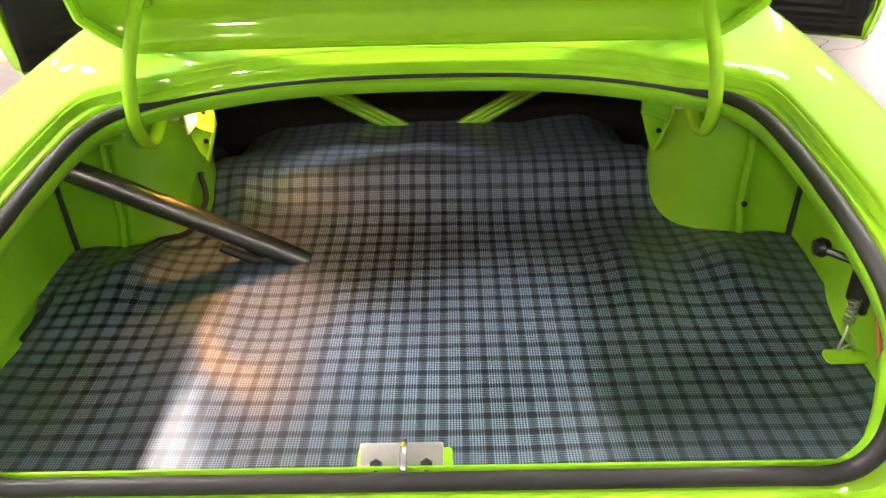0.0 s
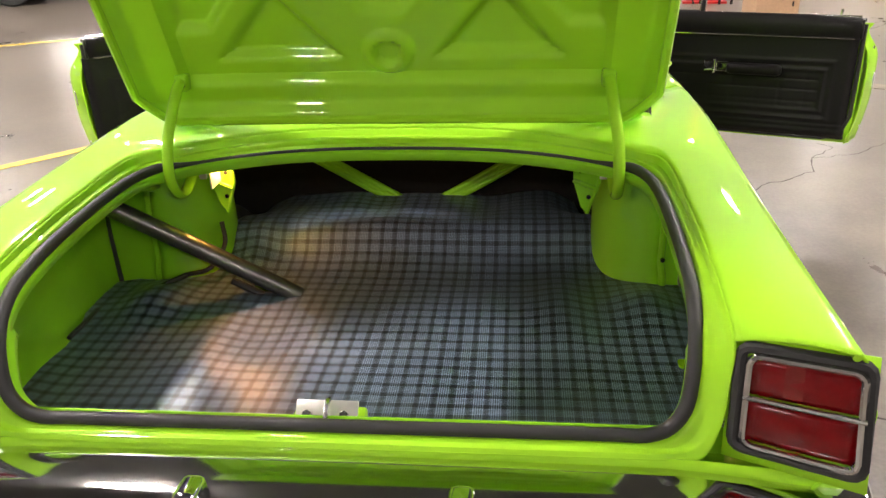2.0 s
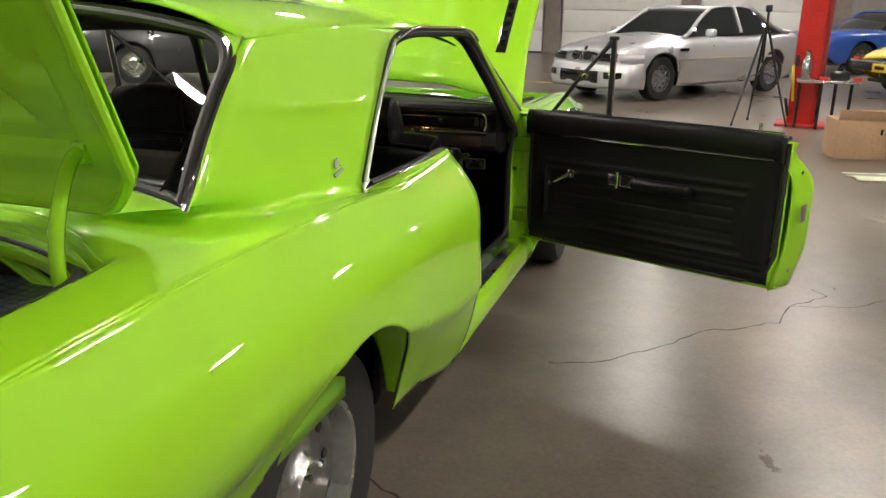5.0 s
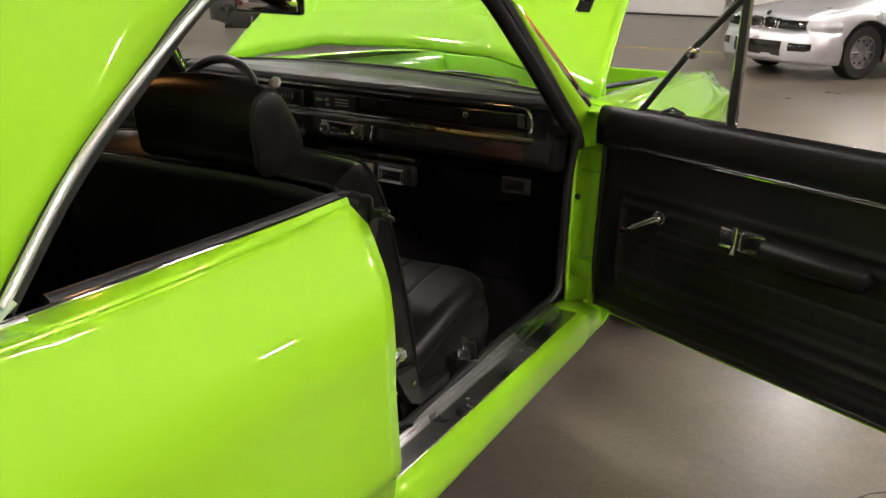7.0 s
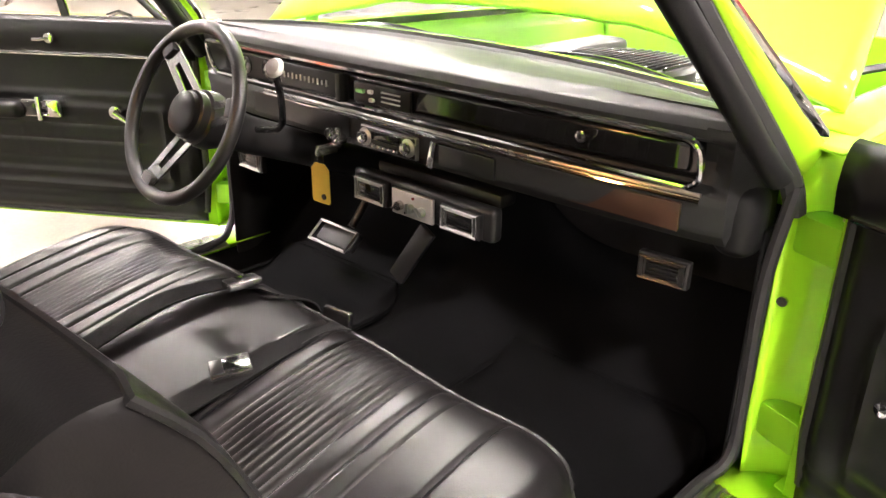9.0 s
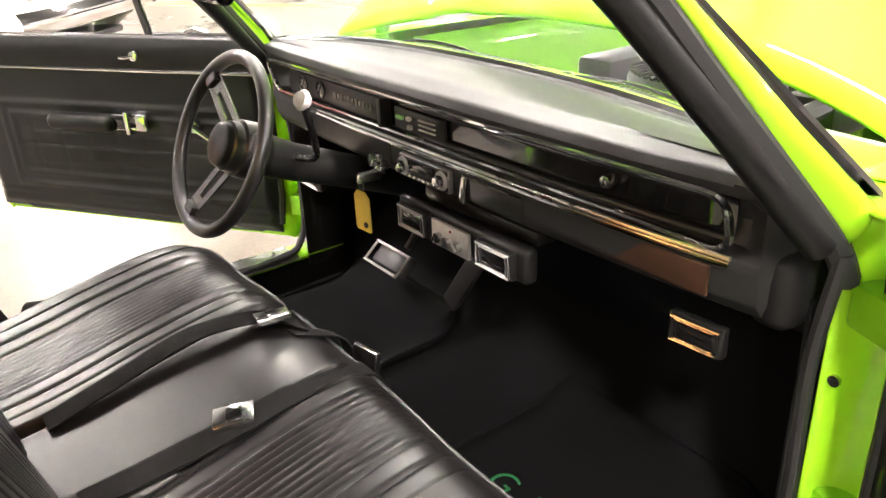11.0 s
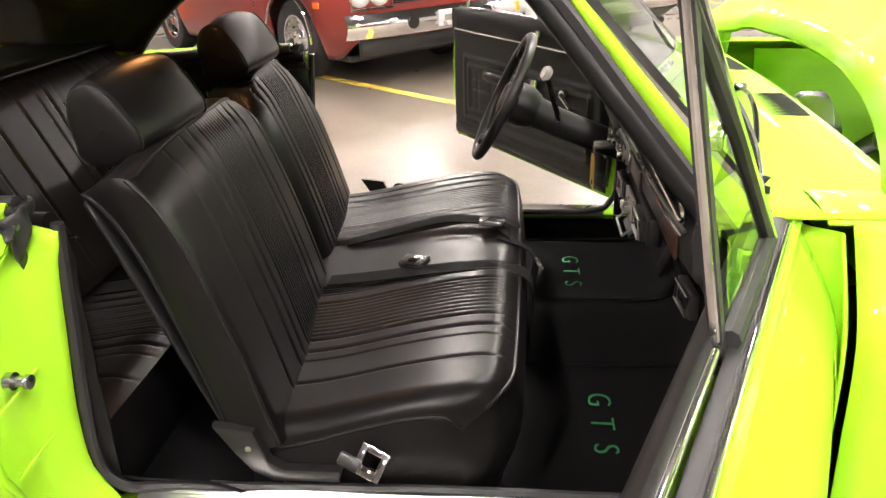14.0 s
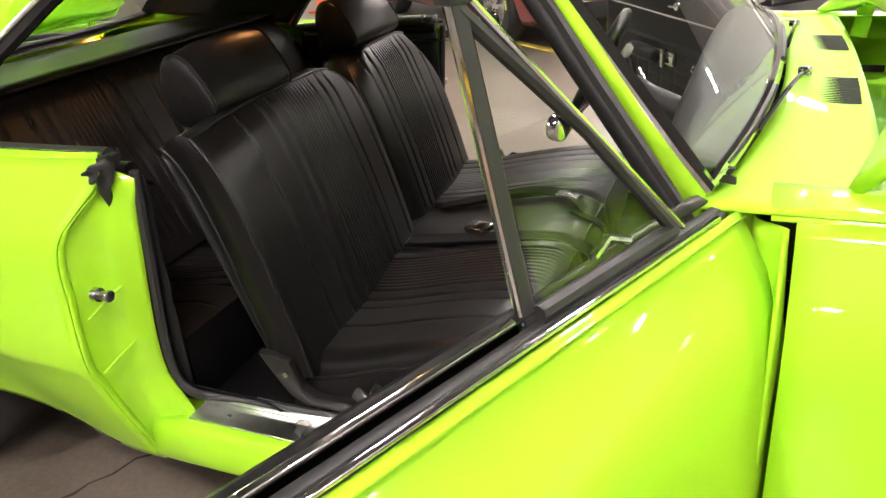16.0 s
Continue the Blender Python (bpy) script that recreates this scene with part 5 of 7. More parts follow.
def rocker(u, v):
    y = 1.97 + 1.16 * u
    prof = [(0.0, 0.700, 0.352), (0.25, 0.788, 0.350), (0.38, 0.808, 0.338), (0.6, 0.818, 0.300), (0.8, 0.812, 0.262), (1.0, 0.780, 0.236)]
    return (curve([(p[0], p[1]) for p in prof], v), y, curve([(p[0], p[2]) for p in prof], v))


both_sides("rocker_panel", lambda: sheet(rocker, 8, 18), LIME, car, thick=0.004)
for side in (1, -1):
    def sill(u, v):
        x, y = 0.684 + 0.102 * v, 2.050 + 0.935 * u
        z = 0.3565 + 0.006 * smooth(0.05, 0.15, v) * smooth(0.55, 0.42, v) + 0.0022 * math.sin(v * 58) * smooth(0.1, 0.2, v) * smooth(0.5, 0.4, v)
        return (side * x, y, z)
    plate_ob = part("sill_plate", sheet(sill, 6, 60), material("ribbed_aluminium", (0.78, 0.78, 0.78), 0.34, metal=1.0, spread=0.1, rough_spread=0.4), car, "ribbed bright aluminium sill plate", thick=0.003)
    for y in (2.13, 2.40, 2.68, 2.94):
        part("sill_screw", cyl(0.005, 0.003, pose(side * 0.758, y, 0.3595), 8), STEEL, plate_ob)


# ---- inside: floor, linings, dash ----
def cabin_floor(u, v):
    x, y = -0.72 + 1.44 * u, 1.42 + 1.96 * v
    z = 0.262 + 0.115 * math.exp(-((x - 0.0) / 0.13) ** 2) + 0.26 * smooth(3.05, 3.38, y) + 0.055 * smooth(2.35, 2.15, y) + 0.07 * smooth(0.66, 0.72, abs(x))
    return (x, y, z + 0.004 * noise.noise(Vector((x * 8, y * 8, 0))))


part("cabin_carpet", sheet(cabin_floor, 60, 60), CARPET, car, "black carpet", thick=0.006)
part("dash_firewall", box((1.42, 0.02, 0.60), (0, 3.375, 0.445), 0.004), CARDBOARD, car)
both_sides("kick_panel", lambda: sheet(lambda u, v: (0.705, 3.02 + 0.36 * u, 0.28 + 0.50 * v), 6, 6), VINYL_FLAT, car, thick=0.006)
def rear_side(u, v):
    y, z = 1.485 + 0.535 * u, 0.30 + 0.56 * v
    x = 0.722 - 0.008 * math.exp(-((z - 0.80) / 0.02) ** 2) + 0.004 * math.exp(-((z - 0.60) / 0.01) ** 2)
    return (x, y, z)
both_sides("rear_side_panel", lambda: sheet(rear_side, 12, 30), VINYL_FLAT, car, "black vinyl rear side panel", thick=0.006)
both_sides("side_trim_strip", lambda: tube([(0.708, 1.50, 0.832), (0.708, 2.03, 0.840)], 0.004, 8), CHROME, car)
both_sides("ledge", lambda: tube([(0.690, 1.52, 0.850), (0.720, 1.70, 0.862), (0.738, 2.01, 0.872)], 0.019, 12), VINYL, car)

# dash: a padded hood over a recessed face, then a lower face
PROF = [(3.098, 0.957), (3.060, 0.958), (3.020, 0.956), (2.975, 0.950), (2.942, 0.938), (2.934, 0.926), (2.938, 0.914), (2.975, 0.900), (2.985, 0.870), (2.972, 0.838), (2.952, 0.828), (2.948, 0.815), (2.950, 0.775), (2.962, 0.758), (3.000, 0.745), (3.090, 0.735)]


def dash_y(x):
    return 0.02 * (abs(x) / 0.68) ** 4


def dash(u, v):
    x = -0.700 + 1.400 * u
    k = v * (len(PROF) - 1)
    i = min(int(k), len(PROF) - 2)
    t = k - i
    y = PROF[i][0] + (PROF[i + 1][0] - PROF[i][0]) * t
    z = PROF[i][1] + (PROF[i + 1][1] - PROF[i][1]) * t
    k2 = 1 - min(1, abs(x / 0.70)) ** 2.4
    if k < 3:
        y = 2.975 + (y - 2.975) * (0.043 + 0.075 * k2) / 0.118
        z -= 0.026 * (1 - k2) * (1 - k / 3)
    # the recess closes towards both ends
    close = smooth(0.628, 0.672, abs(x))
    if 5 <= k <= 11:
        y += (2.945 - y) * close
    cheek = smooth(0.655, 0.70, abs(x)) ** 2
    return (x, y + dash_y(x) * (1 if k > 3 else 0) + 0.085 * cheek * smooth(2.5, 4, k), z - 0.022 * cheek * smooth(4, 2, k))


dashboard = part("dashboard", sheet(dash, 80, 75), DASH_PAD, car, "black padded dashboard with bright trim", thick=0.004)


def strip(z, y, x0, x1, r, mat=None, name="trim_strip", flat=1.0):
    return part(name, tube([(x0 + (x1 - x0) * i / 20, y + dash_y(x0 + (x1 - x0) * i / 20), z) for i in range(21)], r, 8, flat=flat), mat or CHROME, dashboard)


def frame_loop(x0, x1, z0, z1, y, r=0.012, n=4):
    pts = []
    for cx, cz, a in ((x1 - r, z1 - r, 0), (x0 + r, z1 - r, 90), (x0 + r, z0 + r, 180), (x1 - r, z0 + r, 270)):
        for i in range(n + 1):
            t = radians(a + 90 * i / n)
            x = cx + r * math.cos(t)
            z = cz + r * math.sin(t)
            pts.append((x, y - 0.020 * (z - z0) / (z1 - z0) + dash_y(x), z))
    return pts


part("bright_frame", tube(frame_loop(-0.628, 0.628, 0.838, 0.914, 2.946, 0.026), 0.0055, 8, True), CHROME, dashboard, "bright frame round the dash face")
strip(0.822, 2.942, -0.40, 0.630, 0.004)
strip(0.830, 2.944, -0.40, 0.630, 0.0032, STEEL)
part("face_panel", sheet(lambda u, v: (-0.615 + 1.230 * u, 2.974 + dash_y(-0.615 + 1.230 * u), 0.840 + 0.060 * v), 20, 4), GLOSS_BLACK, dashboard, thick=0.004)
part("gauge_panel", box((0.40, 0.006, 0.048), (-0.36, 2.966, 0.868), 0.003), PLASTIC, dashboard)
SCALE_MAT = material("printed_scale", (0.55, 0.56, 0.52), 0.6)
for i in range(11):
    part("gauge_mark", box((0.0025, 0.003, 0.009 if i % 2 else 0.013), (-0.345 + 0.0145 * i, 2.9615, 0.868)), SCALE_MAT, dashboard)
for sx in (-0.490, -0.410):
    part("small_gauge", cyl(0.020, 0.006, pose(sx, 2.963, 0.870, 90), 20, bevel=0.002), GLOSS_BLACK, dashboard)
    part("gauge_needle", box((0.002, 0.003, 0.016), (sx, 2.958, 0.874), turn=pose(0, 0, 0, 0, 30)), SCALE_MAT, dashboard)
part("cluster_hood", box((0.014, 0.030, 0.056), (-0.148, 2.962, 0.868), 0.003), PLASTIC, dashboard)
heat = part("slide_panel", box((0.160, 0.008, 0.040), (-0.035, 2.966, 0.866), 0.003), PLASTIC, dashboard)
for dx, dz, mat in ((-0.045, 0.004, material("green_mark", (0.25, 0.6, 0.2), 0.5)), (-0.015, 0.006, SCALE_MAT), (-0.012, -0.010, SCALE_MAT)):
    part("slide_knob", box((0.022 if dz == 0.004 else 0.012, 0.008, 0.008), (-0.045 + dx, 2.958, 0.866 + dz), 0.002), mat, heat)
for k in range(3):
    part("slide_slot", box((0.050, 0.004, 0.002), (-0.005, 2.960, 0.857 + 0.009 * k)), SCALE_MAT, heat)
part("lower_panel", box((0.330, 0.006, 0.046), (-0.275, 2.946, 0.797), 0.002), PLASTIC, dashboard)
sw = part("switch", cyl(0.013, 0.024, pose(-0.152, 2.934, 0.778, 90), 20, bevel=0.003), CHROME, dashboard)
part("switch_wing", box((0.010, 0.014, 0.026), (-0.132, 2.934, 0.781), 0.003), CHROME, sw)
part("switch_knob", cyl(0.011, 0.026, pose(-0.128, 2.932, 0.770, 90), 16, bevel=0.003), CHROME, sw)
radio = part("radio", box((0.156, 0.010, 0.044), (0.008, 2.943, 0.789), 0.003), STEEL, dashboard, "radio with a chrome frame and two knobs")
part("radio_face", box((0.150, 0.010, 0.039), (0.008, 2.940, 0.789), 0.002), PLASTIC, radio)
part("dial", box((0.080, 0.006, 0.018), (0.008, 2.934, 0.797), 0.002), GLOSS_BLACK, radio)
for i in range(5):
    part("push_button", box((0.012, 0.010, 0.008), (-0.022 + 0.015 * i, 2.933, 0.778), 0.002), CHROME, radio)
for sx in (-0.052, 0.068):
    part("radio_knob", cyl(0.012, 0.022, pose(sx, 2.932, 0.790, 90), 18, bevel=0.003), CHROME, radio)
    part("knob_ring", cyl(0.018, 0.010, pose(sx, 2.938, 0.790, 90), 18, bevel=0.002), STEEL, radio)
part("lighter_plate", box((0.014, 0.006, 0.052), (0.122, 2.942, 0.787), 0.002, turn=pose(0, 0, 0, 0, 12)), CHROME, dashboard)
part("ash_tray", box((0.130, 0.008, 0.040), (0.204, 2.946, 0.790), 0.003), PLASTIC, dashboard)
part("tray_trim", tube([(0.140, 2.940, 0.812), (0.270, 2.942, 0.812)], 0.002, 6), CHROME, dashboard)
part("wood_face", box((0.315, 0.006, 0.044), (0.448, 2.955, 0.792), 0.003), WOODGRAIN, dashboard, "dark woodgrain panel")
lock = part("glovebox_lock", cyl(0.0095, 0.014, pose(0.426, 2.962, 0.876, 90), 18, bevel=0.002), CHROME, dashboard)
part("lock_slot", box((0.002, 0.002, 0.008), (0.426, 2.954, 0.876)), GLOSS_BLACK, lock)


def air_vent(x, z, w=0.080, h=0.044, y=2.965, turn=0.0, frame_mat=BRIGHT):
    m = pose(x, y, z, 0, 0, turn)
    v = part("air_vent", box((w + 0.010, 0.016, h + 0.010), (0, 0.012, 0), 0.004), PLASTIC, dashboard, "black air vent with a bright frame")
    v.matrix_local = m
    for a, b in ((0.5, 0.0026), (0.40, 0.0014)):
        o = part("vent_frame", tube([(-w * a, 0, -h * a), (w * a, 0, -h * a), (w * a, 0, h * a), (-w * a, 0, h * a)], b, 6, True), frame_mat, v)
    part("vent_dark", box((w * 0.72, 0.004, h * 0.66), (0, 0.004, 0), 0.001), GLOSS_BLACK, v)
    for k in range(3):
        part("vane", box((w * 0.70, 0.006, 0.0015), (0, 0.004, -h * 0.2 + h * 0.2 * k)), GLOSS_BLACK, v)


air_vent(-0.061, 0.672, 0.086, 0.042, 2.948)
air_vent(0.178, 0.668, 0.088, 0.042, 2.955)
air_vent(0.578, 0.692, 0.074, 0.036, 2.975, 4, BUCKLE)
air_vent(-0.505, 0.643, 0.084, 0.042, 2.955)
both_sides("dash_end_pad", lambda: box((0.066, 0.070, 0.110), (0.670, 3.016, 0.792), 0.026, 4), VINYL_FLAT, dashboard, "padded end of the dashboard")
part("vent_panel", box((0.385, 0.030, 0.066), (0.058, 2.985, 0.671), 0.010, 3), PLASTIC, dashboard)
part("under_dash_unit", box((0.34, 0.05, 0.030), (0.055, 3.045, 0.700), 0.010), PLASTIC, dashboard)
ctrl = part("heater_control", box((0.112, 0.008, 0.052), (0.055, 2.960, 0.668), 0.002), material("brushed_plate", (0.62, 0.60, 0.56), 0.35, metal=0.7, spread=0.1), dashboard, "brushed control plate with three knobs")
for k in range(3):
    part("control_knob", cyl(0.0095, 0.014, pose(0.025 + 0.030 * k, 2.950, 0.663, 90), 16, bevel=0.002), STEEL, ctrl)
    part("knob_pointer", box((0.004, 0.008, 0.020), (0.025 + 0.030 * k, 2.941, 0.666), 0.001, turn=pose(0, 0, 0, 0, 40 - 40 * k)), STEEL, ctrl)
part("warning_dot", cyl(0.003, 0.003, pose(0.060, 2.955, 0.684, 90), 8), RED, ctrl)

# wipers and mirror
def screen_foot(x, out, up):
    k = 1 - min(1.0, abs(x) / 0.733) ** 2.4
    return (x, 3.035 + 0.075 * k + out, 0.910 + 0.033 * k + up)


for sx in (0.16, -0.40):
    wp = part("wiper", tube([screen_foot(sx + 0.035 * i, 0.034 - 0.0032 * i, 0.010 + 0.022 * math.sin(i / 11 * 2.6)) for i in range(12)], 0.0045, 6), GLOSS_BLACK, car, "black windscreen wiper")
    part("wiper_blade", tube([screen_foot(sx + 0.17 + 0.03 * i, -0.008, 0.026) for i in range(13)], 0.006, 6), RUBBER, wp)
    part("wiper_pivot", cyl(0.013, 0.026, pose(*screen_foot(sx, 0.034, 0.006)), 14, bevel=0.004), CHROME, wp)
mir = part("inside_mirror", box((0.21, 0.022, 0.055), (0.10, 2.545, 1.165), 0.010, 3), GLOSS_BLACK, car, "inside mirror on a chrome stalk")
part("mirror_face", box((0.195, 0.004, 0.043), (0.10, 2.532, 1.165), 0.004), CHROME, mir)
part("mirror_stalk", tube([(0.09, 2.56, 1.17), (0.08, 2.72, 1.27)], 0.006, 8), CHROME, mir)

# steering wheel and column
WM = pose(-0.249, 2.663, 0.847, 64.4, 0, 2)
axis = WM.to_3x3() @ Vector((0, 0, 1))
col = part("steering_column", tube([WM.translation - axis * 0.075, Vector((-0.254, 2.80, 0.780)), Vector((-0.262, 2.97, 0.712)), Vector((-0.270, 3.20, 0.62))], [0.042, 0.038, 0.036, 0.036], 20), PLASTIC, car, "black steering column with a shift lever")
wheel_ob = part("steering_wheel", tube([WM @ Vector((0.163 * math.cos(2 * math.pi * i / 64), 0.163 * math.sin(2 * math.pi * i / 64), 0)) for i in range(64)], 0.0130, 12, True), PLASTIC, car, "three-spoke steering wheel with brushed spokes")
for a in (252, 12, 132):
    r = radians(a)
    d, n = Vector((math.cos(r), math.sin(r), 0)), Vector((-math.sin(r), math.cos(r), 0))
    for w in (-1, 1):
        part("spoke", ribbon([WM @ (d * k + n * w * (0.0185 - 0.045 * (k - 0.04)) + Vector((0, 0, -0.034 * (1 - (k - 0.04) / 0.113)))) for k in (0.040, 0.085, 0.12, 0.153)], (WM.to_3x3() @ n) * 0.0078, 0.004), BUCKLE, wheel_ob)
    part("spoke_bridge", ribbon([WM @ (d * k + Vector((0, 0, -0.034 * (1 - (k - 0.04) / 0.113)))) for k in (0.116, 0.140)], (WM.to_3x3() @ n) * 0.018, 0.004), BUCKLE, wheel_ob)
    part("spoke_root", box((0.030, 0.034, 0.014), (0, 0, 0), 0.004, turn=WM @ Matrix.Translation(d * 0.148) @ pose(0, 0, 0, 0, 0, a)), PLASTIC, wheel_ob)
SUNK = WM @ pose(0, 0, -0.040)
part("hub", spin([(0.0, 0.034), (0.040, 0.034), (0.047, 0.028), (0.048, 0.012), (0.054, 0.008), (0.056, -0.02), (0.045, -0.05), (0.0, -0.05)], 36, SUNK), PLASTIC, wheel_ob, "round black horn pad")
part("hub_face", spin([(0.0, 0.046), (0.034, 0.046), (0.041, 0.042), (0.043, 0.030), (0.0, 0.030)], 36, SUNK), VINYL, wheel_ob)
part("shift_lever", tube(spline([(-0.225, 2.80, 0.795), (-0.140, 2.800, 0.815), (-0.108, 2.785, 0.870), (-0.095, 2.768, 0.928)], 14), 0.0070, 8), GLOSS_BLACK, col)
part("shift_knob", spin([(0, -0.012), (0.014, -0.009), (0.019, 0.0), (0.014, 0.008), (0, 0.010)], 20, pose(-0.094, 2.766, 0.936, 62, 0, 18)), BRIGHT, col)
part("signal_lever", tube([(-0.30, 2.79, 0.80), (-0.40, 2.75, 0.825)], 0.004, 8), CHROME, col)

# pedals
brake = part("brake_pedal", box((0.125, 0.020, 0.050), (-0.252, 3.020, 0.495), 0.008, turn=pose(0, 0, 0, -50)), RUBBER, car, "brake pedal with a bright frame")
part("pedal_frame", tube([Vector((-0.252, 3.006, 0.500)) + pose(0, 0, 0, -50).to_3x3() @ Vector((sx * 0.064, -0.008, sz * 0.026)) for sx, sz in ((-1, -1), (1, -1), (1, 1), (-1, 1))], 0.004, 6, True), BRIGHT, brake)
part("pedal_arm", tube([(-0.255, 3.06, 0.51), (-0.255, 3.14, 0.60), (-0.255, 3.16, 0.72)], 0.009, 8), PLASTIC, brake)
part("gas_pedal", box((0.046, 0.016, 0.155), (-0.076, 3.085, 0.487), 0.006, turn=pose(0, 0, 0, -10, 30, 0)), RUBBER, car, "black rubber accelerator pedal")
part("ignition", cyl(0.012, 0.016, pose(-0.155, 2.945, 0.755, 70), 14, bevel=0.002), CHROME, dashboard)

# key with its yellow tag hanging from the ignition
tag = tagged(new("key_tag"), "yellow card tag hanging on a car key", "key tag")
tag.matrix_world = RAKE
part("key", box((0.012, 0.050, 0.020), (-0.150, 2.915, 0.748), 0.002), STEEL, tag)
part("key_ring", tube([(-0.143 + 0.010 * math.cos(2 * math.pi * i / 16), 2.892, 0.733 + 0.012 * math.sin(2 * math.pi * i / 16)) for i in range(16)], 0.0012, 6, True), STEEL, tag)
part("card", plate([(-0.026, -0.045), (-0.022, -0.05), (0.022, -0.05), (0.026, -0.045), (0.026, 0.022), (0.014, 0.034), (-0.014, 0.034), (-0.026, 0.022)], pose(-0.140, 2.890, 0.692, 90, 0, 4), 0.0016), TAG_YELLOW, tag)
part("eyelet", cyl(0.006, 0.003, pose(-0.130, 2.8875, 0.657, 90), 14), WOODGRAIN, tag)


# dome lamp in the headliner, lit while the doors stand open
dome = part("dome_lamp", box((0.11, 0.075, 0.018), (0, 1.98, 1.292), 0.006, 3), CHROME, car, "lit warm dome lamp under the headliner")
part("lens", box((0.085, 0.052, 0.012), (0, 1.98, 1.281), 0.005, 3), BULB, dome)
inside = bpy.data.lights.new("dome_lamp_light", "POINT")
inside.energy, inside.color, inside.shadow_soft_size = 0.75, (1.0, 0.46, 0.15), 0.03
new("dome_lamp_light", inside).matrix_world = RAKE @ pose(0, 1.98, 1.235)


# ---- seats ----
def pleats(s, fine=0.075, wide=0.165):
    """Stitched pleats across a seat: narrow ones in the middle, broad ones beside, a seam further out."""
    a = abs(s)
    if a < fine:
        return -0.0035 * (1 - abs(math.sin(math.pi * s / 0.0150))) ** 2.0
    if a < wide:
        k = (a - fine) % 0.045
        return -0.006 * math.exp(-((min(k, 0.045 - k)) / 0.0050) ** 2)
    return -0.005 * math.exp(-((a - 0.250) / 0.004) ** 2)


SEAT_R, SEAT_L = (0.135, 0.665), (-0.615, -0.155)


def pleat_at(x):
    for lo, hi in (SEAT_R, SEAT_L):
        if lo - 0.02 < x < hi + 0.02:
            return pleats(x - (0.280 if lo > 0 else -0.370))
    return 0.0


def cushion_z(x, t):
    """Height of the bench top; t from the back (0) to the front (1)."""
    z = curve([(0, 0.462), (0.25, 0.482), (0.55, 0.520), (0.8, 0.545), (0.93, 0.546), (1.0, 0.525)], t)
    for e in (0.135, -0.155):
        z -= 0.018 * math.exp(-((x - e) / 0.012) ** 2)
    for lo, hi in (SEAT_R, SEAT_L):
        if lo < x < hi:
            c = (lo + hi) / 2
            z -= 0.010 * math.exp(-((x - c) / 0.12) ** 2)
    return z + pleat_at(x) * smooth(0.02, 0.1, t) * smooth(1.0, 0.86, t)


def seat_rear(x):
    """The rear edge of the bench, which runs back towards the driver's side."""
    return 2.245 - 0.110 * (0.670 - x)


def bench_top(u, v):
    x = -0.605 + 1.275 * u
    edge = min(x + 0.605, 0.670 - x)
    round_ = (1 - math.sqrt(max(0, 1 - (1 - min(1, edge / 0.05)) ** 2))) * 0.045
    pull = 0.085 * (1 - math.sqrt(max(0, 1 - (1 - min(1, edge / 0.13)) ** 2)))
    y0 = seat_rear(x)
    y = y0 + (2.700 - y0 - pull) * v + 0.012 * math.sin(math.pi * u)
    return (x, y, cushion_z(x, v) - round_)


bench = part("front_bench", sheet(bench_top, 420, 40), VINYL, car, "black pleated vinyl front bench seat with split backs")


EDGE_LINE = [Vector(bench_top(1, i / 40)) for i in range(41)] + [Vector(bench_top(1 - i / 100, 1)) for i in range(1, 101)] + [Vector(bench_top(0, 1 - i / 40)) for i in range(1, 41)]


def bench_skirt(u, v):
    """Round the right side, the front and the left side of the bench, down to the floor."""
    n = len(EDGE_LINE) - 1
    k = min(n - 1, int(u * n))
    q = EDGE_LINE[k].lerp(EDGE_LINE[k + 1], u * n - k)
    d = EDGE_LINE[min(n, k + 5)] - EDGE_LINE[max(0, k - 4)]
    out = Vector((d.y, -d.x, 0)).normalized()
    bulge = 0.020 * math.sin(math.pi * min(1, v * 1.25)) - 0.020 * v * v
    return Vector((q.x, q.y, q.z + (0.275 - q.z) * v)) + out * bulge


part("bench_skirt", sheet(bench_skirt, 180, 14), VINYL, bench)
part("bench_piping", tube([Vector(bench_top(1, i / 14)) for i in range(15)] + [Vector(bench_top(1 - i / 60, 1)) for i in range(1, 61)] + [Vector(bench_top(0, 1 - i / 14)) for i in range(1, 15)], 0.0042, 6), VINYL_FLAT, bench)


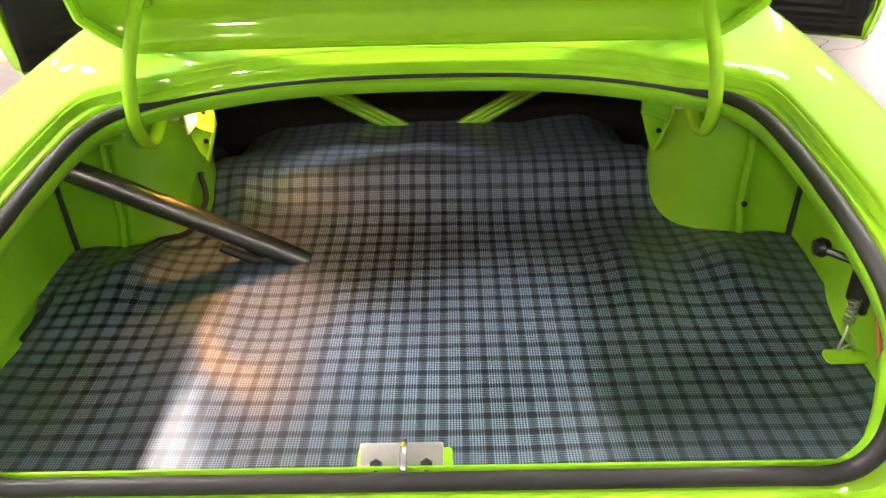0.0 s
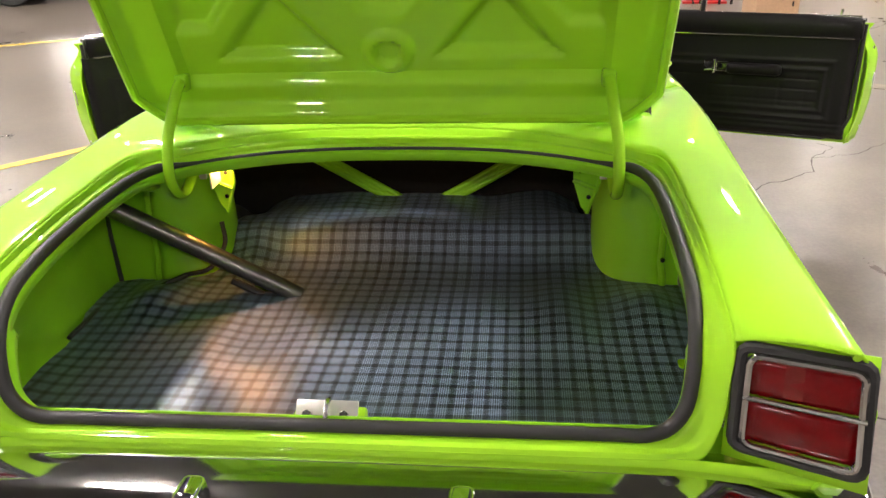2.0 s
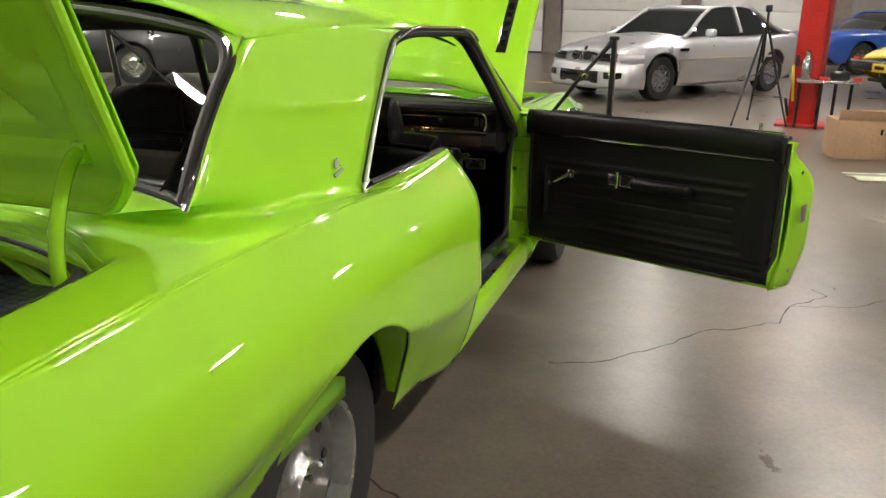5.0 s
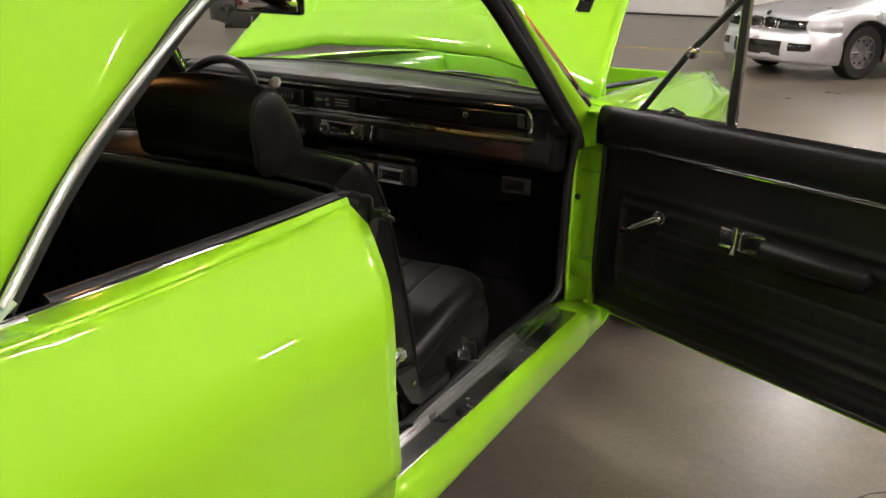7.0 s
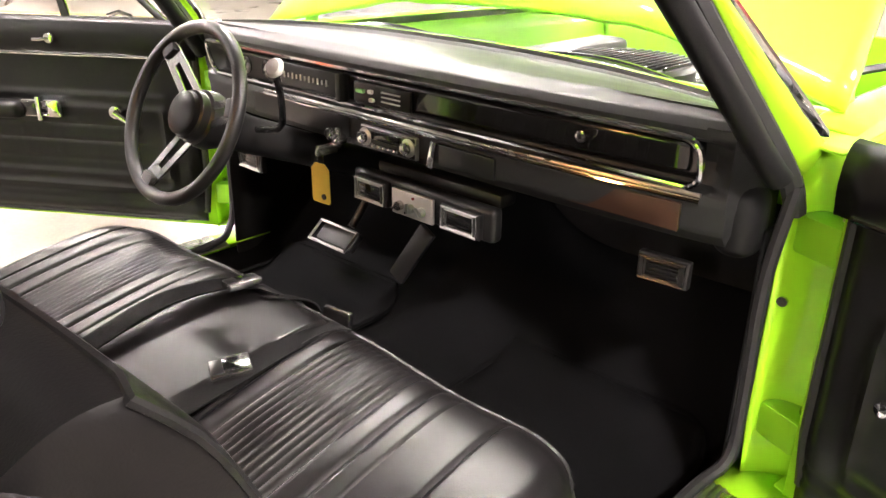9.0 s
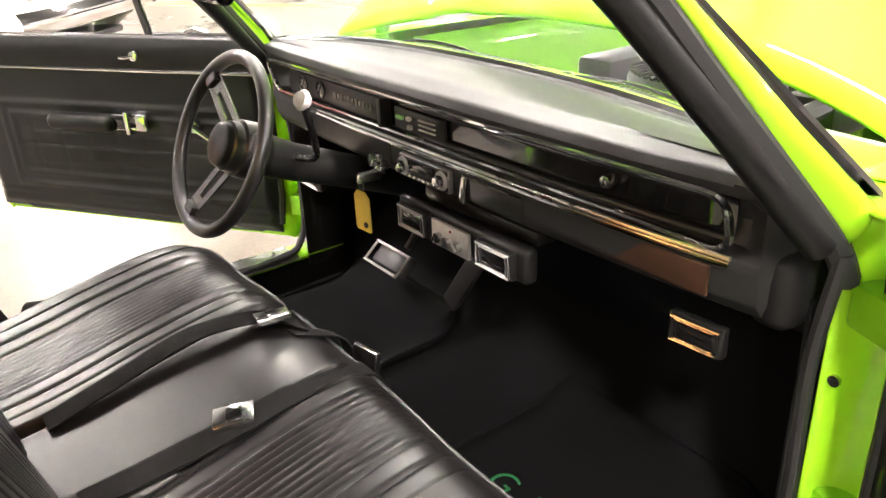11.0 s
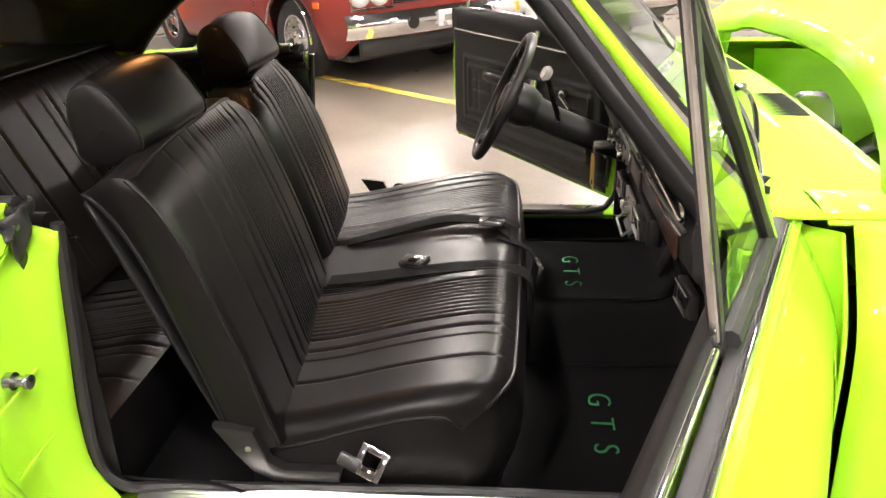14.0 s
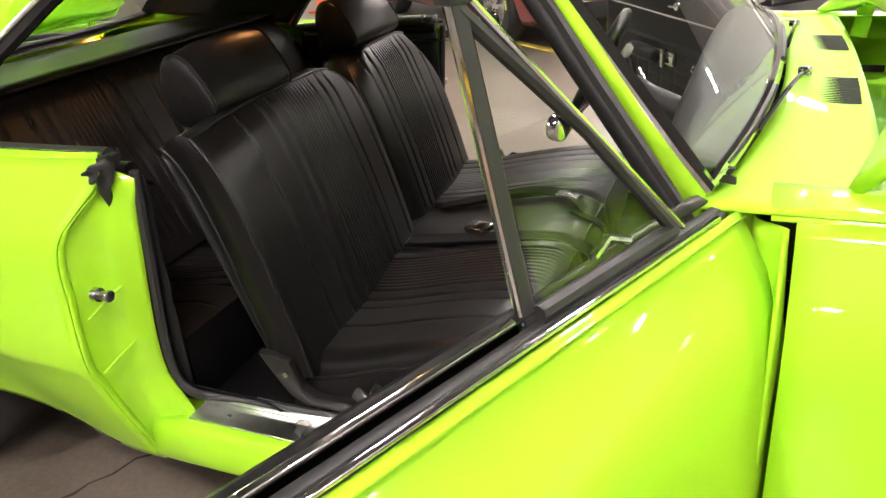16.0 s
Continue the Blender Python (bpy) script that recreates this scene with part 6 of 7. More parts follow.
def backrest(x0, x1, name):
    xc, w = (x0 + x1) / 2, (x1 - x0) / 2

    def face(u, v):
        s = -1 + 2 * u
        x = xc + w * s
        if xc < 0 and s < 0:
            x -= 0.085 * s * smooth(0.55, 1.05, v)
        edge = w * (1 - abs(s))
        inner = s * xc < 0
        if inner:
            round_off = 1 - math.sqrt(max(0.0, 1 - max(0.0, (v - 0.80) / 0.20) ** 2))
            x -= math.copysign(0.085 * round_off * max(0.0, (abs(s) - 0.55) / 0.45), s)
        rnd = (1 - math.sqrt(max(0, 1 - (1 - min(1, edge / (0.06 if inner else 0.022))) ** 2))) * (0.035 if inner else 0.008)
        rtop = 0.020 * max(0.0, 1 - (1 - v) * 0.5 / 0.075) ** 2
        y = 2.312 - 0.165 * v + 0.012 * math.sin(math.pi * v) - 0.004 * s * s
        z = 0.445 + 0.500 * v - 0.020 * abs(s) ** 3 * smooth(0.7, 1, v)
        d = pleats(x - (0.300 if xc > 0 else -0.270), 0.075, 0.17) * smooth(0.03, 0.1, v) * smooth(1.0, 0.93, v)
        lag = 0.690 - x
        return (x, y + d * 1.3 - rnd - rtop - 0.110 * lag, z + d * 0.4 - 0.025 * lag * v)

    back = part(name, sheet(face, 260, 44), VINYL, bench, "black pleated vinyl backrest")
    rim = [Vector(face(0, i / 20)) for i in range(21)] + [Vector(face(i / 30, 1)) for i in range(1, 31)] + [Vector(face(1, 1 - i / 20)) for i in range(1, 21)]

    def rear(p):
        return Vector((p.x - (p.x - xc) * 0.02, p.y - 0.078, p.z - 0.018 - 0.014 * smooth(0.90, 0.945, p.z)))

    def shell(u, v):
        k = u * (len(rim) - 1)
        i = min(int(k), len(rim) - 2)
        p = rim[i].lerp(rim[i + 1], k - i)
        q = p.lerp(rear(p), v)
        bulge = 0.006 * math.sin(math.pi * v)
        q.x += bulge * (1 if p.x > xc + w * 0.9 else -1 if p.x < xc - w * 0.9 else 0)
        if p.z > 0.89:
            q.z += bulge * 2.2
        return q

    part("back_side", sheet(shell, 90, 10), VINYL, back)
    part("back_rear", sheet(lambda u, v: (xc + w * 0.975 * (-1 + 2 * u), 2.222 - 0.185 * v - 0.008 * math.sin(math.pi * u) - 0.110 * (0.690 - xc - w * 0.975 * (-1 + 2 * u)), 0.432 + (0.482 - 0.025 * (0.690 - xc)) * v - 0.02 * abs(-1 + 2 * u) ** 3 * v), 12, 14), VINYL_FLAT, back, thick=0.006)
    part("back_piping", tube(rim, 0.0042, 6), VINYL_FLAT, back)
    part("back_piping", tube([rear(p) for p in rim], 0.0042, 6), VINYL_FLAT, back)
    # head restraint
    hc = 0.435 if x0 > -0.2 else -0.255
    back_y = -0.018 if x0 > -0.2 else -0.072
    side_line = spline([(1.996, 0.958), (1.990, 1.000), (2.000, 1.042), (2.026, 1.060), (2.054, 1.052), (2.086, 1.012), (2.108, 0.970), (2.100, 0.946), (2.062, 0.928), (2.022, 0.922), (1.998, 0.940), (1.996, 0.958)], 44)

    rings = [(-1.0, 0.02), (-1.0, 0.55), (-1.0, 0.93), (-0.985, 0.975), (-0.95, 1.0)] + [(-0.95 + 1.9 * k / 22, 1.0) for k in range(1, 22)] + [(0.95, 1.0), (0.985, 0.975), (1.0, 0.93), (1.0, 0.55), (1.0, 0.02)]

    def head(u, v):
        b, e = rings[round(v * (len(rings) - 1))]
        p = side_line[round(44 * u) % 44]
        crown = 0.016 * (1 - b * b) * smooth(0.95, 1.05, p[1])
        return (hc + 0.143 * b + (0.006 * (1 - e) * b), 2.048 + (p[0] - 2.048) * e + back_y + 0.010 * (1 - b * b) * smooth(2.0, 2.1, p[0]), 0.977 + (p[1] - 0.988) * e + crown)

    hr = part("head_restraint", sheet(head, 44, len(rings) - 1), VINYL, bench, "black vinyl head restraint")
    part("restraint_seam", tube([Vector(head(i / 44, 4 / (len(rings) - 1))) for i in range(44)], 0.003, 6, True), VINYL_FLAT, hr)
    part("restraint_seam", tube([Vector(head(i / 44, 1 - 4 / (len(rings) - 1))) for i in range(44)], 0.003, 6, True), VINYL_FLAT, hr)
    return back


backrest(-0.018, 0.690, "backrest")
backrest(-0.600, -0.050, "backrest")
for side, x in ((1, 0.688), (-1, -0.640)):
    shape = [(2.190, 0.492), (2.262, 0.484), (2.284, 0.424), (2.312, 0.408), (2.410, 0.408), (2.404, 0.384), (2.290, 0.382), (2.252, 0.402), (2.226, 0.436)]
    cov = part("seat_hinge", plate(shape if side > 0 else [(-a, b) for a, b in shape[::-1]], Matrix.Translation((x, 0, 0)) @ Euler((radians(90), 0, radians(90 * side))).to_matrix().to_4x4(), 0.020, 0.005), PLASTIC, bench, "black plastic seat hinge cover")
    part("hinge_screw", cyl(0.006, 0.005, pose(x + side * 0.021, 2.252, 0.452, 0, 90), 8), STEEL, cov)
    part("seat_rail", tube([(x - side * 0.01, 2.30, 0.372), (x - side * 0.01, 2.42, 0.330), (x - side * 0.01, 2.60, 0.318)], 0.014, 8, flat=0.7), PLASTIC, cov)

# rear seat
def rear_back(u, v):
    x = (-0.705 + 1.41 * u) * (1 - 0.11 * smooth(0.70, 1.0, v))
    rt = (1 - math.sqrt(max(0, 1 - (1 - min(1, (1 - v) * 0.5 / 0.06)) ** 2))) * 0.06
    d = (pleats(x - 0.31, 0.08, 0.17) if x > 0 else pleats(x + 0.31, 0.08, 0.17)) * smooth(0.05, 0.1, v) * smooth(1.0, 0.92, v)
    return (x, 1.660 - 0.230 * v + d * 1.3 - rt, 0.455 + 0.480 * v)


rear_seat = part("rear_seat", sheet(rear_back, 320, 36), VINYL, car, "black pleated vinyl rear bench seat")


def rear_cush(u, v):
    x = -0.705 + 1.41 * u
    d = (pleats(x - 0.31, 0.08, 0.17) if x > 0 else pleats(x + 0.31, 0.08, 0.17)) * smooth(0.02, 0.1, v) * smooth(0.72, 0.66, v)
    if v < 0.72:
        t = v / 0.72
        return (x, 1.635 + 0.36 * t, curve([(0, 0.440), (0.5, 0.470), (0.85, 0.492), (1, 0.482)], t) + d)
    t = (v - 0.72) / 0.28
    return (x, 1.995 + 0.018 * math.sin(math.pi * t), 0.482 - 0.20 * t)


part("rear_cushion", sheet(rear_cush, 320, 36), VINYL, rear_seat)
part("rear_shelf", sheet(lambda u, v: (-0.62 + 1.24 * u, 1.10 + 0.34 * v, 0.935 + 0.006 * v), 8, 4), VINYL_FLAT, rear_seat, thick=0.01)

# ---- lap belts lying on the bench ----
def belt(name, pts, across, buckle_at=None, tongue=None, label="black lap belt with a bright buckle on the bench"):
    ob = tagged(new(name), label, "seat belt", "lap belts")
    ob.matrix_world = RAKE
    part("webbing", ribbon(spline(pts, 24), across, 0.003), WEBBING, ob)
    for m in buckle_at or ():
        b = part("buckle", box((0.062, 0.044, 0.014), (0, 0, 0), 0.003, turn=m), BUCKLE, ob, "bright metal buckle")
        part("buckle_window", box((0.024, 0.026, 0.004), (0, 0, 0.0075), 0.001, turn=m), GLOSS_BLACK, b)
        part("buckle_button", box((0.020, 0.032, 0.004), (0, 0, 0.0075), 0.001, turn=m @ pose(-0.020, 0, 0)), PLASTIC, b)
    return ob


def on_bench(x, t, up=0.006):
    y = 2.245 + 0.455 * t
    return (x, y, cushion_z(x, (y - seat_rear(x)) / (2.700 - seat_rear(x))) + up)


belt("seat_belt", [on_bench(0.100, 0.02), on_bench(0.118, 0.25, 0.014), on_bench(0.138, 0.5, 0.022), on_bench(0.135, 0.75, 0.014), on_bench(0.128, 0.96, 0.012), (0.120, 2.735, 0.505), (0.115, 2.745, 0.43)], (0.027, 0, 0),
     [pose(0.165, 2.473, 0.562, 8, -6, 65)])
belt("seat_belt", [on_bench(-0.135, 0.02), on_bench(-0.135, 0.3, 0.014), on_bench(-0.130, 0.6, 0.020), on_bench(-0.090, 0.85, 0.014), on_bench(-0.04, 0.97, 0.012)], (0.026, 0, 0), [pose(-0.06, 2.640, 0.572, -10, 0, 80)])
belt("seat_belt", [on_bench(-0.02, 0.9, 0.004), (0.0, 2.738, 0.52), (0.03, 2.748, 0.45), (0.08, 2.742, 0.38), (0.10, 2.74, 0.33)], (0.022, 0, 0.004), [pose(0.07, 2.752, 0.500, 80, 0, 10)], label="black lap belt hanging over the bench front")
outer_belt = belt("seat_belt", [(0.600, 2.36, 0.320), (0.660, 2.42, 0.350), (0.700, 2.455, 0.410), (0.722, 2.455, 0.432)], (0.010, 0.022, 0), label="black outer lap belt with a bright tongue beside the bench")
TONGUE = Matrix.Translation((0.724, 2.466, 0.444)) @ Euler((radians(58), radians(18), radians(72))).to_matrix().to_4x4()
bm = join(box((0.012, 0.052, 0.004), (-0.020, 0, 0), 0.001), box((0.012, 0.052, 0.004), (0.020, 0, 0), 0.001), box((0.030, 0.012, 0.004), (0, 0.021, 0), 0.001), box((0.030, 0.018, 0.004), (0, -0.018, 0), 0.001))
bmesh.ops.transform(bm, matrix=TONGUE, verts=bm.verts)
part("tongue", bm, CHROME, outer_belt, "bright steel belt tongue with a slot")
part("tongue_foot", box((0.040, 0.022, 0.014), (0, -0.036, 0), 0.004, turn=TONGUE), PLASTIC, outer_belt)
belt("seat_belt", [(-0.58, 2.30, 0.43), (-0.605, 2.33, 0.485), (-0.610, 2.37, 0.470)], (0.010, 0.022, 0), label="black outer lap belt beside the bench")

# ---- floor mats with a sewn green name ----
def floor_mat(x0, x1, text_x, text_y):
    ob = tagged(new("floor_mat"), "black carpet floor mat with green sewn lettering", "floor mat", "front floor mats")
    ob.matrix_world = RAKE
    cx, w = (x0 + x1) / 2, (x1 - x0)
    out = rounded(w, 0.50, 0.07, 6)
    def zz(x, y):
        return 0.276 + 0.115 * math.exp(-((x) / 0.13) ** 2) + 0.24 * smooth(3.05, 3.38, y)
    grid = sheet(lambda u, v: (cx - w / 2 + w * u, 2.66 + 0.50 * v, zz(cx - w / 2 + w * u, 2.66 + 0.50 * v)), 20, 20)
    for v in grid.verts:
        dx, dy = v.co.x - cx, v.co.y - 2.91
        hx, hy = w / 2, 0.25
        ex, ey = max(0, abs(dx) - (hx - 0.07)), max(0, abs(dy) - (hy - 0.07))
        r = math.hypot(ex, ey)
        if ex > 0 and ey > 0 and r > 0:
            k = max(ex, ey) / r
            v.co.x = cx + math.copysign(hx - 0.07 + ex * k, dx)
            v.co.y = 2.91 + math.copysign(hy - 0.07 + ey * k, dy)
    part("carpet_face", grid, CARPET, ob, thick=0.008)
    edge = []
    for (a, b) in out:
        edge.append((cx + a, 2.91 + b, zz(cx + a, 2.91 + b) + 0.003))
    part("binding", tube(edge, 0.006, 6, True), CARPET, ob)
    for k, letter in enumerate("GTS"):
        cu = bpy.data.curves.new("letter", "FONT")
        cu.body, cu.size, cu.extrude, cu.offset, cu.align_x, cu.align_y, cu.shear = letter, 0.074, 0.0012, -0.0012, "CENTER", "CENTER", 0.10
        tmp = bpy.data.objects.new("letter", cu)
        scene.collection.objects.link(tmp)
        me = bpy.data.meshes.new_from_object(tmp.evaluated_get(bpy.context.evaluated_depsgraph_get()))
        bpy.data.objects.remove(tmp)
        me.materials.clear()
        me.materials.append(LETTER_GREEN)
        let = new("letter", me)
        let.parent = ob
        lx = text_x + 0.086 * (k - 1)
        let.matrix_local = pose(lx, text_y, zz(lx, text_y) + 0.0065, 3)
        let["label"] = "green sewn letter"


floor_mat(0.165, 0.640, 0.362, 2.888)
floor_mat(-0.650, -0.165, -0.405, 2.866)


# ---- the hall round the car: floor marks, doors in the far wall ----
def crack(points, w, seed):
    """A thin jagged crack lying in the floor."""
    rnd = random.Random(seed)
    line = []
    for a, b in zip(points, points[1:]):
        n = max(2, int(math.dist(a, b) / 0.05))
        for i in range(n):
            t = i / n
            line.append((a[0] + (b[0] - a[0]) * t + rnd.uniform(-0.012, 0.012), a[1] + (b[1] - a[1]) * t + rnd.uniform(-0.012, 0.012)))
    line.append(points[-1])
    bm = bmesh.new()
    prev = None
    for i, (x, y) in enumerate(line):
        k = w * rnd.uniform(0.4, 1.2)
        d = Vector((line[min(i + 1, len(line) - 1)][0] - line[max(i - 1, 0)][0], line[min(i + 1, len(line) - 1)][1] - line[max(i - 1, 0)][1], 0)).normalized()
        s = Vector((-d.y, d.x, 0)) * k / 2
        cur = (bm.verts.new(Vector((x, y, 0.004)) + s), bm.verts.new(Vector((x, y, 0.004)) - s))
        if prev:
            bm.faces.new((prev[0], cur[0], cur[1], prev[1]))
        prev = cur
    part("floor_crack", bm, CRACK, floor)


crack([(0.40, 1.74), (0.75, 1.56), (1.15, 1.22), (1.40, 1.06), (2.4, 0.45), (4.5, -0.8)], 0.012, 1)
crack([(1.00, 2.55), (1.20, 2.63), (1.47, 2.91), (1.58, 3.08), (1.74, 3.16), (1.90, 3.29), (1.98, 3.52), (2.17, 3.73), (2.10, 3.80)], 0.008, 2)
crack([(1.98, 3.52), (2.25, 3.60), (2.6, 3.9)], 0.005, 3)
crack([(-4.2, 3.4), (-5.0, 4.4), (-5.4, 5.9), (-6.0, 6.6)], 0.010, 4)
crack([(3.2, 6.2), (3.6, 7.4), (4.4, 8.2)], 0.008, 5)
part("white_line", box((6.0, 0.16, 0.003), (5.15, 3.80, 0.0025), turn=pose(0, 0, 0, 0, 0, -34)), LINE_WHITE, floor, "worn pale strip across the floor")
part("yellow_line", box((0.09, 4.6, 0.003), (-3.95, 2.25, 0.0025), turn=pose(0, 0, 0, 0, 0, -43)), LINE_YELLOW, floor, "worn yellow line")
part("yellow_line", box((7.0, 0.10, 0.003), (-8.0, 6.40, 0.0025), turn=pose(0, 0, 0, 0, 0, 27)), LINE_YELLOW, floor)
part("yellow_line", box((9.0, 0.10, 0.003), (-3.2, 14.2, 0.0025), turn=pose(0, 0, 0, 0, 0, 4)), LINE_YELLOW, floor)
rnd = random.Random(7)
for i in range(26):
    a, b = rnd.uniform(-6, 5), rnd.uniform(-2, 12)
    r = rnd.uniform(0.012, 0.04)
    bm = bmesh.new()
    bm.faces.new([bm.verts.new((a + r * rnd.uniform(0.5, 1.2) * math.cos(t), b + r * rnd.uniform(0.4, 1) * math.sin(t), 0.0035)) for t in [2 * math.pi * k / 9 for k in range(9)]])
    part("floor_stain", bm, CRACK, floor)


# sectional doors with steel posts between them
def hall_door(i, x, w):
    d = tagged(new(f"door_{i}"), "white sectional overhead door with horizontal panels", "door", kind="structure")
    for k in range(6):
        part("panel", box((w, 0.06, 0.60), (x, 23.93, 0.34 + 0.615 * k), 0.012), WHITE, d)
    part("bottom_seal", box((w, 0.07, 0.05), (x, 23.92, 0.025), 0.005), RUBBER, d)


POST = material("grey_brown_post", (0.22, 0.19, 0.17), 0.6, spread=0.2)
for i, x in enumerate((-12.5, -8.6, -4.7, -0.8, 3.1)):
    hall_door(i + 1, x, 3.3)
    tagged(part("trim", box((0.5, 0.16, 6.0), (x + 1.95, 23.92, 3.0), 0.01), POST), "grey-brown wall post between doors", "post", kind="structure")
tagged(part("trim", box((9.4, 0.10, 6.0), (9.3, 23.94, 3.0), 0.01), material("dull_grey_wall", (0.26, 0.24, 0.23), 0.8, spread=0.15, stain=0.4)), "dull grey wall stretch", "wall", kind="structure")
tagged(part("trim", box((0.12, 30.0, 0.9), (-16.9, 8.0, 0.45), 0.01), material("grey_dado", (0.35, 0.34, 0.33), 0.7, spread=0.1)), "grey dado along the wall", "wall", kind="structure")


# ---- other cars ----
def other_car(name, m, label, paint, L, Wd, H, prof, green, wheels, glass_mat=None, wheel_r=0.33, rim=None, group=""):
    """A car from its side line: prof gives (y, height) of bonnet, belt and boot; green the glasshouse (y, height)."""
    c = thing(name, m, label, "car", group)
    gl = glass_mat or DARK_GLASS
    front, rear, r = wheels[0], wheels[1], wheel_r

    def low(y):
        z = 0.20 + 0.20 * smooth(0.45, 0.0, y) + 0.12 * smooth(L - 0.6, L, y)
        for yc in (front, rear):
            if abs(y - yc) < r + 0.055:
                z = max(z, r + math.sqrt(max(0, (r + 0.055) ** 2 - (y - yc) ** 2)))
        return z

    def half(y, t):
        end = 1 - 0.16 * abs(2 * y / L - 1) ** 5 - 0.05 * abs(2 * y / L - 1) ** 2
        return Wd / 2 * end * curve([(0, 0.90), (0.25, 0.97), (0.5, 1.0), (0.75, 0.975), (0.92, 0.93), (1.0, 0.86)], t)

    ys = sorted([L * i / 60 for i in range(61)] + [yc + s * (r + 0.0551) for yc in (front, rear) for s in (-1, 1)])

    def side(y, v):
        lo, hi = low(y), curve(prof, y)
        t = lo + (hi - lo) * v
        return (half(y, (t - 0.2) / max(0.3, hi - 0.2)), y, t)

    for s in (1, -1):
        bm = sheet(side, 0, 14, ys)
        if s < 0:
            mirror(bm)
        part("body_side", bm, paint, c, thick=0.01)
    part("body_top", sheet(lambda u, v: (half(L * u, 1.0) * (-1 + 2 * v), L * u, curve(prof, L * u) + 0.045 * (1 - (-1 + 2 * v) ** 2)), 60, 14), paint, c, thick=0.01)
    for e in (0.0, L):
        part("body_end", sheet(lambda u, v: (half(e, v) * (-1 + 2 * u), e + (0.05 if e else -0.05) * math.sin(math.pi * u), 0.40 + (curve(prof, e) - 0.40) * v), 14, 8), paint, c, thick=0.01)
    part("underside", box((Wd * 0.8, L * 0.9, 0.06), (0, L / 2, 0.22), 0.02), PLASTIC, c)
    y0, y1 = green[0][0], green[-1][0]
    top = [p for p in green]

    def gh(u, v):
        y = y0 + (y1 - y0) * u
        h = curve(top, y)
        b = curve(prof, y) - 0.005
        k = -1 + 2 * v
        a = abs(k)
        x = math.copysign(curve([(0, 0), (0.55, 0.50 * Wd * 0.66), (0.75, 0.5 * Wd * 0.74), (1, 0.5 * Wd * 0.90)], a), k) if a else 0
        z = b + (h - b) * curve([(0, 1), (0.55, 0.965), (0.72, 0.86), (1, 0)], a)
        return (x, y, z)

    part("window_glass", sheet(gh, 30, 26), gl, c)
    yr0, yr1 = green[2][0] if len(green) > 4 else y0 + 0.5, green[-3][0] if len(green) > 4 else y1 - 0.6
    part("roof", sheet(lambda u, v: Vector(gh((yr0 - 0.05 + (yr1 - yr0 + 0.10) * u - y0) / (y1 - y0), 0.20 + 0.60 * v)) + Vector((0, 0, 0.012)), 14, 14), paint, c, thick=0.012)
    for s in (1, -1):
        for k, (ya, yb) in enumerate(((green[0][0] + 0.02, yr0), ((yr0 + yr1) / 2 + 0.1, (yr0 + yr1) / 2 + 0.02), (green[-1][0] - 0.02, yr1))):
            pts = []
            for t in [i / 8 for i in range(9)]:
                y = ya + (yb - ya) * t
                v = 0.985 - 0.205 * t
                p = Vector(gh((y - y0) / (y1 - y0), v))
                p.x *= 1.012 * s
                pts.append(p + Vector((0, 0, 0.006)))
            part("pillar", tube(pts, 0.030 if k != 1 else 0.022, 8), paint, c)
    for yc in (front, rear):
        for s in (1, -1):
            w = wheel(s * (half(yc, 0.3) - 0.125), yc, r, 0.21, c, rim or STEEL)
    return c


def bits(c, items):
    for name, bm, mat, label in items:
        part(name, bm, mat, c, label)


# silver coupe
SILVER_RIM = material("grey_alloy", (0.35, 0.35, 0.36), 0.3, metal=0.9, spread=0.1)
silver = other_car("silver_coupe", pose(-0.14, 11.95, 0, 0, 0, -38), "silver two-door coupe with dark windows and alloy wheels", SILVER, 4.49, 1.78, 1.37,
                   [(0, 0.66), (0.10, 0.735), (0.5, 0.82), (1.45, 0.93), (2.4, 0.93), (3.6, 0.96), (4.2, 0.97), (4.49, 0.88)],
                   [(1.20, 0.90), (1.60, 1.13), (2.00, 1.33), (2.55, 1.375), (3.05, 1.34), (3.60, 1.12), (3.95, 0.97)], (0.78, 3.51), rim=SILVER_RIM, wheel_r=0.325)
def nose(points, z0, z1, out, n=24, lean=0.0, taper=0.0):
    """A panel bent round the front corner along plan points, from z0 up to z1."""
    line = spline([(x, y, 0) for x, y in points], n)

    def at(u, v):
        i = min(n - 1, int(u * n))
        p = line[i].lerp(line[i + 1], u * n - i)
        d = (line[i + 1] - line[i]).normalized()
        k = math.sin(math.pi * v)
        q = p + Vector((d.y, -d.x, 0)) * (out * k - lean * v)
        h = (z1 - z0) * (1 - taper * u)
        return (q.x, q.y, z0 + (z1 - z0 - h) * 0.5 + h * v)
    return sheet(at, n, 8)


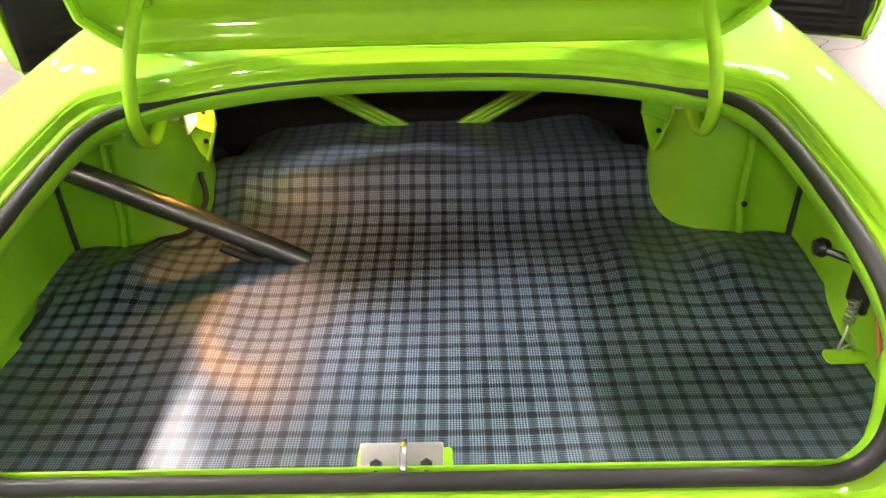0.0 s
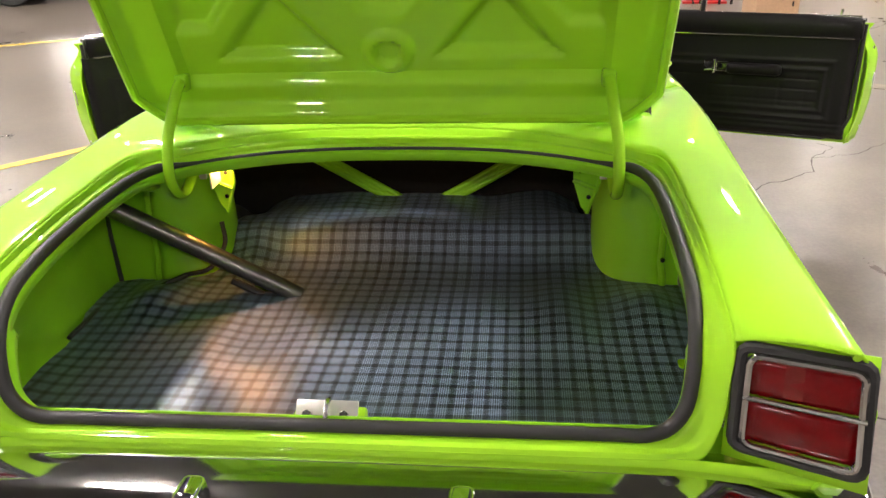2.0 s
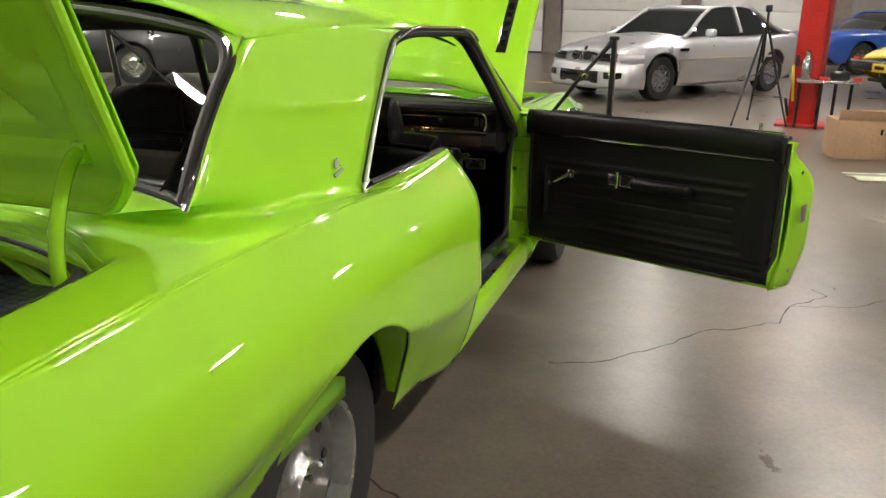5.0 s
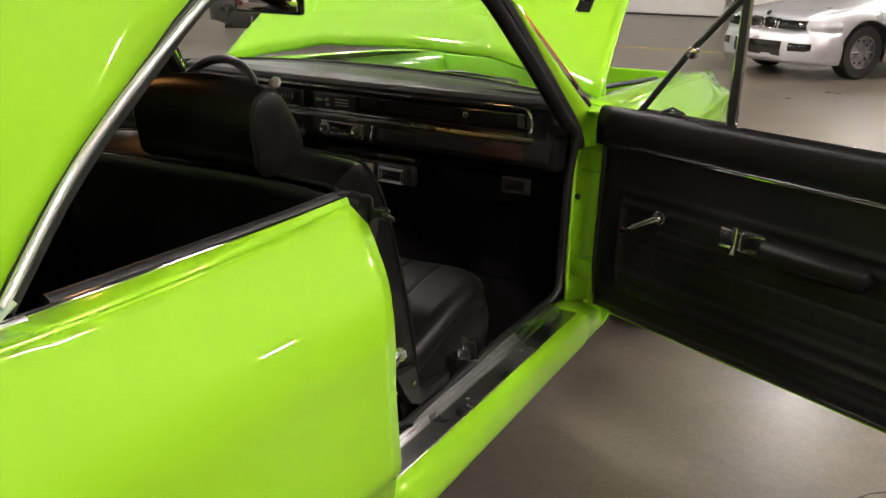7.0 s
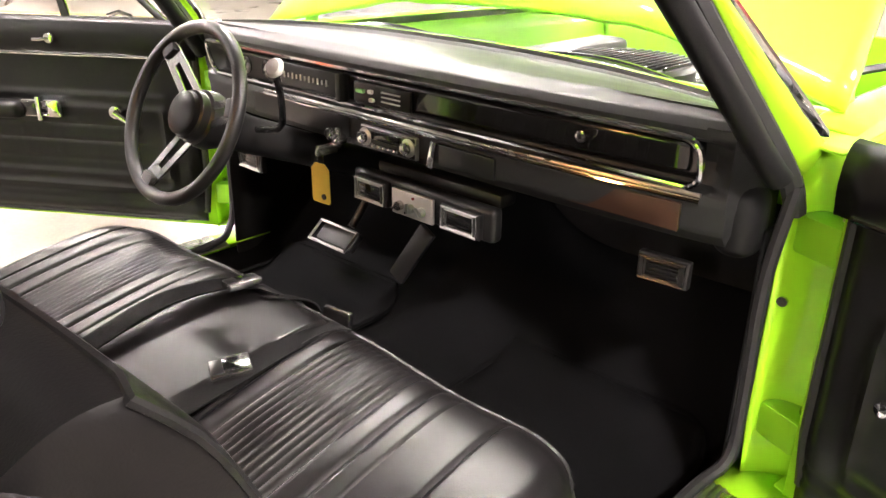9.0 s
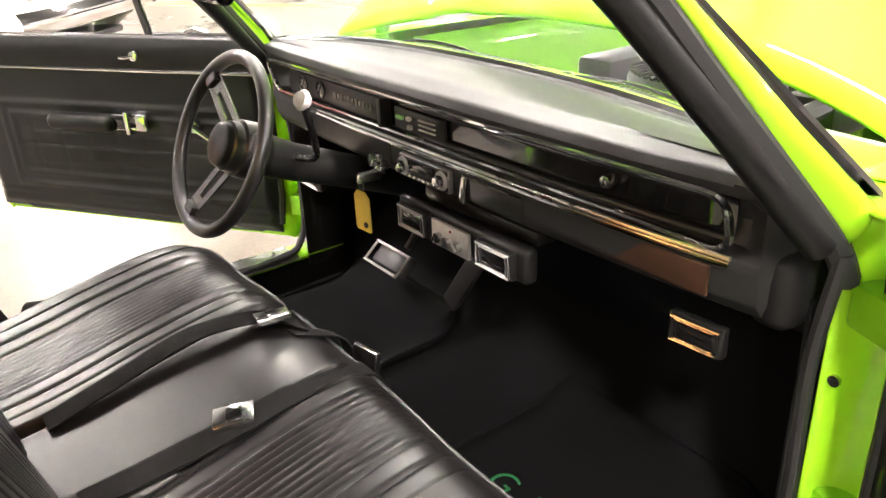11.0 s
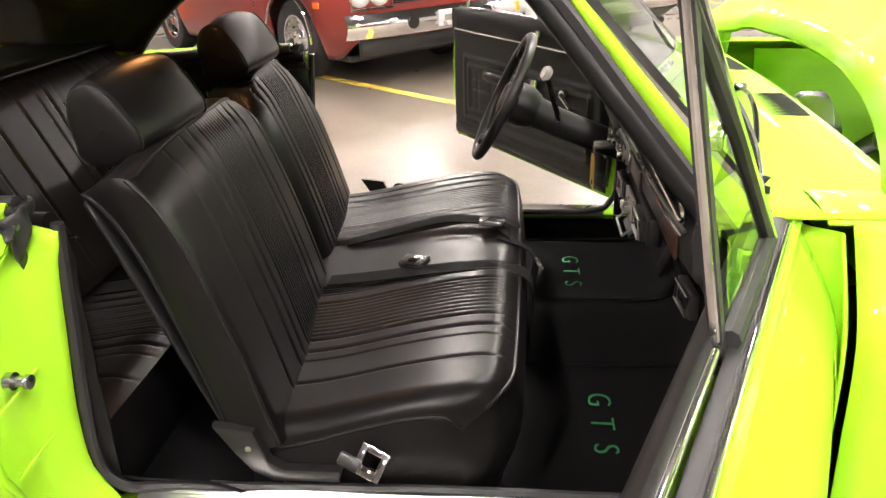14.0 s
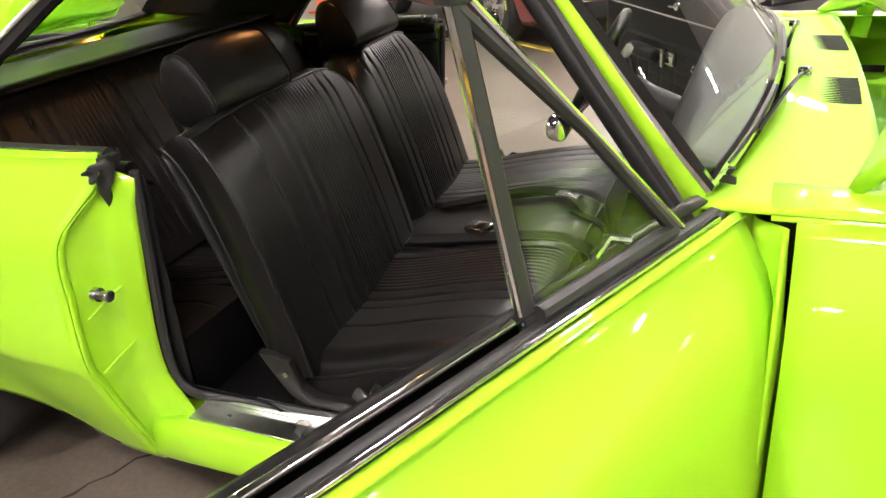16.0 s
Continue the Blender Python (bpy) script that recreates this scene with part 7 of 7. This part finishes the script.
LENS = material("clear_lens", (0.60, 0.62, 0.65), 0.06, metal=0.3, coat=1.0)
part("front_bumper", nose([(-0.845, 0.375), (-0.80, 0.10), (-0.62, -0.06), (-0.30, -0.12), (0.0, -0.135), (0.30, -0.12), (0.62, -0.06), (0.80, 0.10), (0.845, 0.375)], 0.19, 0.565, 0.035, 40, 0.03), SILVER, silver, "silver front bumper", thick=0.01)
items = []
for s in (1, -1):
    lamp_line = [(0.30, -0.100), (0.52, -0.062), (0.70, 0.018), (0.805, 0.20), (0.845, 0.34)]
    dark_line = [(0.310, -0.122), (0.42, -0.104), (0.54, -0.076), (0.655, -0.026)]
    lens, pod = nose(lamp_line, 0.572, 0.705, 0.016, 24, 0.03, 0.30), nose(dark_line, 0.585, 0.690, 0.018, 16, 0.03)
    fog = nose([(0.50, -0.118), (0.58, -0.098), (0.68, -0.055), (0.745, 0.0)], 0.330, 0.432, 0.012, 14)
    if s < 0:
        lens, pod, fog = mirror(lens), mirror(pod), mirror(fog)
    items += [("headlight", lens, LENS, "clear wraparound headlight"), ("headlight_pod", pod, GLOSS_BLACK, ""), ("fog_light", fog, GLOSS_BLACK, ""),
              ("grille", box((0.20, 0.05, 0.125), (s * 0.118, -0.066, 0.645), 0.030, 3), GLOSS_BLACK, "black kidney-shaped grille"),
              ("grille_frame", tube([(s * 0.118 + 0.105 * math.cos(t) * (1 if abs(math.cos(t)) < 0.7 else 0.98), -0.090, 0.645 + 0.066 * math.sin(t)) for t in [2 * math.pi * i / 20 for i in range(20)]], 0.007, 6, True), CHROME, ""),
              ("door_mirror", box((0.17, 0.10, 0.12), (s * 0.98, 1.62, 0.98), 0.04, 3), SILVER, ""),
              ("side_vent", box((0.01, 0.20, 0.045), (s * 0.885, 1.17, 0.74), 0.004), GLOSS_BLACK, ""),
              ("rub_strip", box((0.012, 2.4, 0.03), (s * 0.893, 2.2, 0.60), 0.004), SILVER, "")]
items += [("lower_intake", nose([(-0.40, -0.130), (-0.2, -0.148), (0.0, -0.155), (0.2, -0.148), (0.40, -0.130)], 0.265, 0.440, 0.010, 20), GLOSS_BLACK, "black lower intake"), ("badge", cyl(0.035, 0.01, pose(0, -0.005, 0.752, 60), 16), CHROME, "round badge")]
bits(silver, items)
# ten thin spokes on each wheel of the silver coupe
for wob in [o for o in silver.children if o.name.startswith("wheel")]:
    cx = sum((Vector(c) for c in wob.bound_box), Vector()) / 8
    sgn = 1 if cx.x > 0 else -1
    for i in range(10):
        a = 2 * math.pi * i / 10
        d = Vector((0, math.cos(a), math.sin(a)))
        part("spoke", tube([cx + Vector((sgn * 0.085, 0, 0)) + d * 0.035, cx + Vector((sgn * 0.075, 0, 0)) + d * 0.19], 0.011, 6), SILVER_RIM, wob)

# yellow coupe
yellow = other_car("yellow_coupe", pose(4.35, 14.05, 0, 0, 0, -62), "bright yellow low sports coupe", YELLOW, 4.10, 1.58, 1.22,
                   [(0, 0.56), (0.12, 0.66), (0.7, 0.80), (1.5, 0.82), (2.6, 0.84), (3.6, 0.84), (4.10, 0.70)],
                   [(1.25, 0.82), (1.55, 1.00), (1.90, 1.19), (2.25, 1.225), (2.65, 1.18), (3.3, 1.02), (3.9, 0.84)], (0.80, 3.23), wheel_r=0.31)
bits(yellow, [("bumper", box((1.40, 0.06, 0.14), (0, -0.06, 0.46), 0.03), GLOSS_BLACK, "black lower front"), ("number_plate", box((0.34, 0.02, 0.13), (0, -0.10, 0.45), 0.004), YELLOW, "yellow plate with a plain bar"), ("plate_bar", box((0.20, 0.006, 0.05), (0, -0.113, 0.45)), PLASTIC, ""),
              ("chrome_bumper", box((1.50, 0.05, 0.05), (0, -0.06, 0.54), 0.02), CHROME, ""), ("turn_light", box((0.14, 0.05, 0.05), (0.66, -0.02, 0.58), 0.01), RED_LIFT, ""), ("turn_light", box((0.14, 0.05, 0.05), (-0.66, -0.02, 0.58), 0.01), RED_LIFT, ""), ("fog_light", cyl(0.055, 0.04, pose(0.48, -0.09, 0.46, 90), 16), RED_LIFT, "")])
# blue coupe behind, and a red low car beyond
other_car("blue_coupe", pose(3.6, 19.0, 0, 0, 0, -55), "blue two-door car parked by the wall", BLUE, 4.7, 1.8, 1.33,
                 [(0, 0.70), (0.3, 0.84), (1.6, 0.90), (3.0, 0.92), (4.4, 0.90), (4.7, 0.74)], [(1.5, 0.9), (1.9, 1.15), (2.3, 1.30), (2.8, 1.33), (3.2, 1.27), (3.7, 1.08), (4.2, 0.9)], (0.95, 3.75))
other_car("red_sports_car", pose(7.4, 13.4, 0, 0, 0, -60), "red low sports car parked in the hall", RED_LIFT, 4.2, 1.75, 1.2,
                   [(0, 0.55), (0.3, 0.68), (1.4, 0.82), (2.8, 0.88), (3.9, 0.86), (4.2, 0.66)], [(1.2, 0.8), (1.6, 1.0), (2.0, 1.17), (2.4, 1.2), (2.8, 1.15), (3.3, 1.0), (3.7, 0.86)], (0.85, 3.3))

# red muscle car on the driver's side, its front towards the lime car
CR = material("chrome_wheel", (0.75, 0.75, 0.74), 0.12, metal=1.0, spread=0.1)
red = other_car("red_muscle_car", pose(-5.08, 2.02, 0, 0, 0, 134.5), "red muscle car with a chrome bumper and quad headlights", RED, 5.1, 1.92, 1.36,
                [(0, 0.80), (0.25, 0.90), (1.7, 0.95), (3.2, 0.95), (4.8, 0.95), (5.1, 0.84)],
                [(1.75, 0.94), (2.15, 1.15), (2.55, 1.33), (3.0, 1.36), (3.5, 1.33), (4.0, 1.15), (4.4, 0.95)], (0.95, 3.85), wheel_r=0.345, rim=CR)
items = []
for s in (1, -1):
    for k in (0, 1):
        x = s * (0.80 - 0.185 * k)
        items += [("headlight", spin([(0, 0.02), (0.05, 0.018), (0.080, 0.0), (0.088, -0.02), (0.088, -0.05)], 24, pose(x, -0.045, 0.74, 90)), material("headlight_glass", (0.75, 0.77, 0.8), 0.12, metal=0.3, coat=1.0), "round headlight")]
    items += [("headlight_bezel", tube([(s * 0.615 + s * 0.10 * a, -0.05, 0.74 + 0.10 * b) for a, b in ((-0.98, -1), (2.9, -1), (2.9, 1), (-0.98, 1))], 0.012, 8, True), CHROME, ""),
              ("turn_marker", box((0.01, 0.10, 0.05), (s * 0.935, 0.45, 0.66), 0.004), material("amber_lens", (0.75, 0.16, 0.03), 0.2), ""),
              ("side_stripe", box((0.008, 1.2, 0.028), (s * 0.945, 1.1, 0.80), 0.002), GLOSS_BLACK, ""), ("side_stripe", box((0.008, 1.2, 0.028), (s * 0.947, 1.1, 0.755), 0.002), GLOSS_BLACK, ""),
              ("arch_trim", tube([(s * 0.955, 0.95 + 0.405 * math.cos(math.pi * i / 20), 0.345 + 0.405 * math.sin(math.pi * i / 20)) for i in range(21)], 0.010, 6), CHROME, "")]
items += [("grille", box((1.02, 0.06, 0.13), (0, -0.03, 0.745), 0.02), GLOSS_BLACK, "black grille"), ("grille_frame", tube([(-0.52, -0.065, 0.815), (0.52, -0.065, 0.815), (0.52, -0.065, 0.67), (-0.52, -0.065, 0.67)], 0.010, 8, True), CHROME, ""),
          ("grille_bar", box((0.96, 0.02, 0.020), (0, -0.068, 0.72), 0.004), RED, ""),
          ("front_bumper", sheet(lambda u, v: (0.97 * (-1 + 2 * u), -0.13 + 0.10 * abs(-1 + 2 * u) ** 4 - 0.04 * math.sin(math.pi * v), 0.42 + 0.19 * v), 30, 10), CHROME, "chrome front bumper"),
          ("number_plate", box((0.30, 0.012, 0.13), (0, -0.178, 0.515), 0.004), SILVER, "front plate with a plain bar"), ("plate_bar", box((0.18, 0.006, 0.05), (0, -0.186, 0.515)), STEEL, ""),
          ("bumper_light", cyl(0.055, 0.02, pose(0.40, -0.165, 0.515, 90), 20), GLOSS_BLACK, ""), ("bumper_light", cyl(0.055, 0.02, pose(-0.40, -0.165, 0.515, 90), 20), GLOSS_BLACK, ""), ("yellow_sticker", box((0.05, 0.008, 0.09), (0.80, -0.125, 0.515)), LINE_YELLOW, ""),
          ("valance", box((1.6, 0.05, 0.16), (0, 0.04, 0.33), 0.02), PLASTIC, "")]
bits(red, items)
white = other_car("white_sedan", pose(-5.90, 3.78, 0, 0, 0, 133), "white sedan with a chrome grille", WHITE, 5.0, 1.9, 1.40,
                  [(0, 0.82), (0.2, 0.92), (1.6, 0.97), (3.2, 0.97), (4.7, 0.95), (5.0, 0.84)], [(1.6, 0.96), (2.0, 1.18), (2.4, 1.36), (2.9, 1.40), (3.5, 1.36), (4.0, 1.16), (4.4, 0.96)], (0.95, 3.8), wheel_r=0.33, rim=CR)
items = [("front_bumper", sheet(lambda u, v: (0.96 * (-1 + 2 * u), -0.12 + 0.08 * abs(-1 + 2 * u) ** 4 - 0.04 * math.sin(math.pi * v), 0.42 + 0.17 * v), 24, 8), CHROME, "chrome front bumper")]
for k in range(4):
    items.append(("grille_bar", box((1.0, 0.03, 0.018), (0, -0.05, 0.66 + 0.045 * k), 0.004), CHROME, ""))
items.append(("grille", box((1.05, 0.04, 0.20), (0, -0.025, 0.73), 0.01), GLOSS_BLACK, ""))
for s in (1, -1):
    items.append(("headlight", spin([(0, 0.02), (0.06, 0.018), (0.09, 0.0), (0.09, -0.05)], 24, pose(s * 0.72, -0.04, 0.74, 90)), SILVER, "round headlight"))
bits(white, items)
white2 = other_car("white_wagon", pose(-8.6, 9.6, 0, 0, 0, 125), "white car with a dark lower stripe", WHITE, 4.8, 1.85, 1.45,
                   [(0, 0.76), (0.2, 0.86), (1.5, 0.95), (3.2, 0.97), (4.6, 0.95), (4.8, 0.80)], [(1.4, 0.95), (1.8, 1.2), (2.2, 1.40), (2.8, 1.45), (3.8, 1.42), (4.3, 1.2), (4.65, 0.95)], (0.9, 3.65), rim=CR)
bits(white2, [("front_bumper", box((1.8, 0.10, 0.16), (0, -0.05, 0.46), 0.03), PLASTIC, "dark bumper"), ("bumper_strip", box((1.82, 0.02, 0.03), (0, -0.105, 0.50), 0.004), CHROME, ""), ("grille", box((0.9, 0.04, 0.12), (0, -0.03, 0.68), 0.01), GLOSS_BLACK, "")])
dark = other_car("dark_sedan", pose(-4.6, 13.2, 0, 0, 0, 112), "dark grey sedan with bright alloy wheels", material("charcoal_paint", (0.03, 0.03, 0.033), 0.3, coat=1.0), 4.7, 1.8, 1.4,
                 [(0, 0.70), (0.2, 0.82), (1.5, 0.93), (3.2, 0.95), (4.5, 0.96), (4.7, 0.80)], [(1.4, 0.93), (1.8, 1.18), (2.2, 1.38), (2.7, 1.40), (3.4, 1.36), (3.9, 1.15), (4.3, 0.96)], (0.85, 3.6), rim=CR)

# ---- lift post, tripod, tool stand, cartons ----
lift = thing("lift_post", pose(2.72, 10.1, 0, 0, 0, -8), "red steel vehicle lift post with a strap", "vehicle lift")
part("column", box((0.30, 0.32, 3.4), (0, 0, 1.7), 0.02), RED_LIFT, lift)
part("flange", box((0.05, 0.36, 3.3), (0.17, 0.0, 1.7), 0.008), material("dark_red_rail", (0.22, 0.02, 0.02), 0.5), lift)
part("base_plate", box((0.55, 0.55, 0.03), (0, 0, 0.015), 0.005), RED_LIFT, lift)
part("strap", box((0.03, 0.012, 0.42), (-0.13, -0.170, 0.50), 0.003, turn=pose(0, 0, 0, 0, -6)), YELLOW, lift, "yellow strap")
part("strap_grip", box((0.05, 0.03, 0.13), (-0.11, -0.18, 0.76), 0.01), PLASTIC, lift)
part("lower_grip", box((0.035, 0.03, 0.22), (-0.165, -0.18, 0.22), 0.008, turn=pose(0, 0, 0, 0, -14)), PLASTIC, lift)
part("top_band", box((0.32, 0.34, 0.05), (0, 0, 1.55), 0.005), YELLOW, lift)

tri = thing("tripod", pose(2.20, 9.95, 0), "black camera tripod standing on three legs", "tripod")
part("centre_column", cyl(0.014, 0.60, pose(0, 0, 1.02), 10), PLASTIC, tri)
part("head", box((0.07, 0.10, 0.08), (0, 0, 1.34), 0.012), PLASTIC, tri)
for a in (100, 220, 340):
    d = Vector((math.cos(radians(a)), math.sin(radians(a)), 0))
    leg = part("leg", tube([Vector((0, 0, 1.10)) + d * 0.03, Vector((0, 0, 0.56)) + d * 0.19, d * 0.36 + Vector((0, 0, 0.015))], [0.016, 0.014, 0.010], 8), PLASTIC, tri)
    part("foot", cyl(0.016, 0.03, pose(*(d * 0.36), 0).copy() @ pose(0, 0, 0.015), 8), RUBBER, leg)
    part("leg_brace", tube([Vector((0, 0, 0.62)), d * 0.19 + Vector((0, 0, 0.56))], 0.006, 6), PLASTIC, tri)

stand = thing("tool_stand", pose(2.90, 9.75, 0), "small work stand with bottles and clamps on top", "work stand")
part("top", box((0.62, 0.30, 0.03), (0, 0, 0.55), 0.006), STEEL, stand)
for sx in (-0.27, -0.05, 0.10, 0.28):
    part("leg", cyl(0.018, 0.535, pose(sx, 0.0 if abs(sx) < 0.2 else 0.08, 0.2675), 8), GLOSS_BLACK, stand)
for sx in (-0.05, 0.29):
    part("clamp", box((0.09, 0.05, 0.05), (sx, -0.12, 0.585), 0.01), RED_LIFT, stand)
bottle = thing("bottle", pose(2.66, 9.70, 0.565), "brushed steel flask standing on the work stand", "bottle")
part("flask", spin([(0, 0), (0.045, 0), (0.05, 0.01), (0.05, 0.20), (0.03, 0.25), (0.026, 0.27), (0, 0.27)], 20), STEEL, bottle)
part("cap", cyl(0.028, 0.05, pose(0, 0, 0.295), 16, bevel=0.005), CHROME, bottle)
tool = thing("power_tool", pose(3.02, 9.70, 0.565), "black power tool lying on the work stand", "tool")
part("tool_body", box((0.20, 0.09, 0.11), (0, 0, 0.055), 0.03, 3), PLASTIC, tool)
part("tool_handle", box((0.06, 0.06, 0.10), (0.0, 0, 0.15), 0.02, 3, pose(0, 0, 0, 0, 25)), GLOSS_BLACK, tool)
carton = thing("carton", pose(2.96, 7.98, 0, 0, 0, 8), "brown cardboard carton with its flaps up", "carton")
part("carton_body", box((0.46, 0.36, 0.36), (0, 0, 0.18), 0.004), CARD, carton)
part("flap", box((0.46, 0.012, 0.13), (0, -0.19, 0.40), 0.002, turn=pose(0, 0, 0, 24)), CARD, carton)
part("grip_hole", box((0.02, 0.004, 0.05), (0.16, -0.182, 0.26)), GLOSS_BLACK, carton)
paper = thing("paper_sheet", pose(3.02, 6.95, 0, 0, 0, 10), "curled sheet of pale green paper on the floor", "paper")
part("sheet", sheet(lambda u, v: (-0.26 + 0.52 * u, -0.18 + 0.36 * v, 0.006 + 0.13 * smooth(0.72, 1.0, u) ** 1.5 + 0.01 * math.sin(6 * v)), 20, 8), material("pale_green_paper", (0.55, 0.60, 0.42), 0.7), paper, thick=0.002)
cone = thing("traffic_cone", pose(-7.6, -2.45, 0), "orange traffic cone on the floor", "traffic cone")
part("cone_body", spin([(0.15, 0.03), (0.14, 0.05), (0.03, 0.70), (0.02, 0.71), (0, 0.71)], 24), material("orange_plastic", (0.80, 0.12, 0.03), 0.45), cone)
part("cone_base", box((0.38, 0.38, 0.03), (0, 0, 0.015), 0.01), material("orange_base", (0.7, 0.10, 0.03), 0.5), cone)
